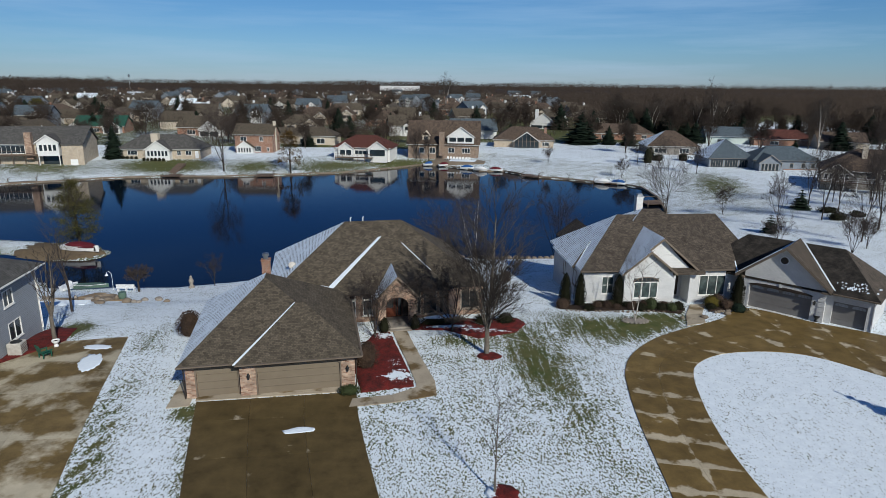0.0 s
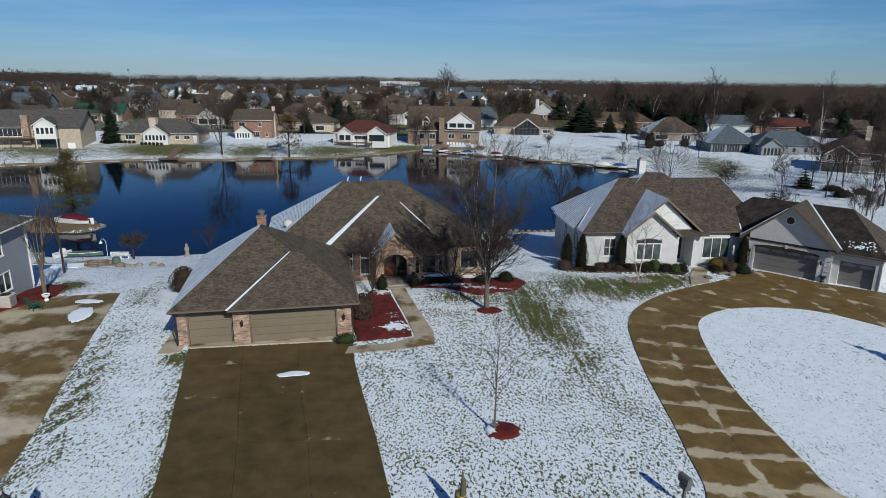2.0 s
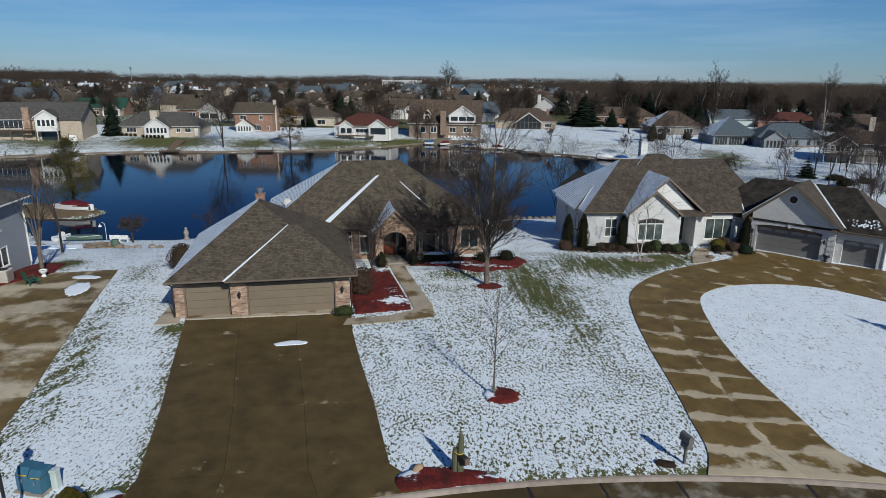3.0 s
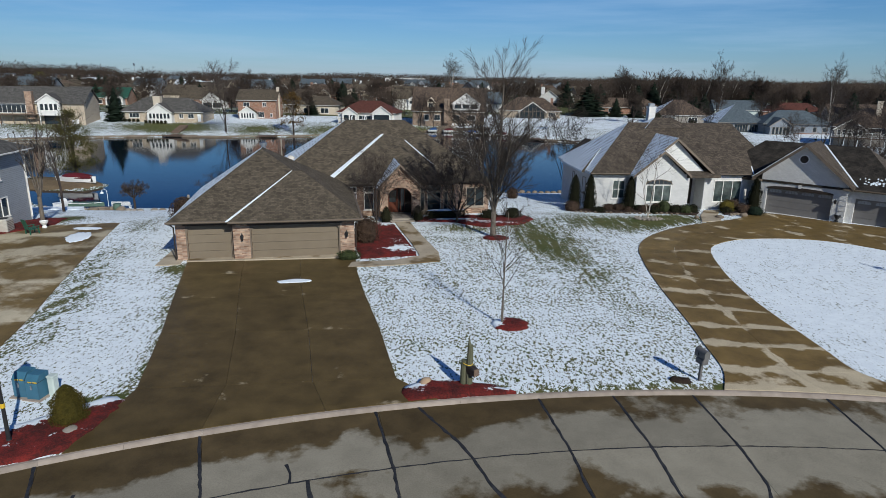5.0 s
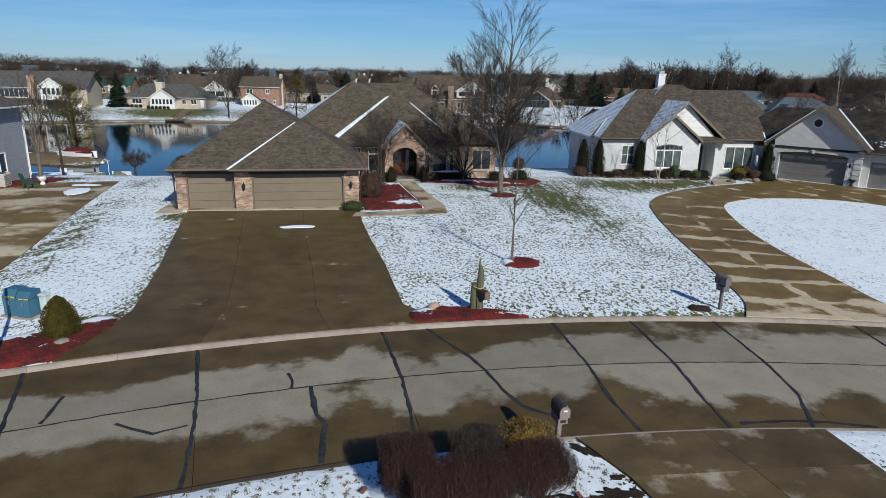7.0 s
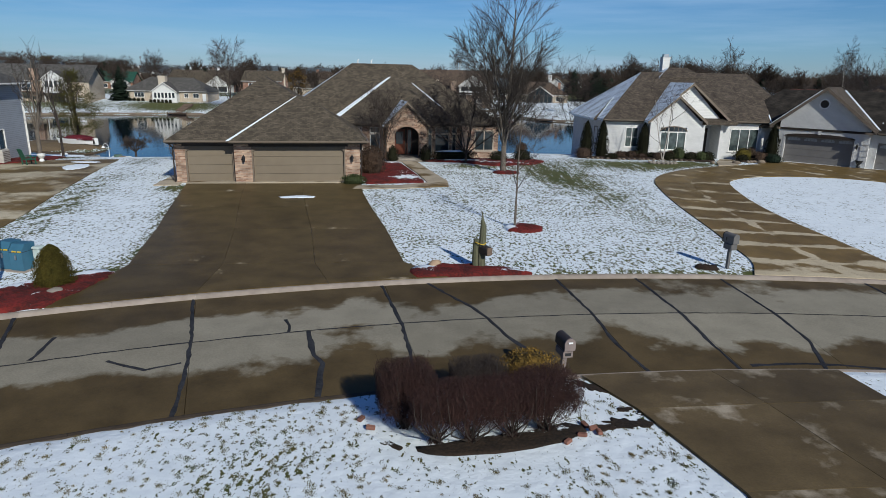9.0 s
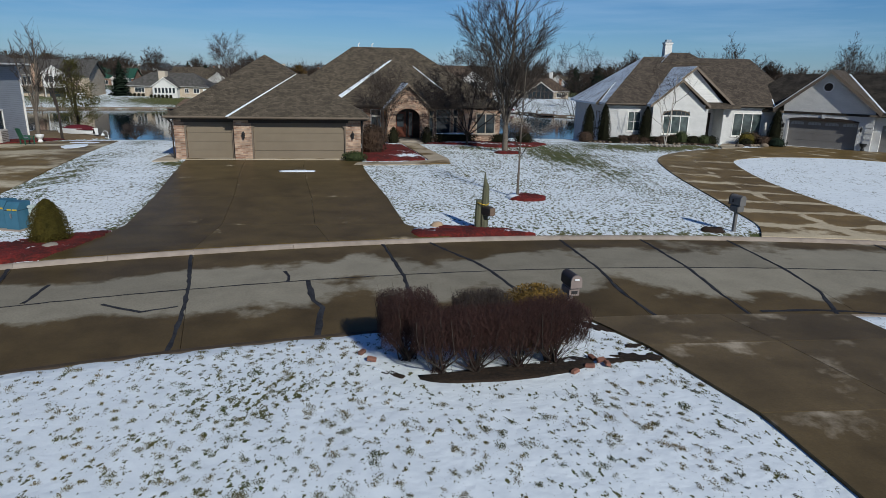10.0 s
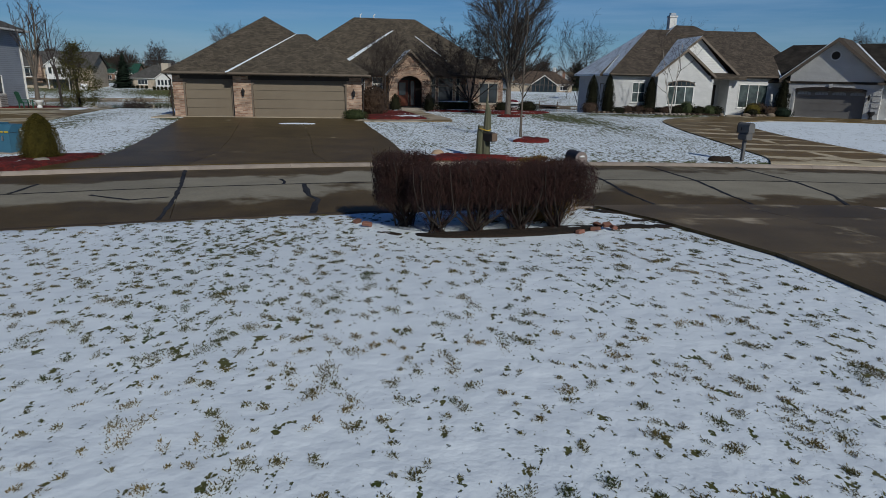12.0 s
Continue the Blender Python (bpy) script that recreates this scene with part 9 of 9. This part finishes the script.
dock(-101.5, 154.5, 25, 6.0, 2.6, "wooden dock with railings at the far bank", rail=True)
dock(-69.4, 165.2, 2, 5.0, 1.8, "low dark wooden dock below a flight of steps")
dock(-45.6, 168.0, 6, 4.6, 2.4, "small pale wooden dock with a bench", rail=True)
dock(27.2, 170.6, -28, 5.0, 3.2, "wooden dock with tall end frames", rail=True)
dock(44.8, 160.6, -25, 6.0, 3.4, "wooden dock with lifted boats", rail=True)
dock(46.9, 131.0, -80, 4.5, 3.0, "white-railed dock near the snowy bank", rail=True)
for i, (x, y, r, mt, lab) in enumerate(((9.5, 184.0, -10, BLUE_TARP, "small boat under a blue tarp"), (3.0, 190.2, 20, RED_CLOTH, "small red kayak at the bank"), (-1.5, 191.5, 10, BLUE_TARP, "small blue boat at the bank"), (13.2, 180.5, -30, WHITE_PAINT, "small white pontoon boat"), (17.5, 180.0, -20, RED_CLOTH, "red covered boat at the dock"), (43.0, 158.4, -25, WHITE_PAINT, "white boat on a lift"), (46.6, 156.9, -25, BLUE_TARP, "blue covered boat on a lift"))):
    t = thing("boat", pose(x, y, LAKE_Z + 0.1, 0, 0, r), lab, "boat")
    part("hull", hull(4.2, 1.6, 0.7, WHITE_PAINT), WHITE_PAINT, t)
    part("cover", M().lathe([(0.72, 0.65), (0.75, 0.8), (0.45, 1.2), (0.02, 1.35)], 12, sx=2.4), mt, t)
wall_ = thing("seawall", pose(0, 0, 0), "low stone and timber edging along the far shore", "seawall", kind="structure")
far_pts = SHORE[1:22]
for (ax, ay), (bx, by) in zip(far_pts, far_pts[1:]):
    d = Vector((bx - ax, by - ay))
    n = max(1, int(d.length / 2.4))
    nrm = Vector((d.y, -d.x)).normalized() * 0.2
    for i in range(n):
        p, q = Vector((ax, ay)) + d * ((i + 0.01) / n), Vector((ax, ay)) + d * ((i + 0.99) / n)
        part("edging_stone", M().prism([tuple(p + nrm), tuple(q + nrm), tuple(q - nrm), tuple(p - nrm)][::-1], LAKE_Z - 0.5, LAKE_Z + 0.42 + 0.1 * ((i * 7) % 3) / 3), STONE_WALL, wall_)
near_pts = SHORE[21:25]
w2 = thing("seawall", pose(0, 0, 0), "low rough stone edging along the near bank", "seawall", kind="structure")
rr_ = random.Random(9)
for (ax, ay), (bx, by) in zip(near_pts, near_pts[1:]):
    d = Vector((bx - ax, by - ay))
    n = max(1, int(d.length / 0.9))
    for i in range(n):
        p = Vector((ax, ay)) + d * ((i + 0.5) / n)
        part("edging_stone", M().lathe([(0.4, -0.5), (0.45, 0.1), (0.3, 0.35), (0.05, 0.42)], 7, wob=0.4, rng=rr_).moved(pose(p.x, p.y - 0.5, -3.9 + 0.2 * rr_.random(), 0, 0, 360 * rr_.random())), STONE_WALL, w2)
# lakeside terrace of the shingled house
ter = thing("terrace", pose(6.5, 192.5, 0, 0, 0, -12), "stone terrace with white chairs by the lake", "terrace")
part("paving", M().box(-7, 9, -3, 4.5, -4.5, -2.45), STONE_WALL, ter)
part("snowed_deck", M().box(-2, 6, -1.5, 3.5, -2.45, -2.35), SNOW, ter)
for i in range(8):
    c = thing("lawn_chair", pose(4.0 + 0.95 * i, 194.6 - 0.25 * i, -2.35, 0, 0, -12 + 9 * (i % 3)), "white moulded lawn chair on the terrace", "chair", "chairs on the terrace")
    part("seat", M().box(-0.3, 0.3, -0.3, 0.3, 0.36, 0.42), WHITE_PAINT, c)
    part("backrest", M().box(-0.3, 0.3, 0.26, 0.32, 0.42, 0.95), WHITE_PAINT, c)
    for sx in (-0.27, 0.27):
        for sy in (-0.27, 0.27):
            part("leg", M().box(sx - 0.03, sx + 0.03, sy - 0.03, sy + 0.03, 0, 0.36), WHITE_PAINT, c)
st = thing("steps", pose(-70.5, 170.0, 0, 0, 0, 2), "brown timber steps down to the lake", "steps")
for i in range(12):
    part("tread", M().box(-1.1, 1.1, -4.4 + 0.8 * i, -3.7 + 0.8 * i, -4.1 + 0.17 * i, -3.55 + 0.17 * i), DECKWOOD, st)
for i in range(24):
    r0 = random.Random(500 + i)
    f = (i + 0.6 * r0.random()) / 24
    x = 11.6 + 10.8 * f
    y = 55.6 - 0.3 * math.sin(3 * f) + 0.25 * r0.random()
    rock(x, y, 520 + i, 0.10 + 0.12 * r0.random(), 0.08 + 0.08 * r0.random(), STONE_WALL, "brown edging stone along the planting bed", group="bed edging stones")
for i in range(16):
    r0 = random.Random(600 + i)
    f = i / 15
    rock(25.4 + 3.4 * f + 0.3 * r0.random(), 55.3 + 1.2 * f, 620 + i, 0.12 + 0.14 * r0.random(), 0.1 + 0.1 * r0.random(), STONE_WALL, "brown edging stone beside the court", group="bed edging stones")
for i in range(18):
    r0 = random.Random(700 + i)
    a = 2 * math.pi * i / 18
    rock(17.35 + 1.1 * math.cos(a), 52.9 + 0.7 * math.sin(a), 720 + i, 0.14, 0.13, STONE, "pale stone of the ring round the birch", group="birch ring stones")

bed("soil_mound", circle(8.95, 23.45, 0.42, 0.2, 10, -0.3), MULCH_DK, "small low dark heap behind the curb", seed=77, heap=0.12, lift=0.03, category="soil")
bed("bank_soil", [(-61, 86.6), (-57, 85.7), (-53, 85.6), (-50.3, 86.0), (-49.0, 87.4), (-48.9, 89.0), (-51.4, 91.5), (-54, 93.0), (-60, 93.2)], mat("brown_bank", (0.15, 0.11, 0.065), 0.95, second=(0.085, 0.06, 0.035), scale=2, bump=0.6), "bare brown earth and dead grass on the spit", seed=88, heap=0.1, lift=0.05, category="soil", ragged=0.25)
